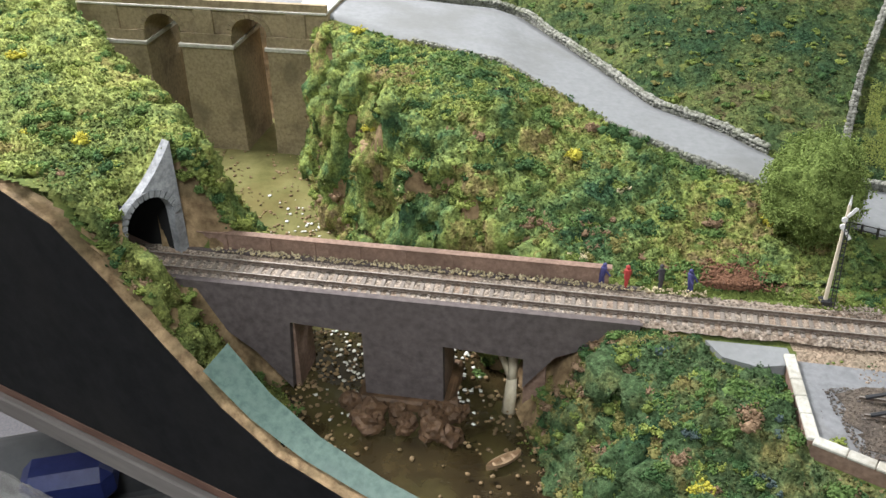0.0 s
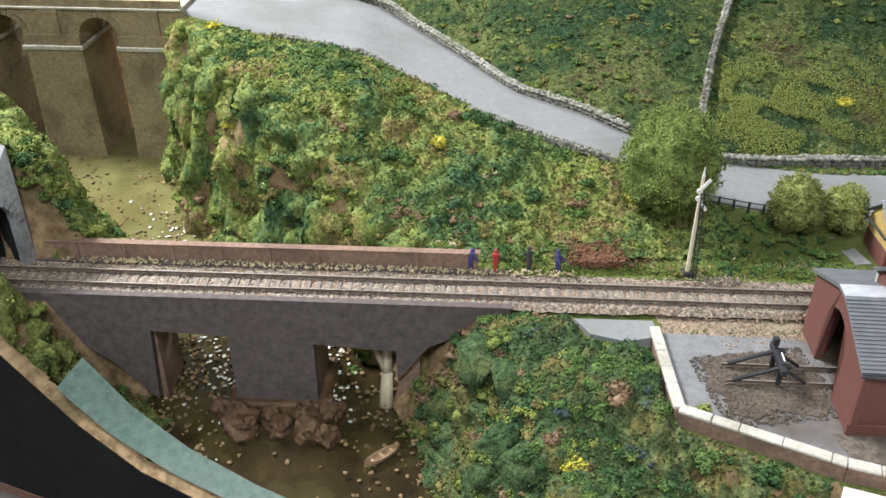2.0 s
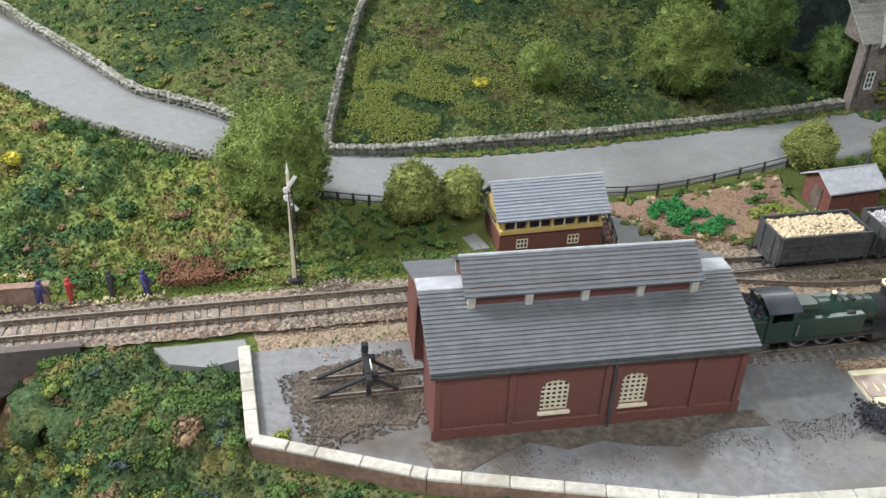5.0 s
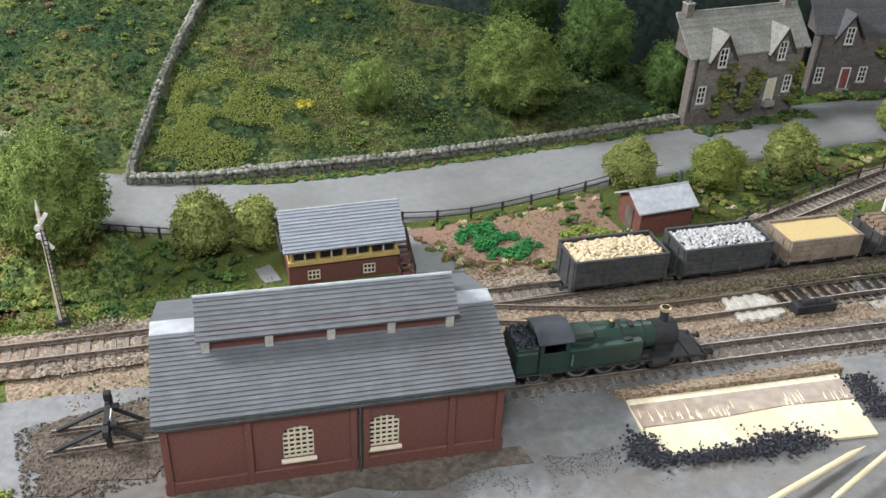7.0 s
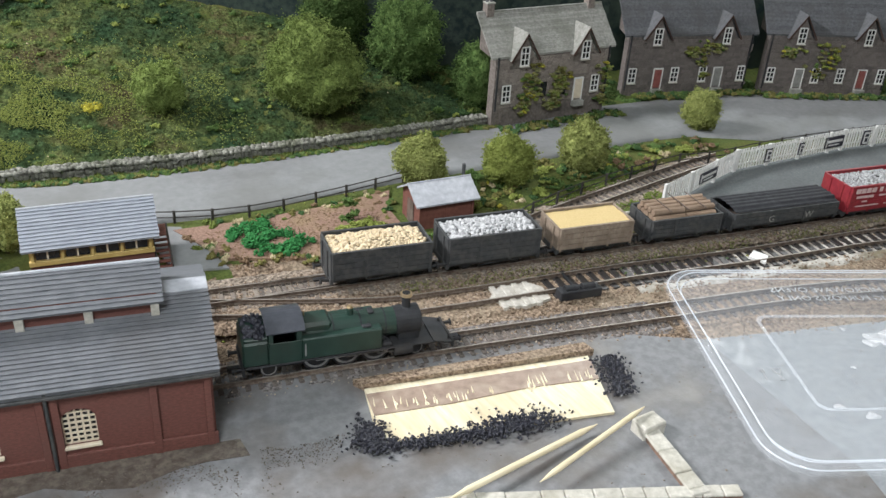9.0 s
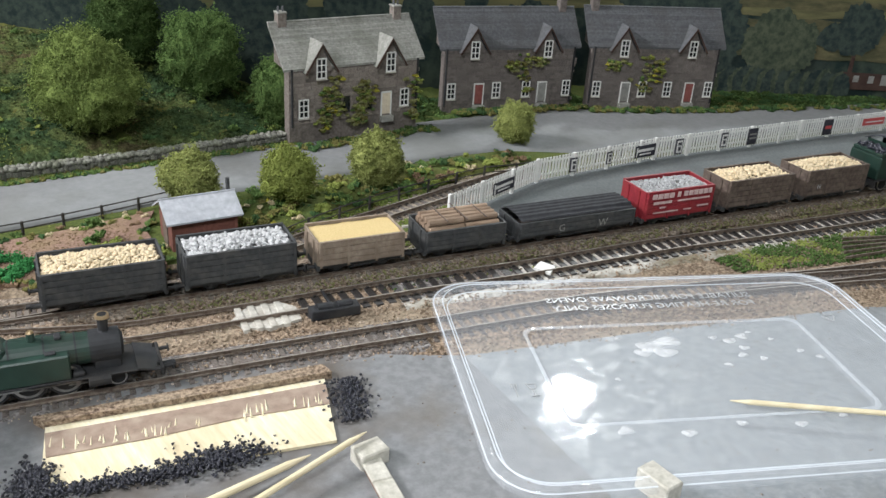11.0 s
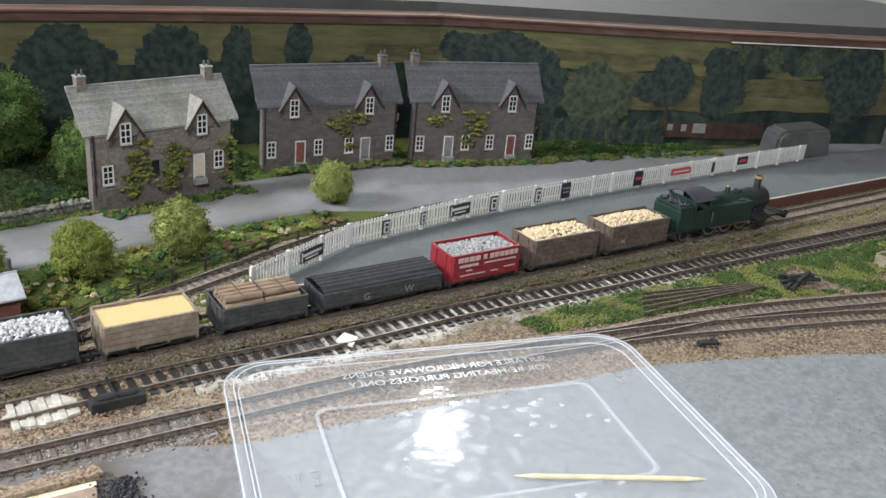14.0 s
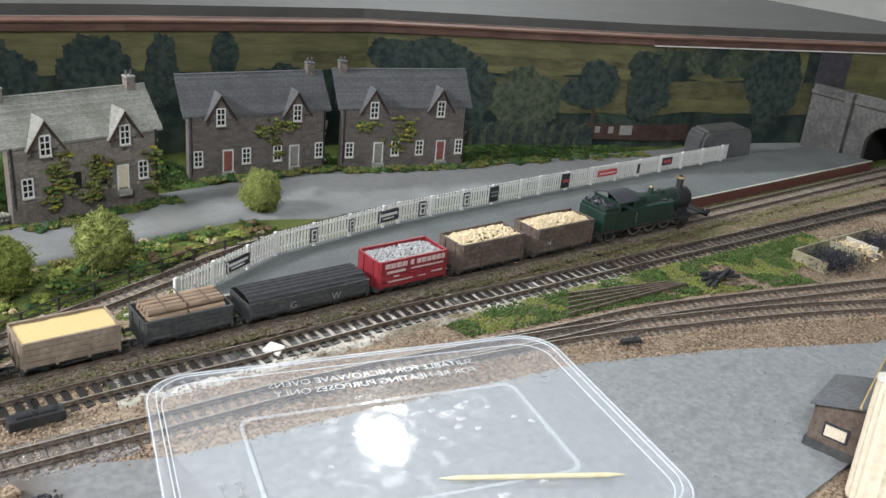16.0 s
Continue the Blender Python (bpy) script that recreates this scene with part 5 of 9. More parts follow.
for i in range(4):
    x0 = 0.003 + i * 0.0197
    uw = new("upper_window")
    uw.parent = sb
    for k in range(2):
        part("pane", B(x0 + 0.0012 + k * 0.0082, x0 + 0.0086 + k * 0.0082, -0.0004, 0.001, H1 + 0.0042, H2 - 0.0018), M_PANE, uw)
    part("mullion", B(x0 + 0.0084, x0 + 0.0096, -0.0011, 0.0, H1 + 0.0038, H2 - 0.0012), M_CREAM, uw)
    part("frame_head", B(x0, x0 + 0.0178, -0.0011, 0.0, H2 - 0.002, H2 - 0.0008), M_CREAM, uw)
for i in range(5):
    x0 = 0.001 + i * 0.0197
    part("post", B(x0, x0 + 0.0022, -0.0016, 0.001, H1, H2, 0.0002), M_YELLOW, sb)
part("sill_board", B(-0.0005, W + 0.0005, -0.0022, 0.001, H1 - 0.0002, H1 + 0.0034, 0.0003), M_YELLOW, sb, "ochre sill board")
rf = part("roof", P([(-0.005, H2 - 0.0015), (D / 2, H3), (D + 0.005, H2 - 0.0015), (D + 0.005, H2), (D / 2, H3 + 0.0014), (-0.005, H2)], "x", -0.004, W + 0.004), M_SLATE_PALE, sb)
slate_roof("slate_course", rf, -0.0043, W + 0.0043, -0.0055, H2 - 0.0004, D / 2, H3 + 0.0015, 12, M_SLATE_PALE)
slate_roof("slate_course", rf, -0.0043, W + 0.0043, D + 0.0055, H2 - 0.0004, D / 2, H3 + 0.0015, 12, M_SLATE_PALE)
part("ridge_cap", R((-0.0046, D / 2, H3 + 0.0016), (W + 0.0046, D / 2, H3 + 0.0016), 0.0011, seg=8), M_HUT_ROOF, rf)
for y in (0.0, D):
    part("bargeboard", B(-0.0052, -0.0042, min(y, D / 2) - 0.001, max(y, D / 2) + 0.001, H2 - 0.003, H2 - 0.001), M_WAGON_DARK, sb)
steps = new("staircase")
steps.parent = sb
part("landing", B(W, W + 0.012, D * 0.55, D, H1 - 0.001, H1, 0.0002), M_HUT, steps)
for i in range(7):
    part("tread", B(W + 0.001, W + 0.011, D * 0.55 - 0.004 * (i + 1), D * 0.55 - 0.004 * i - 0.0006, H1 - 0.0024 * (i + 1) - 0.0008, H1 - 0.0024 * (i + 1)), M_HUT, steps)
for x in (W + 0.0008, W + 0.0115):
    part("stringer", R((x, D * 0.55, H1 - 0.001), (x, D * 0.55 - 0.03, -0.001), 0.0008, seg=5), M_HUT, steps)
    part("handrail", R((x, D * 0.55, H1 + 0.009), (x, D * 0.55 - 0.03, 0.009), 0.0006, seg=5), M_FENCE, steps)
    part("handrail", R((x, D * 0.55, H1 + 0.005), (x, D * 0.55 - 0.03, 0.005), 0.0006, seg=5), M_FENCE, steps)
    for k in range(4):
        yy, zz = D * 0.55 - 0.01 * k, H1 - 0.006 * k
        part("baluster", B(x - 0.0005, x + 0.0005, yy - 0.0005, yy + 0.0005, zz - 0.001, zz + 0.0095), M_FENCE, steps)

# ---- lineside hut ----
hut = thing("lineside_hut", 0.757, 0.4855, 0.0, -6, "brown red wooden hut with a pale grey pitched roof", "hut")
W, D, H1, H2 = 0.05, 0.034, 0.0245, 0.0345
part("stone_shell", P([(0, 0), (0, H1), (D / 2, H2 - 0.001), (D, H1), (D, 0)], "x", 0, W), M_HUT, hut)
for i in range(3):
    x = (0.0, W / 2 - 0.001, W - 0.002)[i]
    part("corner_post", B(x, x + 0.002, -0.0009, 0.0, 0, H1), M_HUT, hut)
part("door", B(-0.0008, 0.0, D * 0.3, D * 0.66, 0.0, 0.021), M_WAGON_BROWN, hut, "dark plank door")
rf = part("roof", P([(-0.004, H1 - 0.002), (D / 2, H2), (D + 0.004, H1 - 0.002), (D + 0.004, H1 - 0.0006), (D / 2, H2 + 0.0014), (-0.004, H1 - 0.0006)], "x", -0.004, W + 0.004), M_HUT_ROOF, hut)
part("ridge_roll", R((-0.0042, D / 2, H2 + 0.0014), (W + 0.0042, D / 2, H2 + 0.0014), 0.0007, seg=6), M_HUT_ROOF, rf)
part("stove_pipe", R((W + 0.001, D * 0.7, H1), (W + 0.001, D * 0.7, H2 + 0.009), 0.0016, seg=8), M_WAGON_DARK, hut)

# ---- platform hut at the yard's end ----
lh = thing("yard_office", 1.19, -0.004, -0.001, -88, "brown brick yard office with a blue grey slate lean-to", "hut")
part("lean_to", P([(0, 0), (0, 0.033), (0.034, 0.043), (0.034, 0)], "y", 0.0, 0.05), M_WAGON_BROWN, lh)
part("plinth", B(-0.0015, 0.036, -0.0015, 0.0515, 0, 0.006, 0.0004), M_WAGON_DARK, lh)
part("lean_to_roof", P([(-0.003, 0.0325), (0.034, 0.0435), (0.034, 0.045), (-0.003, 0.034)], "y", -0.003, 0.053), M_SLATE_DARK, lh)
part("main_block", B(0.034, 0.09, -0.004, 0.054, 0, 0.05), M_WAGON_BROWN, lh)
part("main_roof", P([(-0.012, 0.049), (0.025, 0.075), (0.062, 0.049), (0.062, 0.051), (0.025, 0.077), (-0.012, 0.051)], "x", 0.03, 0.094), M_SLATE, lh)
part("bargeboard", P([(-0.012, 0.0475), (0.025, 0.0735), (0.062, 0.0475), (0.062, 0.049), (0.025, 0.075), (-0.012, 0.049)], "x", 0.0288, 0.0305), M_YELLOW, lh, "yellow bargeboard")
part("poster", B(0.009, 0.026, -0.0009, 0.0, 0.012, 0.023), M_SIGN_BLACK, lh)
part("poster_sheet", B(0.0105, 0.0245, -0.0014, -0.0009, 0.0135, 0.0215), M_CREAM, lh, "faded picture poster")
part("poster_board", B(-0.0009, 0.0, 0.012, 0.036, 0.012, 0.023), M_SIGN_BLACK, lh)
part("poster_sheet", B(-0.0014, -0.0009, 0.0135, 0.0345, 0.0135, 0.0215), M_CREAM, lh, "faded picture poster")

# ---- cottages ----


def sash(parent, x, y, z, w, h, cols=2, rows=3):
    wn = new("window")
    wn.parent = parent
    part("pane", B(x - w / 2, x + w / 2, y - 0.0004, y + 0.0002, z, z + h), M_PANE, wn)
    bm = bmesh.new()
    for i in range(cols + 1):
        xx = x - w / 2 + w * i / cols
        t = 0.0007 if i in (0, cols) else 0.00045
        box(bm, xx - t, xx + t, y - 0.0012, y - 0.0004, z - 0.0004, z + h + 0.0004)
    for i in range(rows + 1):
        zz = z + h * i / rows
        t = 0.0007 if i in (0, rows) else 0.00045
        box(bm, x - w / 2, x + w / 2, y - 0.0011, y - 0.0004, zz - t, zz + t)
    part("frame", bm, M_WHITE, wn, "white painted glazing bars")
    part("sill", B(x - w / 2 - 0.001, x + w / 2 + 0.001, y - 0.0022, y, z - 0.0016, z - 0.0006), M_COPING, wn)


def cottage(x, y, z, turn, length, depth, eave, ridge, gables, uppers, lowers, doors, wall, slate, label, chimneys=(0.05, 0.93), win=(0.0092, 0.016), dark_panes=()):
    root = thing("cottage", x, y, z, turn, label, "cottage", "row of cottages")
    shell = P([(0, -0.02), (0, eave), (depth / 2, ridge - 0.001), (depth / 2, eave), (0.011, eave - 0.003), (0.011, -0.02)], "x", 0, length)
    bmesh.ops.triangulate(shell, faces=[f for f in shell.faces if len(f.verts) > 4])
    part("shell", shell, wall, root)
    rf = part("roof", P([(-0.0012, eave - 0.002), (depth / 2 + 0.0015, ridge), (depth / 2 + 0.0015, ridge + 0.002), (-0.0012, eave)], "x", -0.006, length + 0.006), slate, root)
    slate_roof("slate_course", rf, -0.0063, length + 0.0063, -0.0014, eave - 0.0002, depth / 2, ridge + 0.002, 20, slate, thick=0.0006)
    part("ridge_tiles", R((-0.0063, depth / 2, ridge + 0.0022), (length + 0.0063, depth / 2, ridge + 0.0022), 0.0013, seg=8), slate, rf)
    for g in gables:
        gx, top = g * length, eave + 0.0235
        gb = new("dormer_gable")
        gb.parent = root
        part("gable_face", P([(gx - 0.0135, eave - 0.004), (gx + 0.0135, eave - 0.004), (gx, top - 0.002)], "y", -0.0026, depth * 0.3), wall, gb)
        for s in (-1, 1):
            bm = P([(gx + s * 0.0168, eave - 0.0045), (gx, top - 0.001), (gx, top + 0.001), (gx + s * 0.0185, eave - 0.004)], "y", -0.0062, depth * 0.36)
            part("gable_roof", bm, slate, gb)
            part("bargeboard", P([(gx + s * 0.0168, eave - 0.0058), (gx, top - 0.0022), (gx, top + 0.0002), (gx + s * 0.0185, eave - 0.0049)], "y", -0.007, -0.0062), M_BD_BRICK, gb, "dark wooden bargeboard")
        sash(root, gx, -0.003, eave - 0.0105, win[0] * 1.06, win[1] * 1.2)
    for l in lowers:
        sash(root, l * length, -0.001, 0.0085, win[0] * 1.05, win[1] * 1.12)
    for l in dark_panes:
        part("dark_window", B(l * length - 0.0035, l * length + 0.0035, -0.0016, 0.0, 0.009, 0.0255), M_PANE, root, "unlit window without glazing bars")
    for dpos, dmat, dl in doors:
        dr = new("door")
        dr.parent = root
        dx = dpos * length
        part("door_leaf", B(dx - 0.005, dx + 0.005, -0.0006, 0.0, 0.0015, 0.024), dmat, dr, dl)
        fr = bmesh.new()
        box(fr, dx - 0.0062, dx - 0.005, -0.0014, 0.0, 0.0, 0.0252)
        box(fr, dx + 0.005, dx + 0.0062, -0.0014, 0.0, 0.0, 0.0252)
        box(fr, dx - 0.0062, dx + 0.0062, -0.0014, 0.0, 0.024, 0.0254)
        part("door_frame", fr, M_WHITE, dr)
        for k in range(4):
            part("door_panel", B(dx - 0.0038 + 0.0042 * (k % 2), dx - 0.0004 + 0.0042 * (k % 2), -0.0011, -0.0006, 0.004 + 0.0098 * (k // 2), 0.0118 + 0.0098 * (k // 2), 0.0002), dmat, dr)
        part("doorstep", B(dx - 0.007, dx + 0.007, -0.006, 0.0, -0.006, 0.0002, 0.0004), M_STONE_SLATE, dr)
    for c in chimneys:
        ch = new("chimney")
        ch.parent = root
        px0 = c * length
        part("chimney_shaft", B(px0 - 0.0045, px0 + 0.0045, depth / 2 - 0.0045, depth / 2 + 0.0045, ridge - 0.009, ridge + 0.011, 0.0003), wall, ch)
        part("stack_cap", B(px0 - 0.0051, px0 + 0.0051, depth / 2 - 0.0051, depth / 2 + 0.0051, ridge + 0.011, ridge + 0.0125, 0.0003), slate, ch)
        for s in (-1, 1):
            part("chimney_pot", R((px0 + s * 0.0025, depth / 2, ridge + 0.0125), (px0 + s * 0.0025, depth / 2, ridge + 0.0175), 0.0013, 0.001, seg=8), M_SLATE_DARK, ch)
    for s in (0.0022, length - 0.0022):
        part("drainpipe", R((s, -0.002, 0.0), (s, -0.002, eave), 0.0011, seg=7), M_LOCO_BLACK, root, "black drainpipe")
    # coursed stones standing proud of the front
    bm = B(-0.5, 0.5, -0.5, 0.5, -0.5, 0.5)
    me = mesh_of("stone", bm, wall)
    count, zz = 0, 0.002
    while zz < eave - 0.004 and count < 280:
        hh = rnd.uniform(0.0028, 0.004)
        xx = rnd.uniform(0, 0.004)
        while xx < length - 0.004 and count < 280:
            ww = rnd.uniform(0.004, 0.0085)
            c = xx + ww / 2
            blocked = any(abs(c - l * length) < 0.009 and 0.005 < zz < 0.025 for l in lowers) or any(abs(c - d[0] * length) < 0.0115 and zz < 0.028 for d in doors) or any(abs(c - g * length) < 0.013 and zz > eave - 0.017 for g in gables)
            if not blocked:
                piece("stone", me, root, Matrix.Translation((c, -0.0001, zz + hh / 2)) @ Matrix.Diagonal((ww * 0.92, rnd.uniform(0.0006, 0.0014), hh * 0.9, 1)))
                count += 1
            xx += ww
        zz += hh
    return root


cottage(0.940, 0.651, 0.021, -2.5, 0.147, 0.068, 0.0575, 0.093, (0.223, 0.756), (), (0.1, 0.885), ((0.74, M_CREAM, "cream panelled front door"),), M_COTTAGE, M_STONE_SLATE, "stone cottage with pale slate roof, white windows and climbing plants", dark_panes=(0.425, 0.6))
cottage(1.148, 0.681, 0.008, -16.8, 0.163, 0.06, 0.0655, 0.103, (0.215, 0.77), (), (0.06, 0.4, 0.63, 0.95), ((0.27, M_DOOR_RED, "dull red door"), (0.76, M_DOOR_GREY, "grey door")), M_COTTAGE_SHADE, M_SLATE_DARK, "pair of stone cottages with shade-darkened walls and dark slate roof", win=(0.0088, 0.0155), chimneys=(0.94,))
cottage(1.319, 0.621, 0.008, -24.5, 0.163, 0.06, 0.0675, 0.106, (0.235, 0.77), (), (0.06, 0.42, 0.62, 0.95), ((0.29, M_DOOR_GREY, "grey door"), (0.8, M_DOOR_RED, "dull red door")), M_COTTAGE_SHADE, M_SLATE_DARK, "pair of stone cottages with shade-darkened walls, climbing plants and dark roof", win=(0.0088, 0.0155), chimneys=(0.04,))

# ---- rolling stock ----


def wheelset(parent, x, r, half, spokes=False):
    ws = new("wheelset")
    ws.parent = parent
    for s in (-1, 1):
        part("wheel", R((x, s * half, r), (x, s * (half - 0.0022), r), r, seg=20), M_LOCO_BLACK, ws)
        part("tyre", R((x, s * (half + 0.0002), r), (x, s * (half - 0.001), r), r * 0.86, seg=20), M_STEEL if spokes else M_WAGON_DARK, ws)
        part("hub", R((x, s * (half + 0.0006), r), (x, s * (half - 0.001), r), r * 0.68, seg=20), M_LOCO_BLACK, ws)
    part("axle", R((x, -half, r), (x, half, r), 0.001, seg=6), M_LOCO_BLACK, ws)


def buffers(parent, x, z, gap, d, s=1.0):
    for y in (-gap, gap):
        part("buffer", R((x, y, z), (x + d * 0.0055 * s, y, z), 0.0013 * s, seg=8), M_LOCO_BLACK, parent)
        part("buffer_head", R((x + d * 0.0055 * s, y, z), (x + d * 0.0064 * s, y, z), 0.0026 * s, seg=12), M_LOCO_BLACK, parent)
    part("coupling", B(min(x, x + d * 0.009 * s), max(x, x + d * 0.009 * s), -0.0018, 0.0018, z - 0.006 * s, z - 0.0045 * s), M_LOCO_BLACK, parent)


def wagon(u0, u1, rim, body_mat, label, load, half=0.0168, floor=0.0125, planks=5, ends=True):
    length = u1 - u0
    x, y = on_line((u0 + u1) / 2, 0.0)
    root = thing("goods_wagon", x, y, RAIL_TOP, -11.25, label, "wagon", "goods train")
    h, L2 = rim - RAIL_TOP, length / 2
    fl = floor - RAIL_TOP
    ph = (h - fl) / planks
    for s in (-1, 1):
        side = new("side")
        side.parent = root
        for i in range(planks):
            part("plank", B(-L2, L2, s * half - 0.0008, s * half + 0.0008, fl + i * ph + 0.0002, fl + (i + 1) * ph - 0.00015, 0.0002), body_mat, side)
        for xx in (-L2 + 0.0012, -L2 * 0.33, L2 * 0.33, L2 - 0.0012):
            part("strap", B(xx - 0.0009, xx + 0.0009, s * half + (0.0008 if s > 0 else -0.0014), s * half + (0.0014 if s > 0 else -0.0008), fl - 0.001, h), body_mat, side)
        part("rim", B(-L2, L2, s * half - 0.001, s * half + 0.001, h, h + 0.0005), body_mat, side)
        end = new("end")
        end.parent = root
        part("end_board", B(s * L2 - 0.0008, s * L2 + 0.0008, -half + 0.0008, half - 0.0008, fl, h, 0.0002), body_mat, end)
        for yy in (-half * 0.45, half * 0.45):
            part("stanchion", B(s * L2 + (0.0008 if s > 0 else -0.0018), s * L2 + (0.0018 if s > 0 else -0.0008), yy - 0.001, yy + 0.001, fl - 0.003, h - 0.001), body_mat, end)
        part("solebar", B(-L2, L2, s * (half - 0.004) - 0.0009, s * (half - 0.004) + 0.0009, fl - 0.0038, fl - 0.0002), M_WAGON_DARK, root)
        part("headstock", B(s * L2 - 0.0012, s * L2 + 0.0012, -half + 0.001, half - 0.001, fl - 0.0042, fl - 0.0002), M_WAGON_DARK, root)
        buffers(root, s * (L2 + 0.0012), fl - 0.0022, half * 0.66, s)
        part("brake_lever", R((-L2 * 0.3, s * (half - 0.003), fl - 0.005), (L2 * 0.7, s * (half - 0.003), fl - 0.0035), 0.0005, seg=5), M_WAGON_DARK, root)
        for xx in (-L2 * 0.55, L2 * 0.55):
            part("axlebox", B(xx - 0.0022, xx + 0.0022, s * (half - 0.0055) - 0.0008, s * (half - 0.0055) + 0.0008, 0.003, fl - 0.0036, 0.0003), M_WAGON_DARK, root)
    part("floor", B(-L2, L2, -half + 0.0009, half - 0.0009, fl, fl + 0.0008), M_WAGON_BROWN, root)
    for xx in (-L2 * 0.55, L2 * 0.55):
        wheelset(root, xx, 0.0068, 0.0095)
    load(root, L2 - 0.001, half - 0.001, fl, h)
    return root


def heap(material, size, pile=0.004, count=900):
    def fill(root, l2, hf, fl, h):
        part("load_bed", B(-l2, l2, -hf, hf, fl + 0.001, h - 0.0035), M_WAGON_BROWN, root)
        c = []
        for _ in range(count):
            a, b = rnd.uniform(-1, 1), rnd.uniform(-1, 1)
            c.append((a * (l2 - 0.0015), b * (hf - 0.0015), h - 0.0028 + pile * (1 - a * a * 0.8) * (1 - b * b * 0.8) + rnd.uniform(-0.0008, 0.0008)))
        ob = lumps("load", c, nrng.uniform(size * 0.5, size * 1.0, count), material, root, flat=0.7, rough=0.5)
        ob["label"] = "heaped load of broken stone"
    return fill


def sand(root, l2, hf, fl, h):
    bm = bmesh.new()
    n = 16
    g = [[bm.verts.new((-l2 + 2 * l2 * i / n, -hf + 2 * hf * j / 8, h - 0.0016 + 0.0006 * noise.noise((i * 0.6, j * 0.6, 2)) + 0.0004 * math.sin(math.pi * j / 8))) for j in range(9)] for i in range(n + 1)]
    for i in range(n):
        for j in range(8):
            bm.faces.new((g[i][j], g[i + 1][j], g[i + 1][j + 1], g[i][j + 1]))
    part("load", bm, M_SAND, root, "level load of yellow sand", smooth=True)


def tarp(root, l2, hf, fl, h):
    bm = bmesh.new()
    n, m = 14, 24
    g = [[bm.verts.new((-l2 + 2 * l2 * i / n, -hf * 1.03 + 2 * hf * 1.03 * j / m, h + 0.0006 + 0.0032 * (1 - abs(j / m * 2 - 1) ** 4) + (0.0007 if j % 4 < 2 else 0.0) - (0.003 * max(0, (i / n - 0.75)) if j < 4 else 0))) for j in range(m + 1)] for i in range(n + 1)]
    for i in range(n):
        for j in range(m):
            bm.faces.new((g[i][j], g[i + 1][j], g[i + 1][j + 1], g[i][j + 1]))
    part("tarpaulin", bm, M_TARP, root, "ribbed black tarpaulin sheet")
    for txt, fx in (("G", -0.22), ("W", 0.3)):
        ob = new("lettering", text_mesh(txt, 0.0085, M_DOOR_GREY))
        ob.parent = root
        ob.matrix_basis = pose(fx * l2 * 1.4, -hf - 0.0028, fl + 0.0015, 90, 0, 0)


def logs(root, l2, hf, fl, h):
    for lay, n in ((0, 5), (1, 4)):
        for i in range(n):
            y = (i - (n - 1) / 2) * hf * 2 / 5.4
            z = h - 0.001 + lay * 0.0048
            for a, b in ((-l2 * 0.9, -l2 * 0.02), (l2 * 0.02, l2 * 0.88)):
                r = 0.0027 * rnd.uniform(0.85, 1.1)
                part("log", R((a, y + rnd.uniform(-0.0005, 0.0005), z), (b, y + rnd.uniform(-0.0005, 0.0005), z), r, seg=9), M_LOG, root)
    for x in (-l2 * 0.5, 0.0, l2 * 0.5):
        part("chain", R((x, -hf, h + 0.0065), (x, hf, h + 0.0065), 0.0005, seg=5), M_WAGON_BROWN, root)
    part("load_bed", B(-l2, l2, -hf, hf, fl + 0.001, h - 0.007), M_WAGON_DARK, root)


def bars(root, rows, y, material, depth=0.0003):
    """Painted lettering too small to read, as plain bars."""
    for x0, x1, z0, z1 in rows:
        part("lettering_bar", B(x0, x1, y - depth, y, z0, z1), material, root)


w1 = wagon(1.310, 1.386, 0.0365, M_WAGON_BROWN, "weathered brown open wagon heaped with cream stone", heap(M_LOAD_CREAM, 0.0022))
ob = new("lettering", text_mesh("N", 0.006, M_LOAD_GREY))
ob.parent = w1
ob.matrix_basis = pose(-0.022, -0.0179, 0.016, 90, 0, 0)
wagon(1.2175, 1.2925, 0.0365, M_WAGON_BROWN, "brown wooden open wagon with a cream stone load", heap(M_LOAD_CREAM, 0.0022))
rw = wagon(1.1295, 1.2, 0.0365, M_WAGON_RED, "bright red open wagon with white lettering and grey stone", heap(M_LOAD_GREY, 0.0014, 0.002, 1300))
zz = 0.0275
bars(rw, [(-0.031, -0.026, zz, zz + 0.0045), (-0.0252, -0.0202, zz, zz + 0.0045), (-0.0194, -0.0144, zz, zz + 0.0045), (-0.0136, -0.0086, zz, zz + 0.0045), (-0.005, -0.0015, zz, zz + 0.0045), (0.0015, 0.006, zz, zz + 0.0045), (0.0068, 0.0113, zz, zz + 0.0045), (0.0121, 0.0166, zz, zz + 0.0045), (0.0174, 0.0219, zz, zz + 0.0045), (0.0227, 0.0272, zz, zz + 0.0045), (0.028, 0.0315, zz, zz + 0.0045), (-0.029, -0.010, 0.0228, 0.0252), (-0.004, 0.03, 0.0232, 0.0248), (-0.022, -0.016, 0.0188, 0.0202), (-0.028, -0.002, 0.0146, 0.0158), (0.004, 0.012, 0.0146, 0.0158), (0.018, 0.03, 0.0162, 0.0176)], -0.0186, surface("faded_lettering", (0.5, 0.34, 0.34), (0.66, 0.52, 0.5), 300, 0.7, 0.1))
wagon(1.01, 1.119, 0.024, M_WAGON_DARK, "long dark low-sided wagon under a ribbed black tarpaulin", tarp, planks=3)
wagon(0.93, 0.997, 0.0275, M_WAGON_DARK, "dark grey open wagon loaded with sawn logs", logs, planks=4)
wagon(0.847, 0.912, 0.031, M_WAGON_TAN, "weathered tan open wagon full of yellow sand", sand, planks=4)
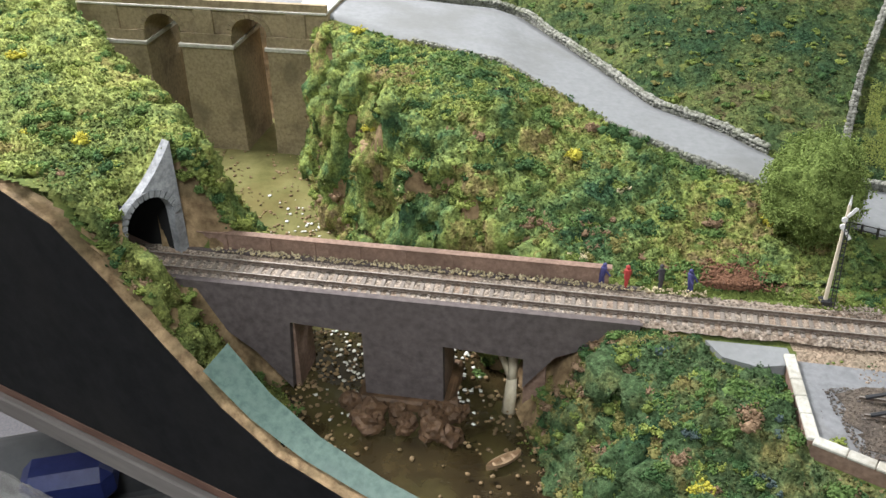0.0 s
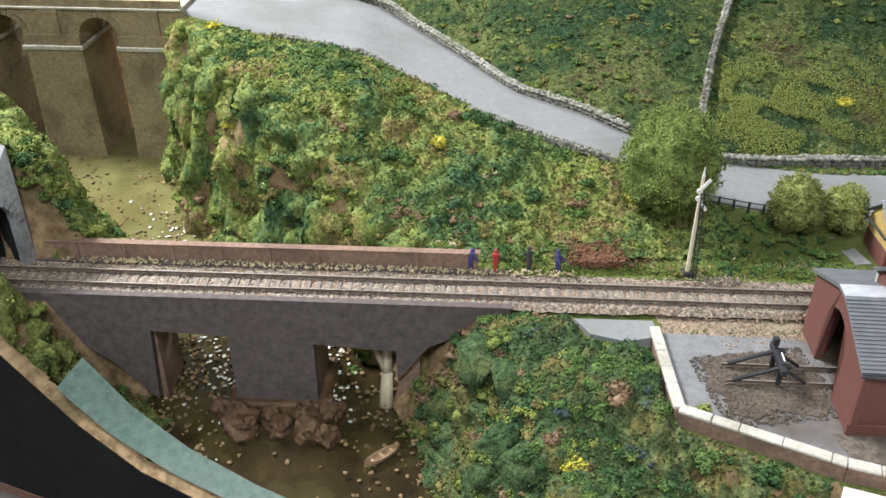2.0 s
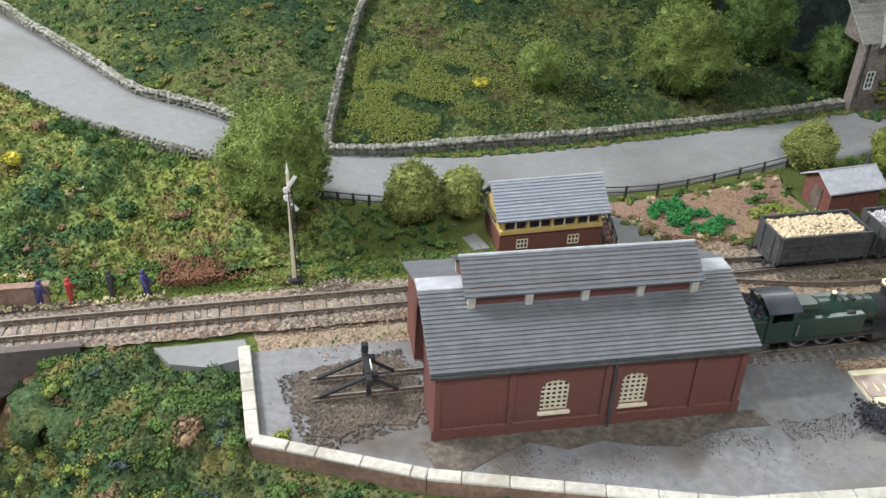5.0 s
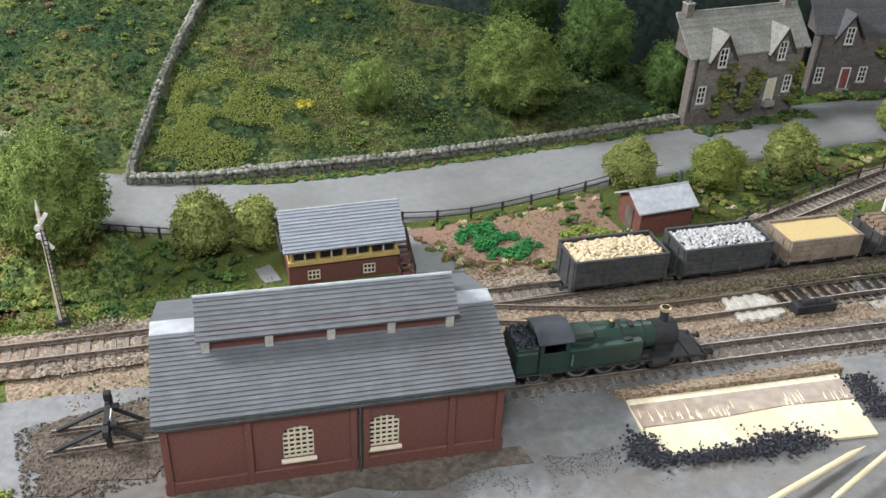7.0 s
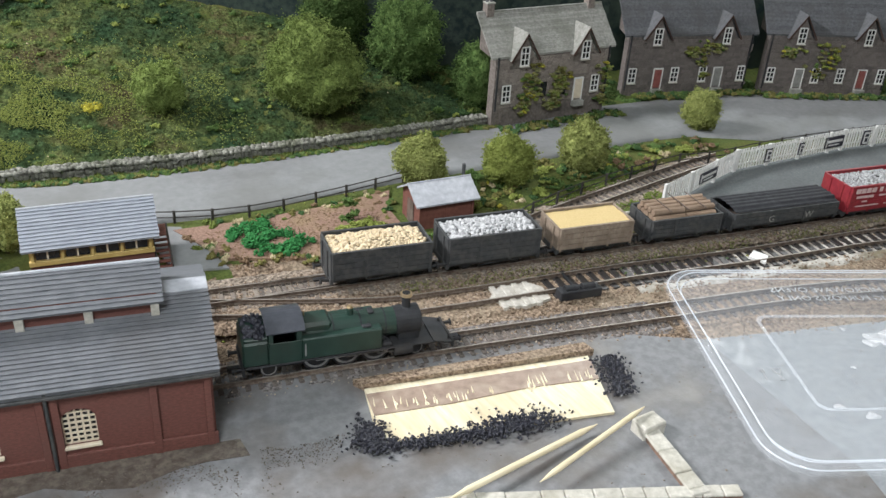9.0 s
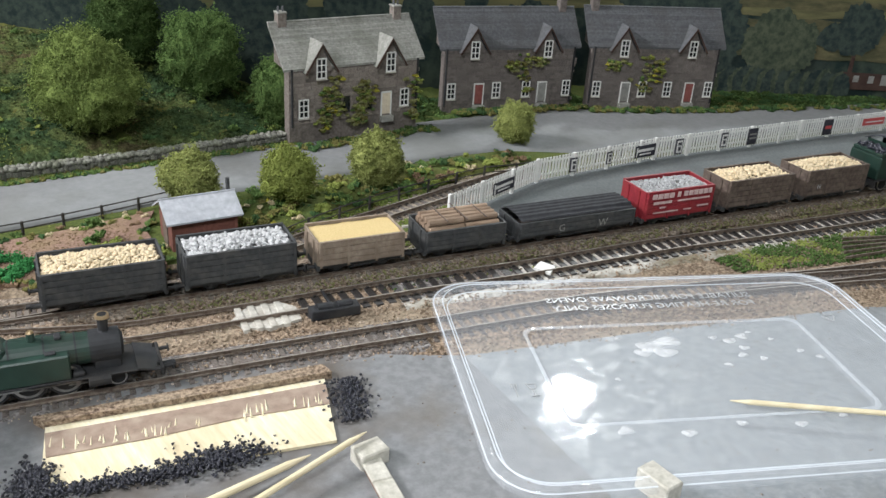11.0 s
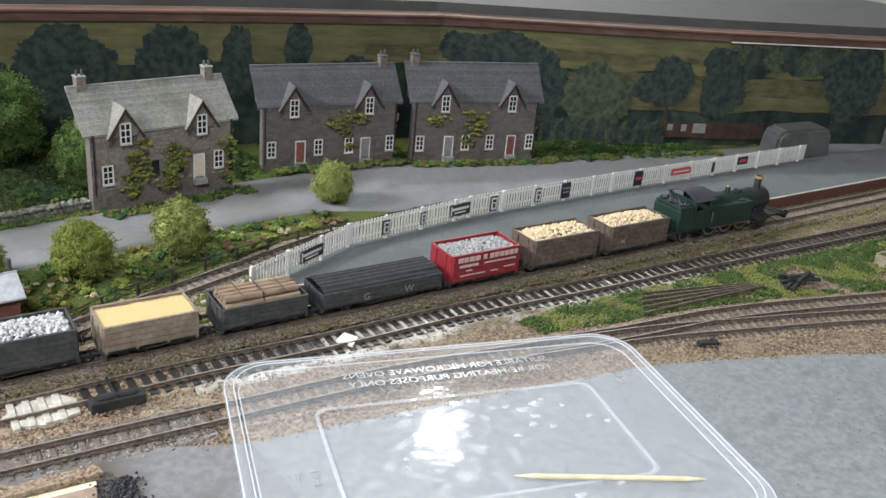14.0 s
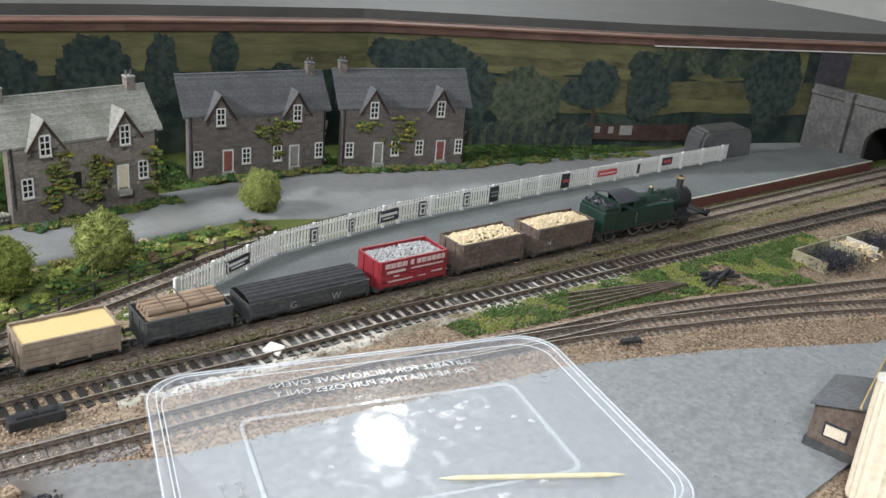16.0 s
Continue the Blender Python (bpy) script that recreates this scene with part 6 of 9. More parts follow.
wagon(0.7555, 0.8305, 0.034, M_WAGON_DARK, "dark grey open wagon heaped with grey stone", heap(M_LOAD_GREY, 0.0024))
wagon(0.667, 0.742, 0.034, M_WAGON_DARK, "dark brown open wagon heaped with cream stone", heap(M_LOAD_CREAM, 0.0024))


def engine(x, y, turn, k, label, nose=0.0):
    """Side-tank engine; k is its length over buffer beams in metres over 0.15."""
    root = thing("tank_engine", x, y, RAIL_TOP, turn, label, "locomotive", "tank engines")

    def bx(name, x0, x1, y0, y1, z0, z1, mat, bev=0.0004, lab="", par=None, taper=0.0):
        return part(name, B(x0 * k, x1 * k, y0 * k, y1 * k, z0 * k, z1 * k, bev, taper=taper), mat, par or root, lab)

    def cy(name, p, q, r, mat, r2=None, seg=24, lab="", par=None):
        return part(name, R([c * k for c in p], [c * k for c in q], r * k, None if r2 is None else r2 * k, seg), mat, par or root, lab, smooth=False)

    bx("footplate", -0.075, 0.062, -0.0165, 0.0165, 0.0125, 0.014, M_LOCO_BLACK)
    part("front_footplate", P([(-0.0165 * k, 0.0), (0.0165 * k, 0.0), (0.0165 * k, 0.0013 * k), (-0.0165 * k, 0.0013 * k)], "x", 0, 0.016 * k), M_LOCO_BLACK, root).matrix_basis = pose(0.0605 * k, 0, 0.0135 * k, 0, 14, 0)
    for s, xb in ((1, 0.076), (-1, -0.0765)):
        bx("buffer_beam", xb - 0.001, xb + 0.001, -0.0165, 0.0165, 0.0068, 0.0122 if s > 0 else 0.0135, M_LOCO_BLACK)
        buffers(root, (xb + 0.001 * s) * k, 0.0098 * k, 0.011 * k, s, k)
    # tanks, bunker and cab
    for s in (-1, 1):
        bx("side_tank", -0.036, 0.022, s * 0.0108 - 0.0052, s * 0.0108 + 0.0052, 0.014, 0.0315, M_LOCO, 0.0009)
        bx("tank_filler", 0.008, 0.0145, s * 0.0108 - 0.002, s * 0.0108 + 0.002, 0.0315, 0.0328, M_LOCO_BLACK)
        bx("cab_side", -0.0585, -0.036, s * 0.0158 - 0.0005, s * 0.0158 + 0.0005, 0.014, 0.0315, M_LOCO, 0.0002)
        bx("cab_pillar", -0.0585, -0.0555, s * 0.0156 - 0.0005, s * 0.0156 + 0.0005, 0.0315, 0.0405, M_LOCO, 0.0002)
        bx("cab_pillar", -0.0395, -0.036, s * 0.0156 - 0.0005, s * 0.0156 + 0.0005, 0.0315, 0.0405, M_LOCO, 0.0002)
        bx("lining", -0.0745, 0.0215, s * 0.0164 - 0.0001, s * 0.0164 + 0.0001, 0.0141, 0.0144, M_WAGON_DARK, 0)
        bx("handrail", -0.034, -0.033, s * 0.0166 - 0.0003, s * 0.0166 + 0.0003, 0.018, 0.028, M_STEEL, 0)
    bx("cab_front", -0.0365, -0.0355, -0.0155, 0.0155, 0.014, 0.042, M_LOCO)
    bx("cab_back", -0.0585, -0.0575, -0.0155, 0.0155, 0.014, 0.0405, M_LOCO)
    bx("bunker", -0.0765, -0.0585, -0.016, 0.016, 0.014, 0.0335, M_LOCO, 0.0012)
    bx("bunker_top", -0.0755, -0.0585, -0.0152, 0.0152, 0.0335, 0.0365, M_LOCO, 0.0008)
    c = [(rnd.uniform(-0.074, -0.061) * k, rnd.uniform(-0.013, 0.013) * k, (0.0365 + rnd.uniform(-0.001, 0.0022)) * k) for _ in range(110)]
    lumps("coal", c, nrng.uniform(0.0009, 0.0021, len(c)), M_COAL, root, fine=True)["label"] = "heap of black coal"
    n = 12
    arc = [(-0.0172 * k + 0.0344 * k * i / n, (0.0405 + 0.0062 * math.sin(math.pi * i / n)) * k) for i in range(n + 1)]
    part("cab_roof", P(arc + [(a, b - 0.0009 * k) for a, b in arc[::-1]], "x", -0.0605 * k, -0.0335 * k), M_CAB_ROOF, root, "dark grey curved cab roof")
    # boiler with taper, smokebox, chimney, dome
    cy("boiler", (-0.036, 0, 0.0265), (0.0345, 0, 0.0262), 0.0118, M_LOCO, 0.0102)
    bx("firebox", -0.0355, -0.013, -0.0095, 0.0095, 0.028, 0.0388, M_LOCO, 0.002)
    cy("smokebox", (0.0345, 0, 0.0262), (0.0525, 0, 0.0262), 0.0109, M_LOCO_BLACK)
    cy("smokebox_door", (0.0525, 0, 0.0262), (0.0545, 0, 0.0262), 0.0092, M_LOCO_BLACK, 0.0065)
    cy("door_dart", (0.0545, 0, 0.0262), (0.056, 0, 0.0262), 0.001, M_STEEL, seg=8)
    bx("saddle", 0.036, 0.052, -0.0085, 0.0085, 0.013, 0.02, M_LOCO_BLACK)
    for xb in (-0.012, 0.008, 0.026, 0.0345):
        rr = 0.0118 - (xb + 0.036) / 0.0705 * 0.0016
        cy("boiler_band", (xb - 0.0005, 0, 0.0264), (xb + 0.0005, 0, 0.0264), rr + 0.00025, M_LOCO_BLACK)
    ch = new("chimney")
    ch.parent = root
    cy("flue", (0.0435, 0, 0.036), (0.0435, 0, 0.0465), 0.0031, M_LOCO_BLACK, 0.0034, par=ch)
    cy("flare", (0.0435, 0, 0.0352), (0.0435, 0, 0.0375), 0.0048, M_LOCO_BLACK, 0.0031, par=ch)
    cy("cap", (0.0435, 0, 0.0465), (0.0435, 0, 0.0485), 0.0046, M_COPPER, 0.0042, lab="bright copper chimney cap", par=ch)
    cy("cap_hole", (0.0435, 0, 0.0484), (0.0435, 0, 0.0487), 0.0029, M_DARK, par=ch)
    sv = new("safety_valve")
    sv.parent = root
    cy("casing", (0.0015, 0, 0.0365), (0.0015, 0, 0.0425), 0.0028, M_LOCO, 0.0021, par=sv)
    cy("bonnet", (0.0015, 0, 0.0425), (0.0015, 0, 0.0437), 0.0024, M_COPPER, 0.0016, par=sv)
    cy("whistle", (-0.031, 0.003, 0.0388), (-0.031, 0.003, 0.0425), 0.0006, M_COPPER, seg=8)
    bx("clack_valve", 0.0145, 0.0185, -0.0035, 0.0035, 0.0365, 0.0382, M_LOCO_BLACK)
    # running gear
    for i, x in enumerate((-0.0245, -0.003, 0.0185)):
        wheelset_at(root, x * k, 0.0112 * k, 0.0095 * k)
    for x in (-0.0585, 0.049):
        wheelset_at(root, x * k, 0.0066 * k, 0.0095 * k)
    bx("frames", -0.068, 0.06, -0.0075, 0.0075, 0.005, 0.013, M_LOCO_BLACK)
    for s in (-1, 1):
        cy("cylinder", (0.031, s * 0.0135, 0.0098), (0.0445, s * 0.0135, 0.0098), 0.0046, M_LOCO_BLACK, seg=16)
        bx("coupling_rod", -0.0255, 0.0195, s * 0.0108 - 0.0005, s * 0.0108 + 0.0005, 0.0083, 0.0101, M_STEEL, 0)
        part("connecting_rod", R((-0.003 * k, s * 0.0122 * k, 0.0092 * k), (0.0245 * k, s * 0.0122 * k, 0.0102 * k), 0.0008 * k, seg=6), M_STEEL, root)
        bx("slide_bar", 0.0195, 0.0315, s * 0.0128 - 0.0007, s * 0.0128 + 0.0007, 0.0118, 0.0126, M_STEEL, 0)
        bx("slide_bar", 0.0195, 0.0315, s * 0.0128 - 0.0007, s * 0.0128 + 0.0007, 0.0082, 0.009, M_STEEL, 0)
        bx("crosshead", 0.0235, 0.0268, s * 0.0128 - 0.001, s * 0.0128 + 0.001, 0.0084, 0.0122, M_STEEL)
        bx("cab_step", -0.05, -0.0445, s * 0.0155 - 0.001, s * 0.0155 + 0.001, 0.0045, 0.0055, M_LOCO_BLACK)
        bx("splasher", 0.0225, 0.03, s * 0.012 - 0.003, s * 0.012 + 0.003, 0.014, 0.0175, M_LOCO_BLACK, 0.001)
        bx("lamp_iron", 0.073, 0.0745, s * 0.012 - 0.0006, s * 0.012 + 0.0006, 0.0105, 0.0145, M_LOCO_BLACK)
    return root


def wheelset_at(parent, x, r, half):
    wheelset(parent, x, r, half, True)


engine(*on_line(1.4865, 0.0), -11.25, 0.171 / 0.15, "dark green side-tank engine at the head of the goods train")
engine(0.6265, 0.3505, -12.3, 0.132 / 0.15, "dark green side-tank engine standing outside the shed")

# ---- drystone walls ----


def along(pts, step):
    return resample(pts, step)


STONE_BM = bmesh.new()
bmesh.ops.create_cube(STONE_BM, size=1.0)
for v in STONE_BM.verts:
    v.co = Vector((v.co.x * rnd.uniform(0.8, 1.1), v.co.y * rnd.uniform(0.8, 1.1), v.co.z * rnd.uniform(0.75, 1.1)))
bmesh.ops.bevel(STONE_BM, geom=list(STONE_BM.edges), offset=0.16, segments=1, affect="EDGES")
STONE_ME = mesh_of("stone", STONE_BM, M_DRYSTONE)


def drystone(pts, height, base, label, courses=3, size=0.0034, thick=0.006, most=300):
    root = thing("drystone_wall", 0, 0, 0, 0, label, "stone wall", "drystone walls")
    count, rest = 0, []
    path = along(pts, size * 0.92)
    for k in range(courses):
        for i, p in enumerate(path[:-1]):
            d = path[i + 1] - p
            nrm = Vector((-d.y, d.x, 0)).normalized()
            for s in (-1, 1):
                q = p + nrm * s * thick * 0.28 + d * rnd.uniform(-0.3, 0.3)
                z = base(q.x, q.y) + height * (k + 0.4) / courses + rnd.uniform(-0.0005, 0.0005)
                last = k == courses - 1
                sc = (size * rnd.uniform(0.75, 1.25), thick * rnd.uniform(0.5, 0.7), height / courses * rnd.uniform(0.85, 1.25) * (1.25 if last else 1))
                if count < most and (last or s < 0) and rnd.random() < 0.8:
                    piece("stone", STONE_ME, root, pose(q.x, q.y, z, rnd.uniform(-12, 12), rnd.uniform(-12, 12), math.degrees(math.atan2(d.y, d.x)) + rnd.uniform(-25, 25)) @ Matrix.Diagonal((*sc, 1)))
                    count += 1
                else:
                    rest.append((q.x, q.y, z, max(sc) * 0.52))
    if rest:
        r = np.array(rest)
        tagged(lumps("stones", r[:, :3], r[:, 3], M_DRYSTONE, root, flat=0.75, rough=0.25, fine=True), kind="stuff")
    return root


def ground_z(x, y):
    return float(land(x, y))


drystone([(x, float(road_far(x)) + 0.003) for x in (-0.08, 0.05, 0.117, 0.15, 0.175, 0.21, 0.24, 0.27, 0.3, 0.335)], 0.012, ground_z, "grey drystone wall along the winding lane")
drystone([(0.387, 0.712), (0.395, 0.74), (0.416, 0.785), (0.447, 0.85), (0.485, 0.92), (0.55, 1.03)], 0.013, ground_z, "pale drystone wall climbing the grassy field")
drystone([(0.385, 0.712), (0.43, 0.704), (0.5, 0.695), (0.61, 0.682), (0.70, 0.674), (0.78, 0.668), (0.87, 0.664), (0.945, 0.662)], 0.0135, ground_z, "mossy drystone wall beside the lane")
drystone([(x, float(road_near(x)) - 0.0005) for x in (-0.02, 0.05, 0.08, 0.117, 0.15, 0.175, 0.21, 0.24, 0.27, 0.3)], 0.0065, lambda a, b: float(road_z(a)) + 0.004, "low tumbled drystone edging on the lane verge", courses=2, size=0.004)
kerb = []
for p in along([(x, float(road_near(x)) - 0.001) for x in (-0.02, 0.05, 0.117, 0.175, 0.24, 0.3, 0.34)], 0.0026):
    for _ in range(2):
        kerb.append((p.x + rnd.gauss(0, 0.0014), p.y + 0.003 + rnd.gauss(0, 0.0018), float(road_z(p.x)) + 0.004 + rnd.uniform(0, 0.002)))
tagged(lumps("verge_stones", kerb, nrng.uniform(0.0014, 0.003, len(kerb)), M_DRYSTONE, flat=0.8, rough=0.3, fine=True), "low broken stones edging the lane", "stones", kind="stuff")

# ---- post and rail fences ----


def rail_fence(pts, label, height=0.0115, gap=0.03, z=0.0, rails=(0.45, 0.9)):
    root = thing("rail_fence", 0, 0, 0, 0, label, "fence", "rail fences")
    posts = along(pts, gap)
    me = mesh_of("post", B(-0.0009, 0.0009, -0.0009, 0.0009, -0.004, height, 0.0002), M_FENCE)
    prev = None
    for p in posts:
        h = max(z, ground_z(p.x, p.y))
        piece("post", me, root, pose(p.x, p.y, h, rnd.uniform(-3, 3), rnd.uniform(-3, 3), rnd.uniform(0, 30)))
        if prev:
            for f in rails:
                part("rail", R((prev[0], prev[1], prev[2] + height * f), (p.x, p.y, h + height * f), 0.00055, seg=5), M_FENCE, root)
        prev = (p.x, p.y, h)
    return root


rail_fence([(0.346, 0.634), (0.372, 0.623), (0.4, 0.612), (0.432, 0.603)], "dark post and rail fence beside the lane", gap=0.0125)
rail_fence([(0.555, 0.59), (0.5895, 0.578), (0.6445, 0.566), (0.7132, 0.567), (0.7816, 0.573), (0.8, 0.575)], "dark post and rail fence behind the vegetable garden")
rail_fence([(0.83, 0.459), (0.8625, 0.4698), (0.93, 0.485), (1.0, 0.4935), (1.06, 0.497), (1.1048, 0.488), (1.2242, 0.4815), (1.34, 0.466), (1.48, 0.441), (1.62, 0.405), (1.76, 0.366)], "dark wooden fence behind the bay line and platform", gap=0.034, height=0.0125)

# ---- white platform paling with enamel signs ----
pale = thing("picket_fence", 0, 0, z_pf, 0, "white picket fence along the platform with enamel signs", "fence")
PH = 0.0225
me_pale = mesh_of("paling", B(-0.0012, 0.0012, -0.0004, 0.0004, 0.0015, PH, 0.0003), M_WHITE)
me_post = mesh_of("post", B(-0.0015, 0.0015, -0.0014, 0.0012, -0.001, PH + 0.0004, 0.0003), M_WHITE)
FENCE = PF_BACK[:5]
fence_line = []
for a, b in zip(FENCE, FENCE[1:]):
    d = Vector((b[0] - a[0], b[1] - a[1], 0))
    ang = math.degrees(math.atan2(d.y, d.x))
    n = int(d.length / 0.0036)
    off = Vector((d.y, -d.x, 0)).normalized() * 0.004
    for i in range(n + 1):
        q = Vector((a[0], a[1], 0)) + d * (i / n) + off
        piece("paling", me_pale, pale, pose(q.x, q.y, 0, 0, rnd.uniform(-1, 1), ang))
    for i in range(int(d.length / 0.043) + 1):
        q = Vector((a[0], a[1], 0)) + d * min(1, i * 0.043 / d.length) + off
        piece("post", me_post, pale, pose(q.x, q.y, 0, 0, 0, ang))
    for zz in (0.0065, 0.0185):
        ob = part("rail", B(0, d.length, 0.0004, 0.0012, zz - 0.0008, zz + 0.0008), M_WHITE, pale)
        ob.matrix_basis = pose(a[0] + off.x, a[1] + off.y, 0, 0, 0, ang)
    fence_line.append((a, d, ang, off))


def enamel(seg, dist, w, z0, z1, plate, mark, shapes):
    a, d, ang, off = fence_line[seg]
    q = Vector((a[0], a[1], 0)) + d.normalized() * dist + off
    sg = new("enamel_sign")
    sg.parent = pale
    sg.matrix_basis = pose(q.x, q.y, 0, 0, 0, ang)
    part("plate", B(-w / 2, w / 2, -0.0018, -0.0007, z0, z1, 0.0003), plate, sg)
    for k, (x0, x1, za, zb) in enumerate(shapes):
        framed = shapes is TALL and k > 0
        part("mark", B(x0 * w, x1 * w, -0.0026 if framed else -0.0022, -0.0022 if framed else -0.0018, z0 + za * (z1 - z0), z0 + zb * (z1 - z0)), plate if framed else mark, sg)


LONG = [(-0.4, 0.4, 0.5, 0.72), (-0.3, 0.26, 0.22, 0.34), (-0.46, -0.42, 0.1, 0.9)]
TALL = [(-0.36, 0.36, 0.1, 0.9), (-0.22, 0.22, 0.6, 0.78), (-0.16, 0.16, 0.24, 0.5)]
enamel(0, 0.072, 0.03, 0.006, 0.0165, M_SIGN_BLACK, M_WHITE, LONG)
enamel(1, 0.042, 0.0085, 0.004, 0.018, M_SIGN_BLACK, M_WHITE, TALL)
enamel(1, 0.087, 0.0065, 0.005, 0.0175, M_SIGN_BLACK, M_WHITE, TALL)
enamel(1, 0.135, 0.027, 0.0055, 0.0175, M_SIGN_BLACK, M_WHITE, LONG)
enamel(2, 0.03, 0.0095, 0.003, 0.019, M_SIGN_BLACK, M_WHITE, TALL)
enamel(2, 0.09, 0.0095, 0.004, 0.0195, M_SIGN_BLACK, M_WHITE, TALL)
enamel(2, 0.13, 0.013, 0.003, 0.0205, M_SIGN_BLACK, M_DOOR_GREY, [(-0.35, 0.35, 0.6, 0.7), (-0.35, 0.35, 0.35, 0.45)])
enamel(3, 0.04, 0.013, 0.003, 0.0205, M_SIGN_BLACK, M_SIGN_RED, [(-0.35, 0.35, 0.4, 0.6)])
enamel(3, 0.112, 0.034, 0.0085, 0.0165, M_SIGN_RED, M_WHITE, [(-0.4, 0.4, 0.42, 0.58)])
enamel(3, 0.168, 0.012, 0.002, 0.0215, M_WHITE, M_SIGN_BLACK, [(-0.1, 0.3, 0.15, 0.8)])
enamel(3, 0.225, 0.02, 0.009, 0.019, M_SIGN_BLACK, M_SIGN_RED, [(-0.35, 0.35, 0.3, 0.7)])

# ---- yard boundary wall with pale coping ----
yw = thing("yard_wall", 0, 0, 0, 0, "brown stone yard retaining wall with pale coping stones", "wall")
YW = [(0.2595, 0.476), (0.2465, 0.39), (0.33, 0.3295), (0.48, 0.25), (0.632, 0.206)]
for a, b in zip(YW, YW[1:]):
    d = Vector((b[0] - a[0], b[1] - a[1], 0))
    ang = math.degrees(math.atan2(d.y, d.x))
    ob = part("wall_face", B(0, d.length, -0.003, 0.003, -0.07, 0.0015), M_BROWN_BRICK, yw)
    ob.matrix_basis = pose(a[0], a[1], 0, 0, 0, ang)
    x = 0.0
    while x < d.length:
        w = min(rnd.uniform(0.016, 0.03), d.length - x)
        ob = part("coping_stone", B(x + 0.0002, x + w - 0.0002, -0.004, 0.004, 0.0012, 0.0038 + rnd.uniform(-0.0002, 0.0003), 0.0006), M_COPING, yw)
        ob.matrix_basis = pose(a[0], a[1], 0, 0, 0, ang)
        x += w
# lower wall by the loading bank
lb = thing("bank_wall", 0, 0, 0, 0, "low stone bank wall with a capped end pillar", "wall")
for (a, b, w, h) in (((0.632, 0.206), (0.765, 0.143), 0.0042, 0.003), ((0.7535, 0.204), (0.742, 0.15), 0.0055, 0.004)):
    d = Vector((b[0] - a[0], b[1] - a[1], 0))
    m = pose(a[0], a[1], 0, 0, 0, math.degrees(math.atan2(d.y, d.x)))
    ob = part("wall_face", B(0, d.length, -w * 0.8, w * 0.8, -0.03, h - 0.002), M_BROWN_BRICK, lb)
    ob.matrix_basis = m
    x = 0.0
    while x < d.length:
        k = min(rnd.uniform(0.012, 0.02), d.length - x)
        ob = part("coping_stone", B(x + 0.0002, x + k - 0.0002, -w, w, h - 0.002, h + rnd.uniform(-0.0002, 0.0002), 0.0006), M_COPING, lb)
        ob.matrix_basis = m
        x += k
part("pillar", B(0.747, 0.764, 0.201, 0.2135, -0.005, 0.0075, 0.0008), M_COPING, lb)
part("pillar", B(0.861, 0.873, 0.097, 0.118, -0.005, 0.011, 0.0008), M_COPING, lb)

# ---- buffer stop and the oily earth round it ----
bs = thing("buffer_stop", 0.323, 0.414, RAIL_TOP, -12, "black timber buffer stop with a white plate on its beam", "buffer stop")
for s in (-1, 1):
    part("raking_strut", R((-0.03, s * 0.0088, 0.0), (0.0, s * 0.0088, 0.0125), 0.0015, seg=6), M_LOCO_BLACK, bs)
    part("upright", B(-0.0015, 0.0015, s * 0.0088 - 0.0015, s * 0.0088 + 0.0015, -0.002, 0.0165, 0.0002), M_LOCO_BLACK, bs)
    part("brace", R((0.018, s * 0.0088, 0.0), (0.0, s * 0.0088, 0.0125), 0.0013, seg=6), M_LOCO_BLACK, bs)
    part("stop_pad", R((0.001, s * 0.008, 0.013), (0.006, s * 0.008, 0.013), 0.0022, seg=10), M_LOCO_BLACK, bs)
part("beam", B(-0.0018, 0.002, -0.0165, 0.0165, 0.0105, 0.0155, 0.0004), M_LOCO_BLACK, bs, "black cross beam")
part("beam_plate", B(0.002, 0.0028, -0.006, 0.003, 0.0085, 0.0165, 0.0003), M_WHITE, bs, "worn white plate")
part("lamp", B(-0.002, 0.0022, 0.009, 0.0135, 0.0165, 0.022, 0.0005), M_LOCO_BLACK, bs)
oily = [(0.279, 0.437), (0.3, 0.443), (0.33, 0.441), (0.352, 0.436), (0.356, 0.39), (0.338, 0.372), (0.31, 0.383), (0.296, 0.377), (0.279, 0.384), (0.283, 0.4), (0.274, 0.412), (0.281, 0.423)]
sheet("oily_earth", oily, -0.0004, 0.006, M_EARTH, "dark oily earth round the buffer stop", "earth")
shed_side = [(0.335 + 0.0205 * k, 0.358 - 0.228 * 0.0205 * k) for k in range(11)]
dirt = shed_side + [(x + rnd.uniform(-0.004, 0.004), y - 0.012 - 0.012 * rnd.random() - 0.006 * math.sin(k * 1.3)) for k, (x, y) in reversed(list(enumerate(shed_side)))]
sheet("trodden_dirt", dirt, -0.0008, 0.006, surface("trodden_dirt", (0.075, 0.06, 0.048), (0.17, 0.145, 0.12), 240, 0.75, 0.7, stain=(0.05, 0.04, 0.034), stain_scale=40, sharp=0.14), "trodden brown dirt along the engine shed wall", "earth")
crumbs = [(rnd.uniform(0.272, 0.356), rnd.uniform(0.37, 0.443), -0.0004) for _ in range(2600)]
tagged(lumps("earth_crumbs", crumbs, nrng.uniform(0.0004, 0.0012, len(crumbs)), M_EARTH, flat=0.6), "dark brown crumbs of oily earth by the buffer stop", "earth", kind="stuff")
gr = [(rnd.uniform(0.34, 0.62), 0, 0) for _ in range(4200)] + [(0.32 + rnd.gauss(0, 0.019), -1, 0) for _ in range(5200)]
gr = [(x, (0.345 - 0.228 * (x - 0.344) - abs(rnd.gauss(0.0, 0.016))) if f == 0 else 0.408 + rnd.gauss(0, 0.011), -0.0009) for x, f, _ in gr]
gr = [g for g in gr if noise.noise((g[0] * 55, g[1] * 55, 2)) > -0.05]
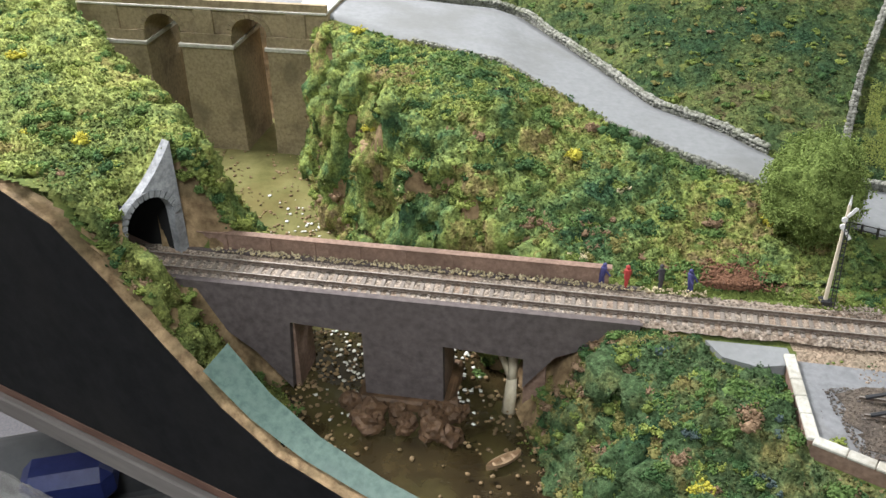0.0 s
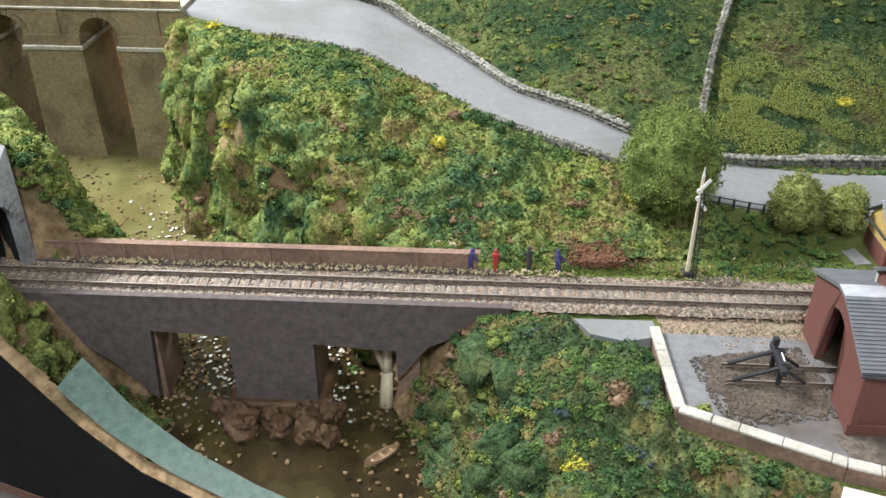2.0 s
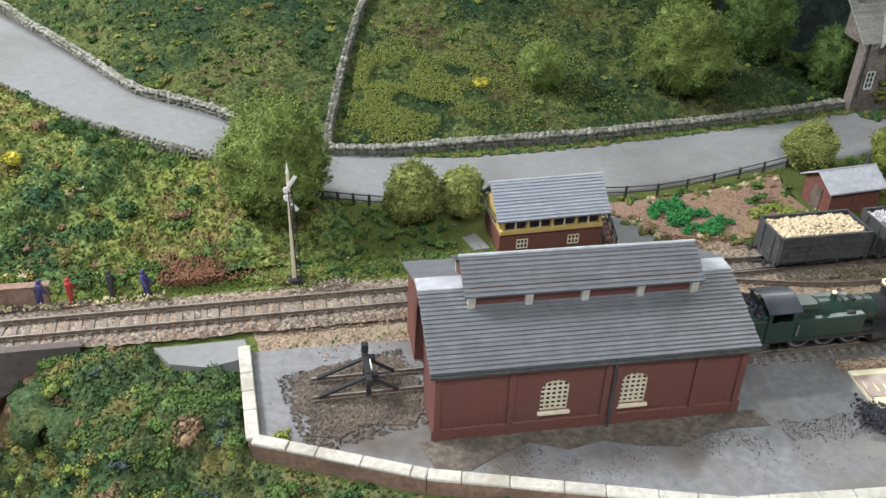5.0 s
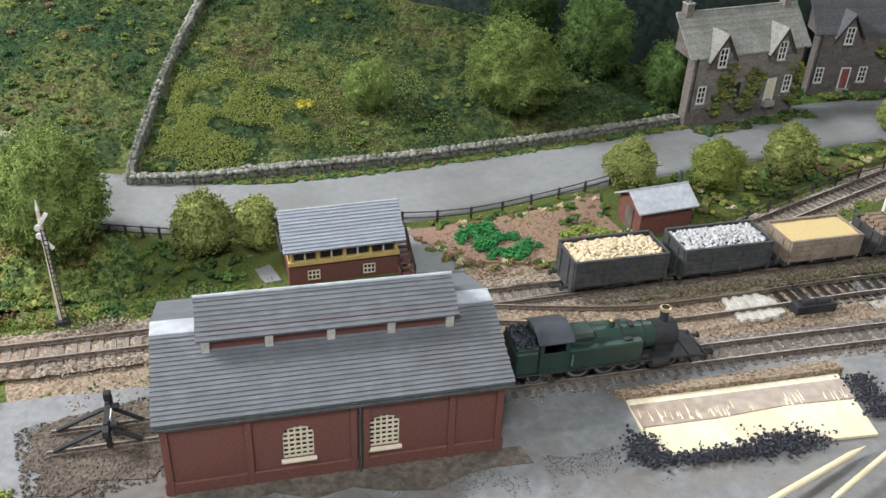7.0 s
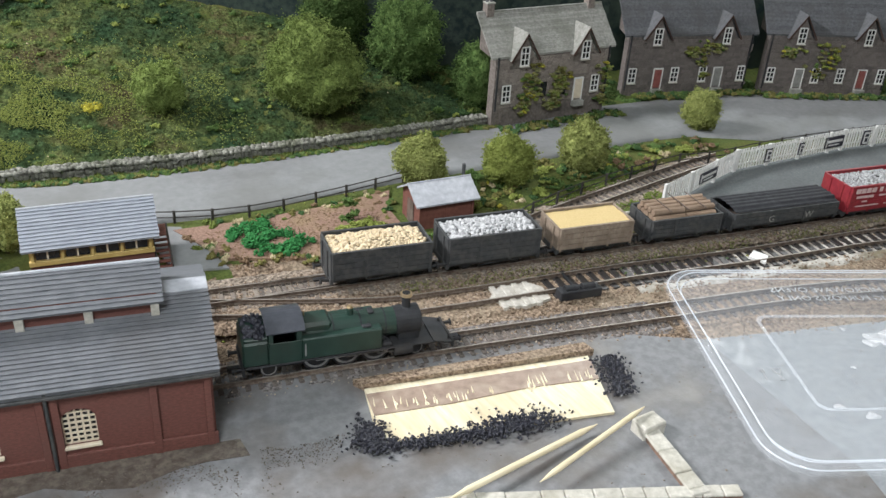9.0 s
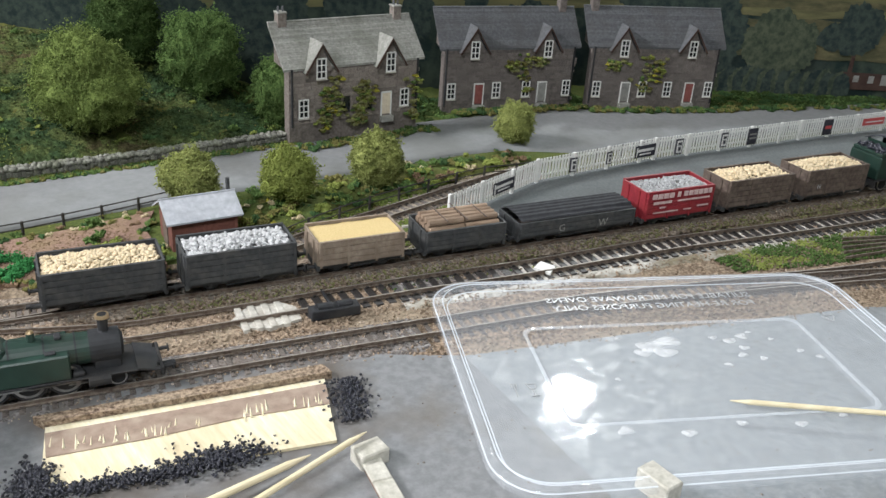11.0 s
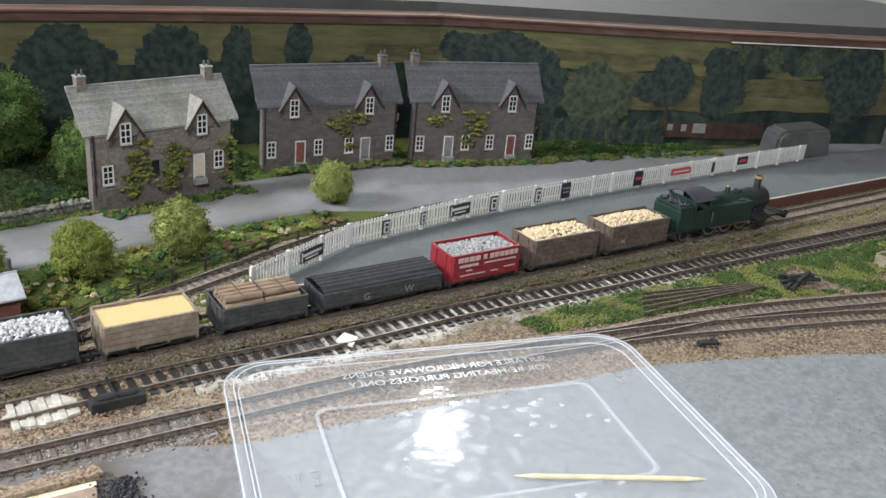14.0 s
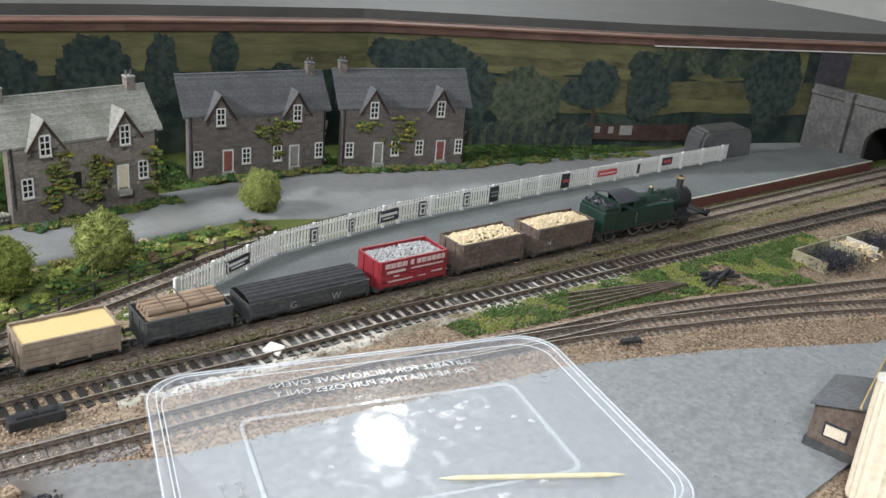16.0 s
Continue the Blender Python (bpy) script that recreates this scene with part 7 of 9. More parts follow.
tagged(lumps("yard_grit", gr, nrng.uniform(0.00015, 0.00055, len(gr)), M_GRIT), "loose dark grit scattered over the yard", "grit", kind="stuff")

# ---- ash pit board, card, coal and wooden sticks ----
PIT = [(0.6225, 0.318), (0.771, 0.2825), (0.748, 0.2285), (0.6075, 0.2695)]


def in_pit(a, b):
    p = [Vector(q) for q in PIT]
    top, bot = p[0].lerp(p[1], a), p[3].lerp(p[2], a)
    q = top.lerp(bot, b)
    return (q.x, q.y)


pit = thing("ash_pit_board", 0, 0, 0, 0, "bare torn plywood board with a brown card strip", "board")
part("board", P([in_pit(0, 0), in_pit(1, 0), in_pit(1, 1), in_pit(0, 1)], "z", -0.004, 0.0006), M_PLY, pit)
part("card_strip", P([in_pit(0.0, 0.12), in_pit(1, 0.1), in_pit(1, 0.44), in_pit(0.68, 0.42), in_pit(0.34, 0.5), in_pit(0.01, 0.52)], "z", 0.0006, 0.0013), M_PLY_BROWN, pit, "shiny brown card strip")
part("plaster_lip", P([in_pit(-0.04, -0.14), in_pit(1.0, -0.18), in_pit(1.03, -0.02), in_pit(0.0, 0.0)], "z", -0.004, 0.004), M_BALLAST_DARK, pit, "sandy ballast lip behind the board")
for _ in range(44):
    a, b = rnd.uniform(0.02, 0.98), rnd.uniform(0.36, 0.5)
    (x0, y0), (x1, y1) = in_pit(a, b), in_pit(a + rnd.uniform(-0.006, 0.006), b - rnd.uniform(0.05, 0.2))
    part("torn_fibre", R((x0, y0, 0.0014), (x1, y1, 0.0016), rnd.uniform(0.0004, 0.0009), 0.0001, 4), M_PLY, pit)


def coal_heap(label, where, count, hi, mat=None, size=(0.0005, 0.0013)):
    c = []
    for _ in range(count):
        x, y, k = where()
        c.append((x, y, 0.0004 + rnd.uniform(0, hi) * k))
    return tagged(lumps("coal_heap", c, nrng.uniform(*size, count), mat or M_COAL, rough=0.5), label, "coal", kind="stuff")


def pit_edge():
    t = rnd.random()
    if t < 0.22:
        a, b, s = rnd.gauss(-0.03, 0.035), rnd.gauss(0.86, 0.12), 1.0
    elif t < 0.5:
        a, b, s = rnd.uniform(-0.05, 0.5), rnd.gauss(1.06, 0.06), 0.8
    elif t < 0.78:
        a, b, s = rnd.gauss(0.58, 0.09), rnd.gauss(0.97, 0.09), 1.0
    else:
        a, b, s = rnd.gauss(1.08, 0.035), rnd.uniform(0.05, 0.75), 0.5
    return (*in_pit(a, b), s)


coal_heap("spilled heap of blue black coal round the board", pit_edge, 3000, 0.0025)


def stick(name, p, q, r, label, point=0.12):
    root = thing(name, 0, 0, 0, 0, label, "stick", "wooden sticks")
    p, q = Vector(p), Vector(q)
    a, b = p.lerp(q, point), p.lerp(q, 1 - point)
    bm = bmesh.new()
    rod(bm, p, a, r * 0.15, r, 10)
    rod(bm, a, b, r, r, 10)
    rod(bm, b, q, r, r * 0.15, 10)
    part("shaft", bm, M_WOOD, root)
    return root


stick("wooden_stick", (0.615, 0.208, 0.0075), (0.7288, 0.2225, 0.003), 0.002, "pale round wooden stick leaning on the wall")
stick("wooden_stick", (0.665, 0.195, 0.0085), (0.7575, 0.2145, 0.0115), 0.0017, "thin pale wooden skewer resting on the pillar")

# ---- clear plastic lid with glue spots and a toothpick ----
m, n, l, b = principled("clear_plastic")
b.inputs["Base Color"].default_value = (0.82, 0.88, 0.95, 1)
b.inputs["Roughness"].default_value = 0.05
b.inputs["Alpha"].default_value = 0.17
b.inputs["Specular IOR Level"].default_value = 0.9
tc, ns, bp = n.new("ShaderNodeTexCoord"), n.new("ShaderNodeTexNoise"), n.new("ShaderNodeBump")
ns.inputs["Scale"].default_value = 45
bp.inputs["Strength"].default_value = 0.12
bp.inputs["Distance"].default_value = 0.003
l.new(tc.outputs["Object"], ns.inputs["Vector"])
l.new(ns.outputs["Fac"], bp.inputs["Height"])
l.new(bp.outputs[0], b.inputs["Normal"])
M_LID = m
M_LID_RIM = m.copy()
M_LID_RIM.name = "thick_clear_plastic"
M_LID_RIM.node_tree.nodes["Principled BSDF"].inputs["Alpha"].default_value = 0.55
M_LID_RIDGE = m.copy()
M_LID_RIDGE.name = "moulded_clear_plastic"
M_LID_RIDGE.node_tree.nodes["Principled BSDF"].inputs["Alpha"].default_value = 0.28
m, n, l, b = principled("clear_glue")
b.inputs["Base Color"].default_value = (0.95, 0.96, 0.97, 1)
b.inputs["Roughness"].default_value = 0.06
b.inputs["Alpha"].default_value = 0.3
M_GLUE = m
lid = thing("plastic_tray", 0.8835, 0.3385, 0.0, -26, "clear plastic food box lid lying on the yard", "tray")
LW, LD = 0.309, 0.222


def round_rect(x0, x1, y0, y1, r, n=7):
    pts = []
    for cx_, cy_, a0 in ((x1 - r, y1 - r, 0), (x0 + r, y1 - r, 90), (x0 + r, y0 + r, 180), (x1 - r, y0 + r, 270)):
        for i in range(n + 1):
            a = math.radians(a0 + 90 * i / n)
            pts.append((cx_ + r * math.cos(a), cy_ + r * math.sin(a)))
    return pts


def tray(rings, material, close=True):
    bm = bmesh.new()
    vs = [[bm.verts.new((x, y, z)) for x, y in pts] for pts, z in rings]
    for a, b2 in zip(vs, vs[1:]):
        for i in range(len(a)):
            bm.faces.new((a[i], a[(i + 1) % len(a)], b2[(i + 1) % len(a)], b2[i]))
    if close:
        bm.faces.new(vs[-1])
    bmesh.ops.recalc_face_normals(bm, faces=bm.faces)
    return bm


prof = [(0.0, 0.0045), (-0.0005, 0.0085), (0.002, 0.0105), (0.0065, 0.0105), (0.0085, 0.0075), (0.0105, 0.0058)]
part("rim", tray([(round_rect(i, LW - i, -LD + i, -i, 0.03 - i * 0.6), z) for i, z in prof], None, close=False), M_LID, lid, smooth=True)
for inset, z0 in ((0.0004, 0.0085), (0.0062, 0.0103), (0.0094, 0.0062)):
    bead = tray([(round_rect(inset + d, LW - inset - d, -LD + inset + d, -inset - d, 0.03 - (inset + d) * 0.6), z0 + h) for d, h in ((0.0, 0.0), (0.0005, 0.0006), (0.001, 0.0))], None, close=False)
    part("rim_bead", bead, M_LID_RIM, lid, smooth=True).visible_shadow = False
part("panel", tray([(round_rect(0.0105, LW - 0.0105, -LD + 0.0105, -0.0105, 0.024), 0.0058), (round_rect(0.056, 0.25, -0.164, -0.062, 0.008), 0.0056), (round_rect(0.058, 0.248, -0.162, -0.064, 0.007), 0.0036)], None), M_LID, lid)
part("inner_ridge", tray([(round_rect(0.0535, 0.2525, -0.1665, -0.0595, 0.009), 0.0057), (round_rect(0.0545, 0.2515, -0.1655, -0.0605, 0.009), 0.0066), (round_rect(0.0565, 0.2495, -0.1635, -0.0625, 0.008), 0.0055)], None, close=False), M_LID_RIDGE, lid, smooth=True)
M_EMBOSS = surface("embossed_text", (0.36, 0.37, 0.38), (0.44, 0.45, 0.46), 200, 0.3, 0.0)
for body, yy, size in (("SUITABLE FOR MICROWAVE OVENS", -0.029, 0.0096), ("FOR RE-HEATING PURPOSES ONLY", -0.0405, 0.0096)):
    ob = new("lettering", text_mesh(body, size, M_EMBOSS))
    ob.parent = lid
    ob.matrix_basis = pose(0.158, yy, 0.0062) @ Matrix.Diagonal((-1, 1, 1, 1))
for cx_, cy_, sides in ((0.278, -0.062, 3), (0.038, -0.13, 0)):
    bm = bmesh.new()
    if sides:
        q = [Vector((cx_ + 0.006 * math.cos(2.09 * i + 0.5), cy_ + 0.006 * math.sin(2.09 * i + 0.5), 0.0063)) for i in range(3)]
        for i in range(3):
            rod(bm, q[i].lerp(q[(i + 1) % 3], 0.12), q[i].lerp(q[(i + 1) % 3], 0.88), 0.0004, seg=6)
    else:
        for dx in (-0.007, -0.0055, -0.004):
            rod(bm, (cx_ + dx, cy_ + 0.002, 0.0063), (cx_ + dx, cy_ + 0.007, 0.0063), 0.0003, seg=6)
        for p, q in (((-0.0055, -0.006), (-0.0055, 0.002)), ((0.002, 0.006), (0.0035, 0.001)), ((0.008, 0.006), (0.0065, 0.001)), ((0.0035, 0.001), (0.0065, 0.001)), ((0.005, 0.001), (0.005, -0.006)), ((0.0025, -0.006), (0.0075, -0.006)), ((0.002, 0.006), (0.008, 0.006))):
            rod(bm, (cx_ + p[0], cy_ + p[1], 0.0063), (cx_ + q[0], cy_ + q[1], 0.0063), 0.0003, seg=6)
    part("moulded_mark", bm, M_EMBOSS, lid)
for o in lid.children_recursive:
    if o.type == "MESH" and o.name.split(".")[0] in ("rim", "panel", "inner_ridge"):
        o.visible_shadow = False
spots = [(0.135, -0.085, 0.013), (0.149, -0.08, 0.012), (0.142, -0.093, 0.011), (0.128, -0.092, 0.009), (0.182, -0.078, 0.004), (0.192, -0.083, 0.006), (0.203, -0.078, 0.006), (0.21, -0.073, 0.003), (0.198, -0.092, 0.005), (0.193, -0.1, 0.005), (0.205, -0.105, 0.004), (0.222, -0.083, 0.003), (0.178, -0.11, 0.004), (0.115, -0.075, 0.003), (0.235, -0.098, 0.004), (0.245, -0.106, 0.004), (0.07, -0.16, 0.009), (0.085, -0.172, 0.012), (0.12, -0.178, 0.01), (0.155, -0.172, 0.008), (0.19, -0.176, 0.009), (0.22, -0.17, 0.007), (0.1, -0.12, 0.003)]
for x, y, r in spots:
    r *= 0.62 if y > -0.15 else 0.36
    bm = bmesh.new()
    k = 28
    ph = rnd.uniform(0, 6)
    lvl = 0.0061 if (y < -0.16 or y > -0.064) else 0.0039
    rings = []
    for q, h in ((1.0, 0.0), (0.9, 0.0006), (0.72, 0.0010), (0.45, 0.00125), (0.2, 0.0013)):
        ring = []
        for i in range(k):
            g = 2 * math.pi * i / k
            w = r * q * (1 + 0.16 * math.sin(3 * g + ph) + 0.1 * math.sin(2 * g + ph * 2))
            ring.append(bm.verts.new((x + 1.15 * w * math.cos(g), y + 0.8 * w * math.sin(g), lvl + h * min(1.0, r / 0.004) * (1 + 0.25 * math.sin(2 * g + ph)))))
        rings.append(ring)
    for ra, rb in zip(rings, rings[1:]):
        for i in range(k):
            bm.faces.new((ra[i], ra[(i + 1) % k], rb[(i + 1) % k], rb[i]))
    bm.faces.new(rings[-1])
    part("glue_spot", bm, M_GLUE, lid, "dried clear glue spot", smooth=True).visible_shadow = False
stick("toothpick", (0.958, 0.133, 0.0072), (1.049, 0.057, 0.0082), 0.0016, "pale wooden toothpick lying on the plastic lid", 0.1)

# ---- white cork strips, point motor, spare rails ----
cork = thing("cork_underlay", 0, 0, 0, 0, "white cork underlay strips beside the new track", "cork underlay")
part("plaster_patch", P([(0.752, 0.372), (0.768, 0.383), (0.79, 0.379), (0.797, 0.368), (0.793, 0.352), (0.77, 0.351), (0.758, 0.358)], "z", -0.004, 0.0002), M_PLASTER, cork, "white plaster patch")
part("tile", P([(0.978, 0.329), (0.99, 0.3345), (0.994, 0.3225), (0.983, 0.3155)], "z", 0.0, 0.0022), M_WHITE, cork, "white plastic sleeper tile")
for i in range(4):
    p = (0.759 + i * 0.0088, 0.3715 - i * 0.0018)
    ob = part("sleeper_strip", B(-0.0022, 0.0022, -0.017, 0.017, -0.002, 0.001, 0.0003), M_PLASTER, cork)
    ob.matrix_basis = pose(p[0], p[1], 0, 0, 0, -12)
pm = thing("point_motor", 0.815, 0.347, 0, -12, "black point motor housing beside the track", "point motor")
part("housing", B(-0.017, 0.017, -0.005, 0.005, -0.001, 0.0062, 0.0006), M_LOCO_BLACK, pm)
part("coil", R((-0.012, 0, 0.006), (-0.002, 0, 0.006), 0.0032, seg=12), M_LOCO_BLACK, pm)
part("coil", R((0.002, 0, 0.006), (0.012, 0, 0.006), 0.0032, seg=12), M_LOCO_BLACK, pm)
part("tie_bar", B(-0.001, 0.001, -0.004, 0.03, 0.002, 0.003), M_LOCO_BLACK, pm)
pm2 = thing("point_lever", 1.222, 0.155, 0, -28, "small black point lever beside the siding", "point lever")
part("base_plate", B(-0.009, 0.009, -0.003, 0.003, -0.002, 0.002, 0.0004), M_LOCO_BLACK, pm2)
part("lever", R((0, 0, 0.001), (0.007, 0, 0.008), 0.0008, seg=6), M_LOCO_BLACK, pm2)
sr = thing("spare_rails", 1.30, 0.208, 0.001, -19, "bundle of rusty spare rails lying on the grass", "rails")
for i in range(5):
    ob = part("spare_rail", B(-0.08 + 0.006 * i, 0.072 - 0.004 * i, -0.0006, 0.0006, 0.0, 0.0022), M_RAIL, sr)
    ob.matrix_basis = pose(0, -0.012 + i * 0.0052, 0.0, 0, 0, 5.5 - 2.6 * i)
ht = thing("sleeper_stack", 1.405, 0.168, 0.001, -15, "untidy stack of old black sleepers", "sleepers")
for i in range(9):
    ob = part("old_sleeper", B(-0.016, 0.016, -0.0018, 0.0018, 0, 0.0028, 0.0003), M_LOCO_BLACK, ht)
    ob.matrix_basis = pose(rnd.uniform(-0.01, 0.01), rnd.uniform(-0.008, 0.008), 0.0027 * (i // 4), 0, 0, rnd.uniform(-35, 35))

# coal pens
pen = thing("coal_pen", 1.505, 0.131, 0, -12, "open coal staithe of pale boards with coal and stone", "coal pen")
M_STAITHE = surface("olive_board", (0.22, 0.2, 0.13), (0.36, 0.33, 0.23), 160, 0.8, 0.3, stain=(0.14, 0.12, 0.08), stain_scale=50)
part("back_board", B(0.02, 0.17, 0.012, 0.0145, -0.002, 0.0115, 0.0003), M_STAITHE, pen)
for x in (0.02, 0.085, 0.118):
    part("side_board", B(x, x + 0.0025, -0.026, 0.012, -0.002, 0.0105, 0.0003), M_COPING if x > 0.1 else M_STAITHE, pen)
coal_heap("heap of blue black coal in the staithe", lambda: (1.553 + rnd.gauss(0, 0.015), 0.106 + rnd.gauss(0, 0.011), 1), 1500, 0.011)
coal_heap("heap of black coal in the far staithe", lambda: (1.655 + rnd.gauss(0, 0.014), 0.092 + rnd.gauss(0, 0.009), 1), 800, 0.011)
coal_heap("heap of tan gravel in the staithe", lambda: (1.602 + rnd.gauss(0, 0.007), 0.1 + rnd.gauss(0, 0.012), 1), 260, 0.012, M_LOAD_CREAM, (0.0008, 0.0018))

# ---- semaphore signal ----
sig = thing("semaphore_signal", 0.3105, 0.5435, 0.0, -11, "white semaphore signal post with a black ladder", "signal")
part("base_block", B(-0.005, 0.005, -0.004, 0.004, -0.004, 0.003, 0.0005), M_LOCO_BLACK, sig)
part("post", B(-0.0014, 0.0014, -0.0014, 0.0014, 0.0, 0.088, 0.0003, taper=0.25), M_CREAM, sig, "cream painted wooden post")
part("finial", R((0, 0, 0.088), (0, 0, 0.096), 0.0013, 0.0002, seg=8), M_WHITE, sig)
for z, s in ((0.079, 1), (0.068, -1)):
    arm = new("signal_arm")
    arm.parent = sig
    arm.matrix_basis = pose(0, -0.0025, z, 0, -56 * s, 0)
    part("blade", B(0.0, 0.0095, -0.0005, 0.0005, -0.0013, 0.0013, 0.0002), M_WHITE, arm)
    part("spectacle", R((-0.003, -0.0006, 0.0), (-0.003, 0.0006, 0.0), 0.0022, seg=12), M_WHITE, arm)
for s in (-1, 1):
    part("ladder_stile", R((0.004 + s * 0.0016, -0.008, 0.0), (0.001 + s * 0.0013, -0.003, 0.076), 0.0004, seg=5), M_LOCO_BLACK, sig)
for i in range(22):
    f = i / 22
    part("ladder_rung", R((0.004 - 0.003 * f - 0.0016, -0.008 + 0.005 * f, 0.002 + 0.076 * f), (0.004 - 0.003 * f + 0.0016, -0.008 + 0.005 * f, 0.002 + 0.076 * f), 0.0004, seg=4), M_LOCO_BLACK, sig)

# ---- track gang: plain model figures, with their tools ----
M_F_BLUE = surface("figure_blue", (0.03, 0.03, 0.12), (0.07, 0.07, 0.2), 300, 0.7, 0.1)
M_F_RED = surface("figure_red", (0.3, 0.03, 0.03), (0.45, 0.06, 0.05), 300, 0.7, 0.1)
M_F_DARK = surface("figure_dark", (0.02, 0.02, 0.025), (0.05, 0.045, 0.05), 300, 0.7, 0.1)
for (x, y), mat, lean, lab in (((0.139, 0.5735), M_F_BLUE, 10, "small plain blue model figure bending by the track"), ((0.159, 0.5695), M_F_RED, 0, "small plain red model figure beside the track"), ((0.186, 0.5665), M_F_DARK, 16, "small plain dark model figure stooping by the track"), ((0.2085, 0.5615), M_F_BLUE, -6, "small plain blue model figure standing by the track")):
    bm = bmesh.new()
    rod(bm, (-0.0012, 0, 0), (-0.0008, 0, 0.009), 0.0013, 0.0015, 7)
    rod(bm, (0.0016, 0.0006, 0), (0.0008, 0, 0.009), 0.0013, 0.0015, 7)
    t = math.tan(math.radians(lean))
    rod(bm, (0, 0, 0.0085), (t * 0.009, 0, 0.0175), 0.0024, 0.0026, 8)
    rod(bm, (t * 0.008, 0.002, 0.0165), (t * 0.008 + 0.005, 0.003, 0.0105), 0.001, 0.0008, 6)
    rod(bm, (t * 0.008, -0.002, 0.0165), (t * 0.008 + 0.005, -0.003, 0.0105), 0.001, 0.0008, 6)
    bmesh.ops.create_icosphere(bm, subdivisions=2, radius=0.0018, matrix=Matrix.Translation((t * 0.011, 0, 0.0198)))
    ob = part("model_figure", bm, mat)
    ob.matrix_basis = pose(x, y, -0.001, 0, 0, rnd.uniform(-60, 200))
    tagged(ob, lab, "figurine", "track gang figures")

# ---- rowing boat ----
boat = thing("rowing_boat", 0.056, 0.48, -0.1075, 30, "small tan wooden rowing boat on the river", "boat")
sec = []
bm = bmesh.new()
n = 12
rows = []
for i in range(n + 1):
    t = i / n * 2 - 1
    w, x = 0.0043 * (1 - abs(t) ** 2.4) + 0.0003, t * 0.0165
    sh = 0.0062 + 0.0016 * t * t
    rows.append([bm.verts.new(p) for p in ((x, -w, sh), (x, -w * 0.75, 0.002), (x, 0, 0.0002 + 0.002 * abs(t) ** 4), (x, w * 0.75, 0.002), (x, w, sh), (x, w * 0.88, sh), (x, w * 0.62, 0.0027), (x, 0, 0.0018 + 0.002 * abs(t) ** 4), (x, -w * 0.62, 0.0027), (x, -w * 0.88, sh))])
for a, b2 in zip(rows, rows[1:]):
    for j in range(10):
        bm.faces.new((a[j], b2[j], b2[(j + 1) % 10], a[(j + 1) % 10]))
bm.faces.new(rows[0][::-1])
bm.faces.new(rows[-1])
M_BOAT = surface("tan_boat", (0.26, 0.17, 0.095), (0.4, 0.28, 0.17), 240, 0.7, 0.2, stain=(0.16, 0.1, 0.06), stain_scale=60)
part("hull", bm, M_BOAT, boat)
for x in (-0.009, 0.0, 0.009):
    part("thwart", B(x - 0.0012, x + 0.0012, -0.0034, 0.0034, 0.0042, 0.005), M_BOAT, boat)

# ---- vegetable garden, path and yard soil ----
sheet("garden_soil", [(0.578, 0.566), (0.60, 0.505), (0.66, 0.478), (0.745, 0.465), (0.752, 0.53), (0.77, 0.56), (0.7, 0.555), (0.64, 0.557)], 0.0024, 0.01, surface("garden_earth", (0.17, 0.1, 0.075), (0.34, 0.22, 0.165), 420, 0.95, 1.0, stain=(0.26, 0.2, 0.1), stain_scale=30), "pinkish brown vegetable garden soil", "garden soil")
sheet("path", [(0.556, 0.585), (0.56, 0.505), (0.598, 0.492), (0.585, 0.57)], 0.0018, 0.01, M_ROAD, "pale grey cinder path beside the signal box", "path")
sheet("path", [(0.445, 0.60), (0.452, 0.535), (0.464, 0.534), (0.46, 0.60)], 0.0018, 0.01, M_ROAD, "pale grey path behind the signal box", "path")
sheet("pavement_strip", [(0.205, 0.498), (0.262, 0.487), (0.262, 0.468), (0.235, 0.466), (0.212, 0.478)], 0.0, 0.02, M_ROAD, "pale grey edge of the yard beside the bridge", "yard")

# ---- tall cream bottle near the camera's end ----
tube = thing("paint_bottle", 1.172, -0.052, 0.0, 0, "cream fluted plastic bottle standing near the yard office", "bottle")
bm = bmesh.new()
k = 40
rings = []
for z, r in ((0.0, 0.017), (0.002, 0.018), (0.06, 0.0172), (0.078, 0.0165), (0.08, 0.0125), (0.13, 0.012), (0.132, 0.011)):
    rings.append([bm.verts.new(((r + (0.0004 if i % 2 else -0.0004)) * math.cos(2 * math.pi * i / k), (r + (0.0004 if i % 2 else -0.0004)) * math.sin(2 * math.pi * i / k), z)) for i in range(k)])
for a, b2 in zip(rings, rings[1:]):
    for i in range(k):
        bm.faces.new((a[i], a[(i + 1) % k], b2[(i + 1) % k], b2[i]))
bm.faces.new(rings[0][::-1])
bm.faces.new(rings[-1])
part("body", bm, M_CREAM, tube)
part("collar", R((0, 0, 0.0785), (0, 0, 0.0815), 0.0172, seg=32), M_WHITE, tube)
tube.matrix_basis = pose(1.158, -0.062, 0.0, 0, 14, 20)

# ---- paper card with a letter, below the yard wall ----
cardm = thing("paper_card", 0.0, 0.0, 0.0, 0, "pinkish white paper card with a black letter", "card")
M_PAPER = surface("pinkish_paper", (0.68, 0.6, 0.57), (0.76, 0.68, 0.65), 60, 0.8, 0.05)
part("sheet", P([(0.324, 0.3195), (0.302, 0.2865), (0.452, 0.193), (0.482, 0.2335)], "z", -0.012, -0.006), M_PAPER, cardm)
ob = new("lettering", text_mesh("A", 0.014, M_SIGN_BLACK))
ob.parent = cardm
ob.matrix_basis = pose(0.333, 0.2835, -0.0058, 0, 0, -14)

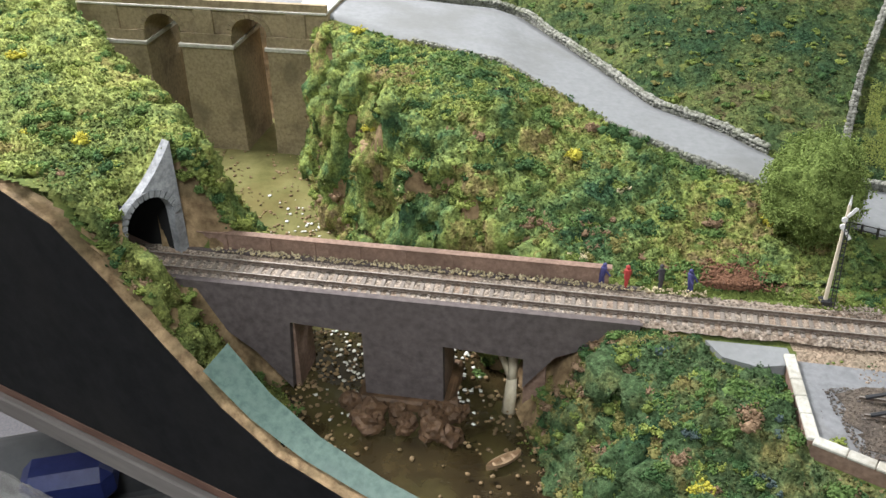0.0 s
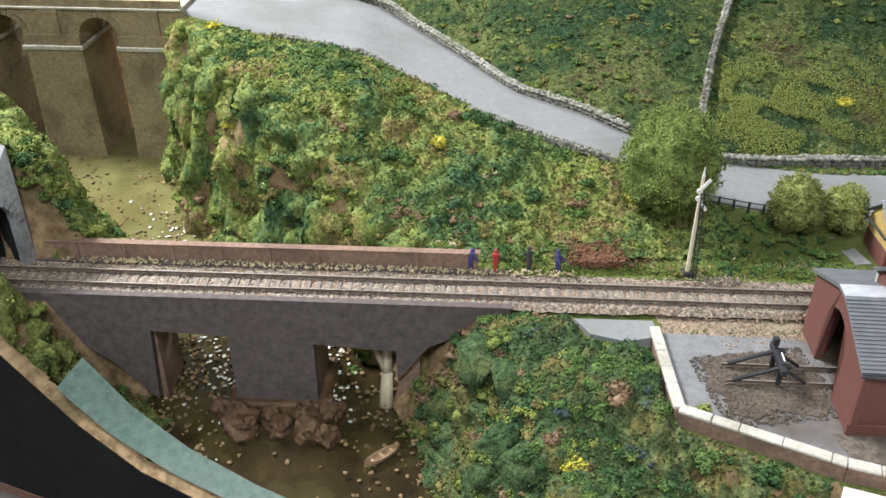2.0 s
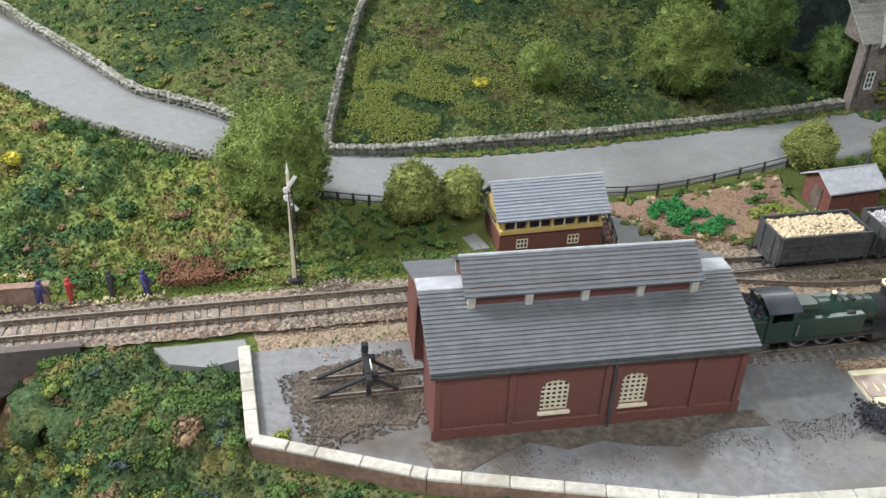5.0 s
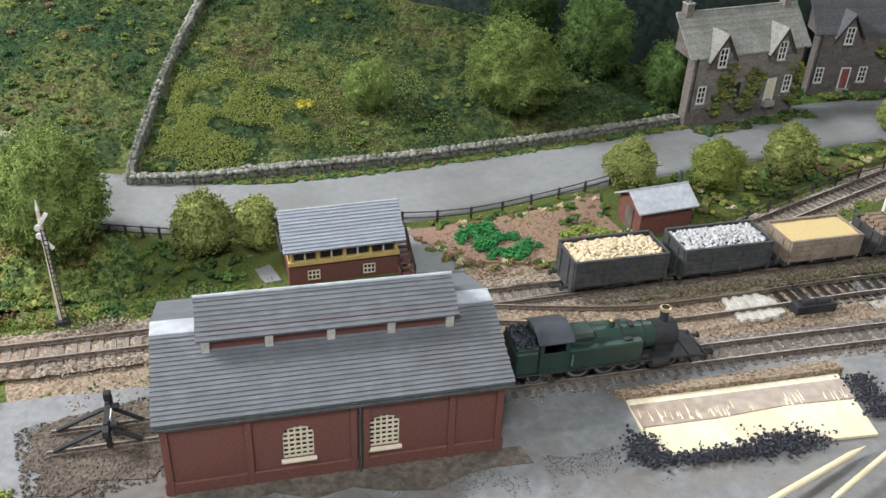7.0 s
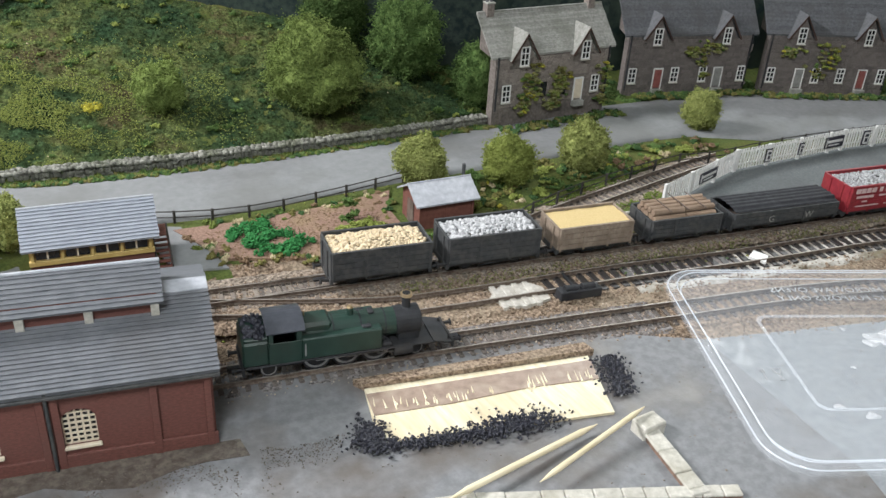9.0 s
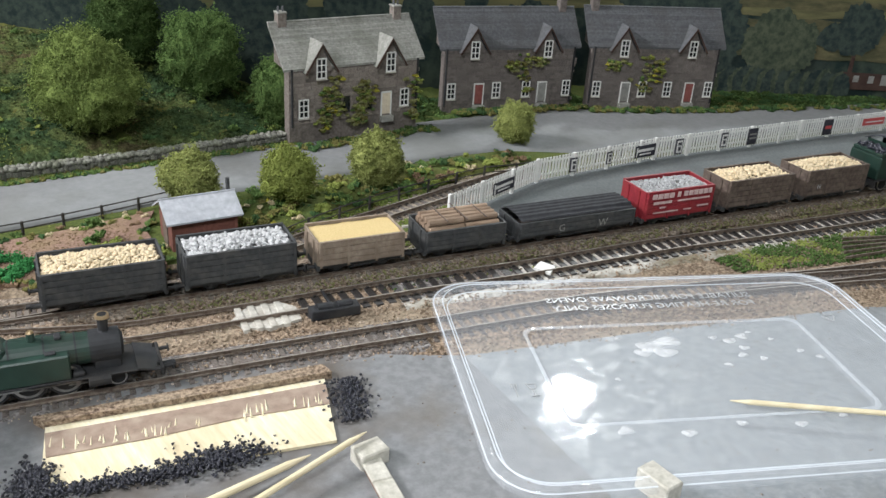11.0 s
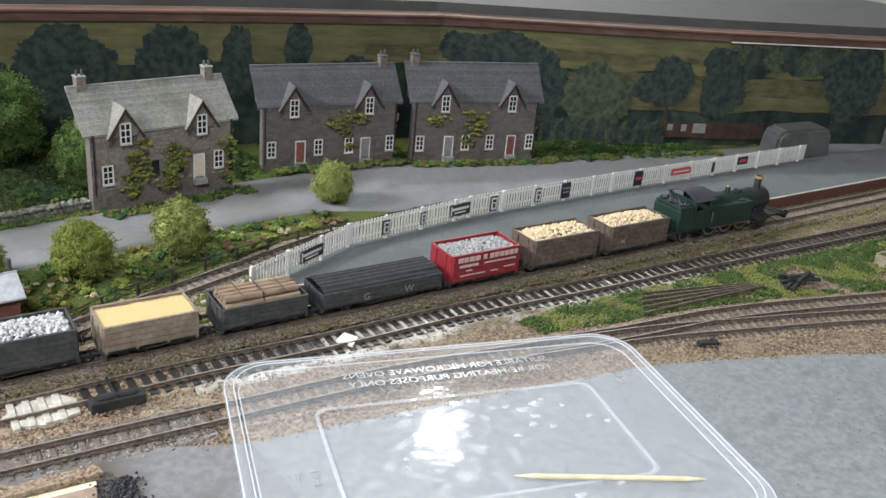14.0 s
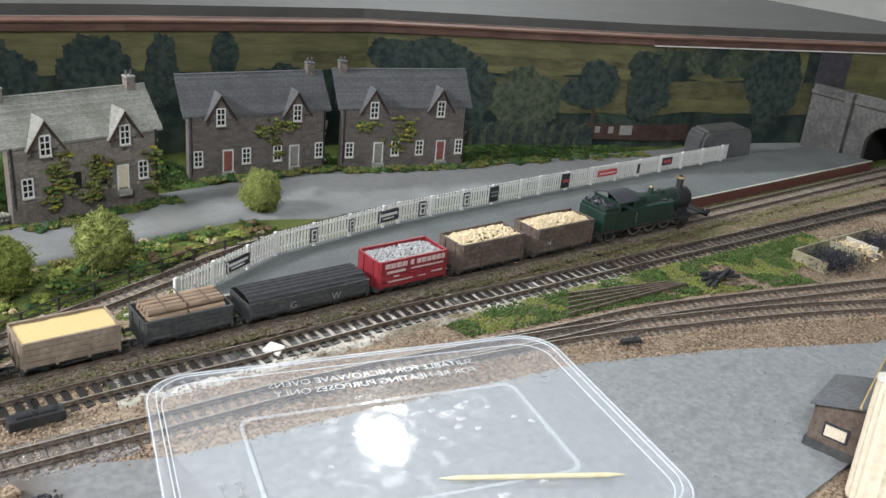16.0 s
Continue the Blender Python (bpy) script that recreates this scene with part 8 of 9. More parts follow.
# ---- things on the floor of the room, seen past the front board ----
vac = thing("storage_tub", -0.5, 0.835, -0.95, 12, "pale grey plastic tub with a blue lid handle on the floor", "tub")
M_TUBGREY = surface("grey_tub_plastic", (0.1, 0.105, 0.11), (0.14, 0.145, 0.15), 30, 0.5, 0.05)
part("tub_body", B(-0.2, 0.2, -0.13, 0.13, 0.0, 0.4, 0.05, taper=0.12), M_TUBGREY, vac)
for s in (-1, 1):
    part("tub_lid", R((-0.14, s * 0.075, 0.41), (0.16, s * 0.085, 0.4), 0.06, 0.065, seg=20), M_TUBGREY, vac, smooth=True)
part("blue_handle", B(-0.06, 0.06, -0.03, 0.035, 0.43, 0.49, 0.015), surface("blue_plastic", (0.015, 0.025, 0.12), (0.03, 0.045, 0.18), 40, 0.4, 0.05), vac, "dark blue plastic handle")
m, n, l, b = principled("clear_film")
b.inputs["Base Color"].default_value = (0.7, 0.68, 0.66, 1)
b.inputs["Roughness"].default_value = 0.15
b.inputs["Alpha"].default_value = 0.28
bag = thing("plastic_bag", -0.47, 0.66, -0.36, -30, "crumpled clear plastic bag hanging under the beam", "plastic bag")
bm = bmesh.new()
bmesh.ops.create_icosphere(bm, subdivisions=4, radius=1.0)
for v in bm.verts:
    w = 1 + 0.3 * noise.noise(v.co * 2.1) + 0.16 * noise.noise(v.co * 5.3)
    v.co = Vector((v.co.x * 0.075 * w, v.co.y * 0.03 * w, v.co.z * 0.045 * w))
part("film", bm, m, bag)

# ---- grey covered van end beside the platform ----
van = thing("bubble_cover", 1.775, 0.392, 0.0, -28, "smoky grey moulded plastic cover standing by the lane", "plastic cover")
bm = bmesh.new()
pr = [(-0.0, 0.0), (0.004, 0.036), (0.012, 0.045), (0.08, 0.05), (0.089, 0.043), (0.092, 0.0)]
prism(bm, pr, "y", -0.02, 0.02)
bmesh.ops.bevel(bm, geom=list(bm.edges), offset=0.004, segments=2, affect="EDGES")
part("shell", bm, surface("smoky_plastic", (0.07, 0.075, 0.078), (0.12, 0.125, 0.125), 60, 0.35, 0.05), van)

# ---- trees ----


def tree(x, y, height, radius, kind, label):
    z = ground_z(x, y)
    radius *= 0.9
    squat = (height - 0.002) / (1.8 * radius)
    root = thing("tree", x, y, z, rnd.uniform(0, 360), label, "tree", "model trees")
    bm = bmesh.new()
    ch = height / 2
    rod(bm, (0, 0, -0.003), (0.001, 0, ch * 0.55), radius * 0.1 + 0.0008, radius * 0.07 + 0.0006, 8)
    for _ in range(9):
        a = rnd.uniform(0, 2 * math.pi)
        h0 = ch * rnd.uniform(0.25, 0.6)
        r = radius * rnd.uniform(0.45, 0.8)
        rod(bm, (0, 0, h0), (r * math.cos(a), r * math.sin(a), ch + radius * squat * rnd.uniform(-0.4, 0.5)), radius * 0.045 + 0.0004, 0.0003, 6)
    part("trunk", bm, M_BARK, root)
    shift = Vector((x * 37, y * 41, radius * 90))

    def reach(dv):
        """How far the crown billows out in one direction."""
        w = 0.9 + 0.2 * noise.noise(dv * 1.7 + shift) + 0.2 * noise.noise(dv * 4.2 + shift) + 0.12 * noise.noise(dv * 10.0 + shift)
        return radius * w * (1.0 if dv.z > -0.3 else 1.0 + 0.2 * (dv.z + 0.3))

    bm = bmesh.new()
    bmesh.ops.create_icosphere(bm, subdivisions=4, radius=1.0)
    for v in bm.verts:
        dv = v.co.normalized()
        q = dv * reach(dv) * 0.9
        v.co = Vector((q.x, q.y, max(ch + q.z * squat, 0.002)))
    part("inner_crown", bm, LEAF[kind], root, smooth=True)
    c, rr = [], []
    for _ in range(int(15000 * (radius / 0.04) ** 1.6)):
        dv = Vector((rnd.gauss(0, 1), rnd.gauss(0, 1), rnd.gauss(0, 1))).normalized()
        q = dv * reach(dv) * rnd.choice((rnd.uniform(0.86, 1.0), rnd.uniform(0.94, 1.06), rnd.gauss(1.0, 0.06)))
        if ch + q.z * squat > 0.001 and noise.noise(q * (9.0 / radius) + shift) > -0.28:
            c.append((q.x, q.y, ch + q.z * squat))
            rr.append(rnd.uniform(0.0005, 0.00105) * (1 + radius * 5))
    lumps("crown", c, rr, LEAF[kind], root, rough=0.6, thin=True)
    return root


tree(0.318, 0.622, 0.1, 0.047, "bigtree", "large bushy grey green model tree beside the lane")
for x, y, h, r in ((0.42, 0.588, 0.05, 0.0265), (0.46, 0.58, 0.045, 0.0215)):
    tree(x, y, h, r, "tree", "small round pale green bush beside the signal box")
tree(0.772, 0.725, 0.094, 0.055, "bigtree", "large round olive green model tree by the wall")
tree(0.9, 0.768, 0.09, 0.047, "mid", "round olive green model tree on the dark bank")
tree(0.957, 0.705, 0.072, 0.034, "mid", "leafy green model tree next to the cottage")
tree(0.627, 0.765, 0.05, 0.028, "bigtree", "small olive bush tree in the field")
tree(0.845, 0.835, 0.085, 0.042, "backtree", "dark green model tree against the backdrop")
for x, y, h, r in ((0.802, 0.56, 0.049, 0.0275), (0.874, 0.527, 0.05, 0.0265), (0.96, 0.523, 0.053, 0.028), (1.152, 0.557, 0.047, 0.0235)):
    tree(x, y, h, r, "lime" if r == 0.0265 and x > 0.8 else "tree", "small round light green tree along the lane")

# ---- scatter: grass, scrub and bushes ----


def on_soil(x, y):
    v = v_of(x, y)
    c, h = river(y)
    road = (y > road_near(x) - 0.003) & (y < road_far(x) + 0.008) & (x > -0.2)
    yard_ = (x > 0.245) & (v < -0.045) & (y < 0.5)
    line_ = np.abs(v) < 0.03
    west_line = (np.abs(v) < 0.03) & (x < -0.25)
    water_ = (np.abs(x - c) < h * 0.98)
    via_ = (y > 1.05) & (y < 1.16) & (x < 0.0)
    return ~road & ~yard_ & (~line_ | west_line) & ~water_ & (before_fascia(x, y) > 0.006) & ~via_


def pick(n, x0, x1, y0, y1, extra=None):
    x, y = nrng.uniform(x0, x1, n), nrng.uniform(y0, y1, n)
    ok = on_soil(x, y) & (y < np.interp(x, [p[0] for p in BACK], [p[1] for p in BACK]) - 0.004)
    if extra is not None:
        ok &= extra(x, y)
    return x[ok], y[ok]


def patch(x, y, s, seed):
    return np.array([noise.noise((float(a) * s + seed, float(b2) * s, seed)) for a, b2 in zip(x, y)])


def built(x, y):
    u, v = u_of(x, y), v_of(x, y)
    box_ = (x > 0.44) & (x < 0.60) & (y < 0.60) & (v > 0.0)
    garden_ = (x >= 0.58) & (x < 0.81) & (y < 0.566)
    house = (x > 0.94) & (y > 0.64)
    plat = (x > 0.94) & (v > 0.02) & (y < np.interp(x, [p[0] for p in PF_BACK], [p[1] for p in PF_BACK]) + 0.004)
    bay = (x > 0.66) & (x < 1.12) & (np.abs(y - np.interp(x, [p[0] for p in BAY], [p[1] for p in BAY])) < 0.016)
    return ~(box_ | garden_ | house | plat | bay)




def scrub(name, x0, x1, y0, y1, inside, amp, material, label, step=0.0024, clump=75.0, anywhere=False, grains=1, leaf=(0.0007, 0.0018)):
    """A billowing sheet of foam scrub that swells out from the ground along its normal."""
    ax, ay = np.arange(x0, x1, step), np.arange(y0, y1, step)
    X, Y = np.meshgrid(ax, ay, indexing="ij")
    Z = land(X, Y)
    gx_, gy_ = np.gradient(Z, step)
    ln = np.sqrt(gx_ ** 2 + gy_ ** 2 + 1)
    ins = inside(X, Y) & (on_soil(X, Y) | anywhere)
    edge_ = ins.astype(float)
    for _ in range(7):
        p_ = np.pad(edge_, 1, mode="edge")
        edge_ = np.minimum(edge_, (p_[:-2, 1:-1] + p_[2:, 1:-1] + p_[1:-1, :-2] + p_[1:-1, 2:]) / 4)
    h = np.zeros_like(Z)
    for i_, j_ in zip(*np.nonzero(ins)):
        a, b2, c_ = float(X[i_, j_]), float(Y[i_, j_]), float(Z[i_, j_])
        f1 = noise.voronoi((a * clump, b2 * clump, c_ * clump))[0][0]
        f2 = noise.voronoi((a * clump * 2.4 + 5, b2 * clump * 2.4, c_ * clump * 2.4))[0][0]
        rise = 0.2 + 0.95 * max(0.0, min(1.0, 0.5 + noise.noise((a * 22, b2 * 22, 3))))
        h[i_, j_] = rise * (0.7 * (1 - f1 * f1 * 1.6) + 0.34 * (1 - f2 * 1.5)) + 0.22 * noise.noise((a * 420, b2 * 420, c_ * 420))
    bulge = np.zeros_like(Z)
    for i_, j_ in zip(*np.nonzero(ins & (ln > 1.25))):
        q_ = Vector((float(X[i_, j_]), float(Y[i_, j_]), float(Z[i_, j_])))
        bulge[i_, j_] = (0.013 * noise.noise(q_ * 26) + 0.009 * noise.noise(q_ * 55)) * min(1.0, (float(ln[i_, j_]) - 1.25) * 1.5)
    h = (h * amp * (1 + 0.5 * ss(1.2, 2.0, ln)) + bulge) * edge_ + np.where(edge_ > 0.3, 0.0006, -0.002)
    V = np.stack([X - gx_ / ln * h, Y - gy_ / ln * h, Z + h / ln], -1).reshape(-1, 3)
    ids = np.arange(X.size).reshape(X.shape)
    q = np.stack([ids[:-1, :-1], ids[1:, :-1], ids[1:, 1:], ids[:-1, 1:]], -1)[ins[:-1, :-1]].reshape(-1, 4)
    used = np.unique(q)
    back_ = np.full(X.size, -1)
    back_[used] = np.arange(len(used))
    seeds = V[used]
    seeds = np.concatenate([seeds] * grains)
    seeds = seeds + nrng.normal(0, step * 0.4, seeds.shape)
    if grains:
        tagged(lumps(name + "_leaves", seeds, nrng.uniform(*leaf, len(seeds)), material, rough=0.6, thin=True), "loose leafy crumbs of " + label, "scrub", kind="stuff")
    return tagged(raw(name, V[used].tolist(), back_[q].tolist(), material, smooth=True), label, "scrub", kind="stuff")


inner = lambda a, b2: b2 < np.interp(a, [p[0] for p in BACK], [p[1] for p in BACK]) - 0.004
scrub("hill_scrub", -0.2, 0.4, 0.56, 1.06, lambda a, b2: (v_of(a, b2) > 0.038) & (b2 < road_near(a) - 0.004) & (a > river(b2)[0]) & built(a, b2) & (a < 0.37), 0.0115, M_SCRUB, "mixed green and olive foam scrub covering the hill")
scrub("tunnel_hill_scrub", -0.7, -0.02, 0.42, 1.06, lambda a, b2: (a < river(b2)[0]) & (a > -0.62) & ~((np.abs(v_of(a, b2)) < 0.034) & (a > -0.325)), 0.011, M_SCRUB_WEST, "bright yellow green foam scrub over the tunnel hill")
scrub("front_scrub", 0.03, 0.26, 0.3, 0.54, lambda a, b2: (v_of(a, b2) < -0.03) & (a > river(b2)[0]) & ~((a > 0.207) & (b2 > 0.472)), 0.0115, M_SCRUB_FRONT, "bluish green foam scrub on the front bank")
# the hill closes over the tunnel mouth behind its stone wall
mouth = tp.matrix_basis
mv, mf, mseeds = [], [], []
NA, ND = 40, 36
for i in range(NA + 1):
    f = i / NA
    a = -0.062 + 0.115 * f
    edge_z = 0.102 * (0.46 + 0.28 * min(max((a + 0.053) / 0.086, 0), 1) + 0.26 * min(max((a + 0.053) / 0.086, 0), 1) ** 3)
    for j in range(ND + 1):
        d = 0.0015 - 0.1 * j / ND
        w = mouth @ Vector((d, a, 0))
        t = float(ss(0.0, 1.0, j / ND))
        side = max(0.0, abs(a + 0.0045) - 0.045) * 1.6
        z = (edge_z - 0.003 - side) * (1 - t) + (max(float(land(w.x, w.y)), 0.07) + 0.004) * t
        z += 0.004 * noise.noise((w.x * 90, w.y * 90, 2)) + 0.003 * noise.noise((w.x * 210, w.y * 210, 4)) if j else 0.0
        mv.append((w.x, w.y, z))
        if rnd.random() < 0.9:
            mseeds.append((w.x + rnd.gauss(0, 0.0012), w.y + rnd.gauss(0, 0.0012), z + rnd.uniform(0, 0.0014)))
for i in range(NA):
    for j in range(ND):
        mf.append((i * (ND + 1) + j, i * (ND + 1) + j + 1, (i + 1) * (ND + 1) + j + 1, (i + 1) * (ND + 1) + j))
tagged(raw("mouth_scrub", mv, mf, M_SCRUB_WEST, smooth=True), "green foam scrub over the tunnel mouth", "scrub", kind="stuff")
tagged(lumps("mouth_scrub_leaves", mseeds, nrng.uniform(0.0009, 0.002, len(mseeds)), M_SCRUB_WEST, rough=0.6, thin=True), "loose leafy crumbs over the tunnel mouth", "scrub", kind="stuff")
CARD = [(0.324, 0.3195), (0.302, 0.2865), (0.452, 0.193), (0.482, 0.2335)]


def off_card(a, b2):
    inside_ = np.ones(np.shape(a), bool)
    for (xa, ya), (xb, yb) in zip(CARD, CARD[1:] + CARD[:1]):
        inside_ &= ((xb - xa) * (b2 - ya) - (yb - ya) * (a - xa)) / math.hypot(xb - xa, yb - ya) > -0.004
    return ~inside_


below_wall = lambda a, b2: (b2 < np.interp(a, [p[0] for p in YW[1:]], [p[1] for p in YW[1:]]) - 0.005) & (b2 > 0.16) & (a > 0.225) & off_card(a, b2)
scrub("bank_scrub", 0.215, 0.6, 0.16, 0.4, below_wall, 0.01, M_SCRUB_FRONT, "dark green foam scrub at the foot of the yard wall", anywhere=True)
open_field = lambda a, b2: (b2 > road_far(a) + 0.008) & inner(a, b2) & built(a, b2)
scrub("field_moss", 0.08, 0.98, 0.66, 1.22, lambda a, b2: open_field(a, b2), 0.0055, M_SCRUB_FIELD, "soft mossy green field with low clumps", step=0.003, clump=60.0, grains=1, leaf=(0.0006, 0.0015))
lit = []
while len(lit) < 14000:
    a, b2 = rnd.choice((rnd.gauss(0.5, 0.045), rnd.gauss(0.46, 0.03), rnd.uniform(0.42, 0.7))), rnd.gauss(0.78, 0.05)
    if open_field(np.array(a), np.array(b2)) and a > 0.405 + 0.46 * max(0, b2 - 0.73) and noise.noise((a * 30, b2 * 30, 4)) > -0.1:
        lit.append((a, b2, ground_z(a, b2) + rnd.uniform(0.004, 0.0085)))
tagged(lumps("lime_grass", lit, nrng.uniform(0.0005, 0.001, len(lit)), LEAF["meadow"], thin=True), "light yellow green grass patch in the field", "grass", kind="stuff")
x, y = pick(26000, -0.72, 1.3, 0.33, 1.27, lambda a, b2: built(a, b2) & (a < 1.0))
z = land(x, y)
n1, n2 = patch(x, y, 14, 3.0), patch(x, y, 24, 9.0)
steep = np.abs(land(x + 0.004, y) - z) + np.abs(land(x, y + 0.004) - z)
keep_ = (steep < 0.0062) | (nrng.random(len(x)) < 0.55)
size = nrng.uniform(0.0007, 0.0016, len(x))
field = (y > road_far(x)) & (x > 0.3)
meadow = field & (x > 0.43) & (y < 0.86)
kinds = np.where(n2 > 0.22, "olive", np.where(n1 > 0.06, "mid", np.where(n1 < -0.22 + 0.3 * field, "dark", "grass")))
kinds = np.where((n2 < -0.28) | (meadow & (n1 > -0.2) & (x < 0.6)), "lime", kinds)
kinds = np.where((nrng.random(len(x)) < 0.015), "straw", kinds)
for kd in ("grass", "mid", "dark", "olive", "lime", "straw"):
    s = (kinds == kd) & keep_
    c = np.stack([x[s], y[s], z[s] + size[s] * 0.35 + 0.002], 1)
    tagged(lumps("ground_cover", c, size[s] * np.where(field[s], 0.85, 1.0), LEAF[kd], flat=0.8, smooth=True), "fine " + {"grass": "mid green grass", "mid": "fresh green turf", "dark": "dark green undergrowth", "olive": "olive brown turf", "lime": "bright yellow green turf", "straw": "pale straw"}[kd] + " scatter on the hillside", "ground cover", kind="stuff")

BUSH = {}


def bush(x, y, r, kd, z=None, tall=1.0):
    z = ground_z(x, y) + 0.003 if z is None else z
    cs, rs, qs, ks = BUSH.setdefault(kd, ([], [], [], []))
    n_ = int(40 * (r / 0.006) ** 1.5) + 14
    tint = rnd.uniform(0.85, 1.15)
    lobes_ = [(rnd.gauss(0, 0.38) * r, rnd.gauss(0, 0.38) * r, rnd.uniform(0.3, 0.62) * r) for _ in range(4)]
    for ox, oy, orr in lobes_:
        qs.append((x + ox, y + oy, z - orr * 0.1))
        ks.append(orr * 0.8)
    for _ in range(n_):
        ox, oy, orr = rnd.choice(lobes_)
        a, e = rnd.uniform(0, 2 * math.pi), rnd.random()
        q = orr * rnd.uniform(0.75, 1.2)
        k_ = math.sqrt(1 - e * e)
        cs.append((x + ox + q * math.cos(a) * k_, y + oy + q * math.sin(a) * k_, z + q * e * 0.75 * tall))
        rs.append(rnd.uniform(0.0007, 0.0016) * tint)


def grow(n_, x0, x1, y0, y1, table, lo, hi, extra=None):
    a, b2 = pick(n_, x0, x1, y0, y1, extra)
    fields = {kd: patch(a, b2, 15, 21.0 + 13 * i) for i, (kd, _) in enumerate(table)}
    for i, (xx, yy) in enumerate(zip(a, b2)):
        ws = [w * math.exp(4.5 * fields[kd][i]) for kd, w in table]
        kd = rnd.choices([k for k, _ in table], ws)[0]
        rr = rnd.uniform(lo, hi) * (0.7 + 0.6 * rnd.random())
        bush(float(xx), float(yy), rr * (0.8 if kd == "gold" else 1.0), kd)


MIX = [("dark", 0.26), ("mid", 0.3), ("grass", 0.26), ("lime", 0.1), ("olive", 0.18), ("russet", 0.035), ("gold", 0.003), ("straw", 0.008)]
hillside = lambda a, b2: (v_of(a, b2) > 0.045) & (a < 0.30) & (b2 < road_near(a)) & (a > river(b2)[0])
grow(560, -0.2, 0.34, 0.58, 1.06, MIX, 0.005, 0.012, hillside)
grow(420, -0.2, 0.12, 0.74, 1.06, [("dark", 0.25), ("mid", 0.4), ("lime", 0.3), ("grass", 0.2), ("russet", 0.02)], 0.005, 0.0105, hillside)
grow(300, -0.15, 0.2, 0.58, 0.74, [("olive", 0.5), ("russet", 0.4), ("grass", 0.2), ("straw", 0.06), ("dark", 0.08)], 0.003, 0.008, lambda a, b2: hillside(a, b2) & (v_of(a, b2) < 0.11))
grow(420, -0.72, -0.05, 0.5, 1.05, [("mid", 0.26), ("grass", 0.34), ("lime", 0.24), ("dark", 0.06), ("olive", 0.05), ("russet", 0.01), ("gold", 0.004)], 0.004, 0.011, lambda a, b2: a < river(b2)[0])
grow(420, -0.62, -0.1, 0.55, 1.05, [("dark", 0.2), ("mid", 0.4), ("lime", 0.22), ("grass", 0.3)], 0.006, 0.012, lambda a, b2: a < river(b2)[0])
grow(260, 0.13, 0.26, 0.33, 0.52, [("dark", 0.24), ("mid", 0.5), ("heather", 0.035), ("lime", 0.03), ("russet", 0.02), ("grass", 0.14)], 0.0035, 0.009, lambda a, b2: (v_of(a, b2) < -0.032) & ~((a > 0.195) & (b2 > 0.458)))
grow(160, 0.07, 0.15, 0.33, 0.52, [("olive", 0.45), ("russet", 0.12), ("grass", 0.3), ("mid", 0.12), ("dark", 0.1)], 0.004, 0.01, lambda a, b2: (v_of(a, b2) < -0.032))
grow(330, 0.1, 0.46, 0.68, 1.2, [("dark", 0.2), ("mid", 0.26), ("grass", 0.26), ("olive", 0.16), ("lime", 0.06), ("russet", 0.025), ("gold", 0.002)], 0.003, 0.008, lambda a, b2: b2 > road_far(a) + 0.012)
grow(300, 0.42, 1.0, 0.68, 1.2, [("dark", 0.26), ("mid", 0.26), ("grass", 0.26), ("olive", 0.06), ("lime", 0.14), ("gold", 0.002)], 0.0025, 0.007, lambda a, b2: b2 > road_far(a) + 0.012)
grow(160, 0.34, 0.46, 0.52, 0.63, [("mid", 0.6), ("grass", 0.3), ("dark", 0.1)], 0.002, 0.0045, lambda a, b2: (v_of(a, b2) > 0.035) & built(a, b2))
grow(420, 0.79, 1.14, 0.47, 0.58, [("mid", 0.35), ("straw", 0.08), ("dark", 0.2), ("olive", 0.12), ("lime", 0.12), ("russet", 0.03), ("gold", 0.008)], 0.0025, 0.006, lambda a, b2: built(a, b2) & (b2 > np.interp(a, [0.83, 1.0, 1.1], [0.475, 0.498, 0.5])) & (b2 < road_near(a) - 0.004))
grow(60, 0.58, 0.8, 0.455, 0.475, [("mid", 0.5), ("olive", 0.3), ("straw", 0.2)], 0.0015, 0.003)
# growth and rock on the gorge sides, spread evenly over the height of the faces
crag = []
for _ in range(1100):
    yy = rnd.uniform(0.36, 1.05)
    c_, h_ = river(yy)
    east_ = rnd.random() < 0.62
    xs = np.linspace(c_ + h_ * 0.95, c_ + h_ + 0.1, 40) if east_ else np.linspace(c_ - h_ * 0.95, c_ - h_ - 0.2, 40)
    zs = land(xs, np.full(40, yy))
    zt = rnd.uniform(BED + 0.008, min(0.06, float(zs.max())))
    i_ = int(np.argmax(zs >= zt)) if (zs >= zt).any() else rnd.randrange(40)
    xx = float(xs[i_]) + rnd.gauss(0, 0.003)
    if before_fascia(xx, yy) < 0.012 or abs(float(v_of(xx, yy))) < 0.036:
        continue
    zz = ground_z(xx, yy)
    bare = noise.noise((xx * 14 + 3, yy * 22, zz * 16))
    if bare > 0.12 and zz < 0.02 and yy > 0.6:
        crag.append((xx, yy, zz))
        continue
    low = (0.02 - zz) / 0.13
    bush(xx, yy, rnd.uniform(0.005, 0.012), rnd.choices(("mid", "grass", "olive", "dark", "lime", "russet", "gold"), (0.22 - 0.1 * low, 0.3, 0.16 + 0.35 * low, 0.1, 0.1 if low < 0.4 else 0.02, 0.015 + 0.1 * max(low, 0), 0.006))[0], zz, tall=1.0)
tagged(lumps("rock_outcrop", crag, nrng.uniform(0.003, 0.008, len(crag)), M_ROCK, fine=True, rough=0.5), "tan rock outcrops on the gorge side", "rocks", kind="stuff")
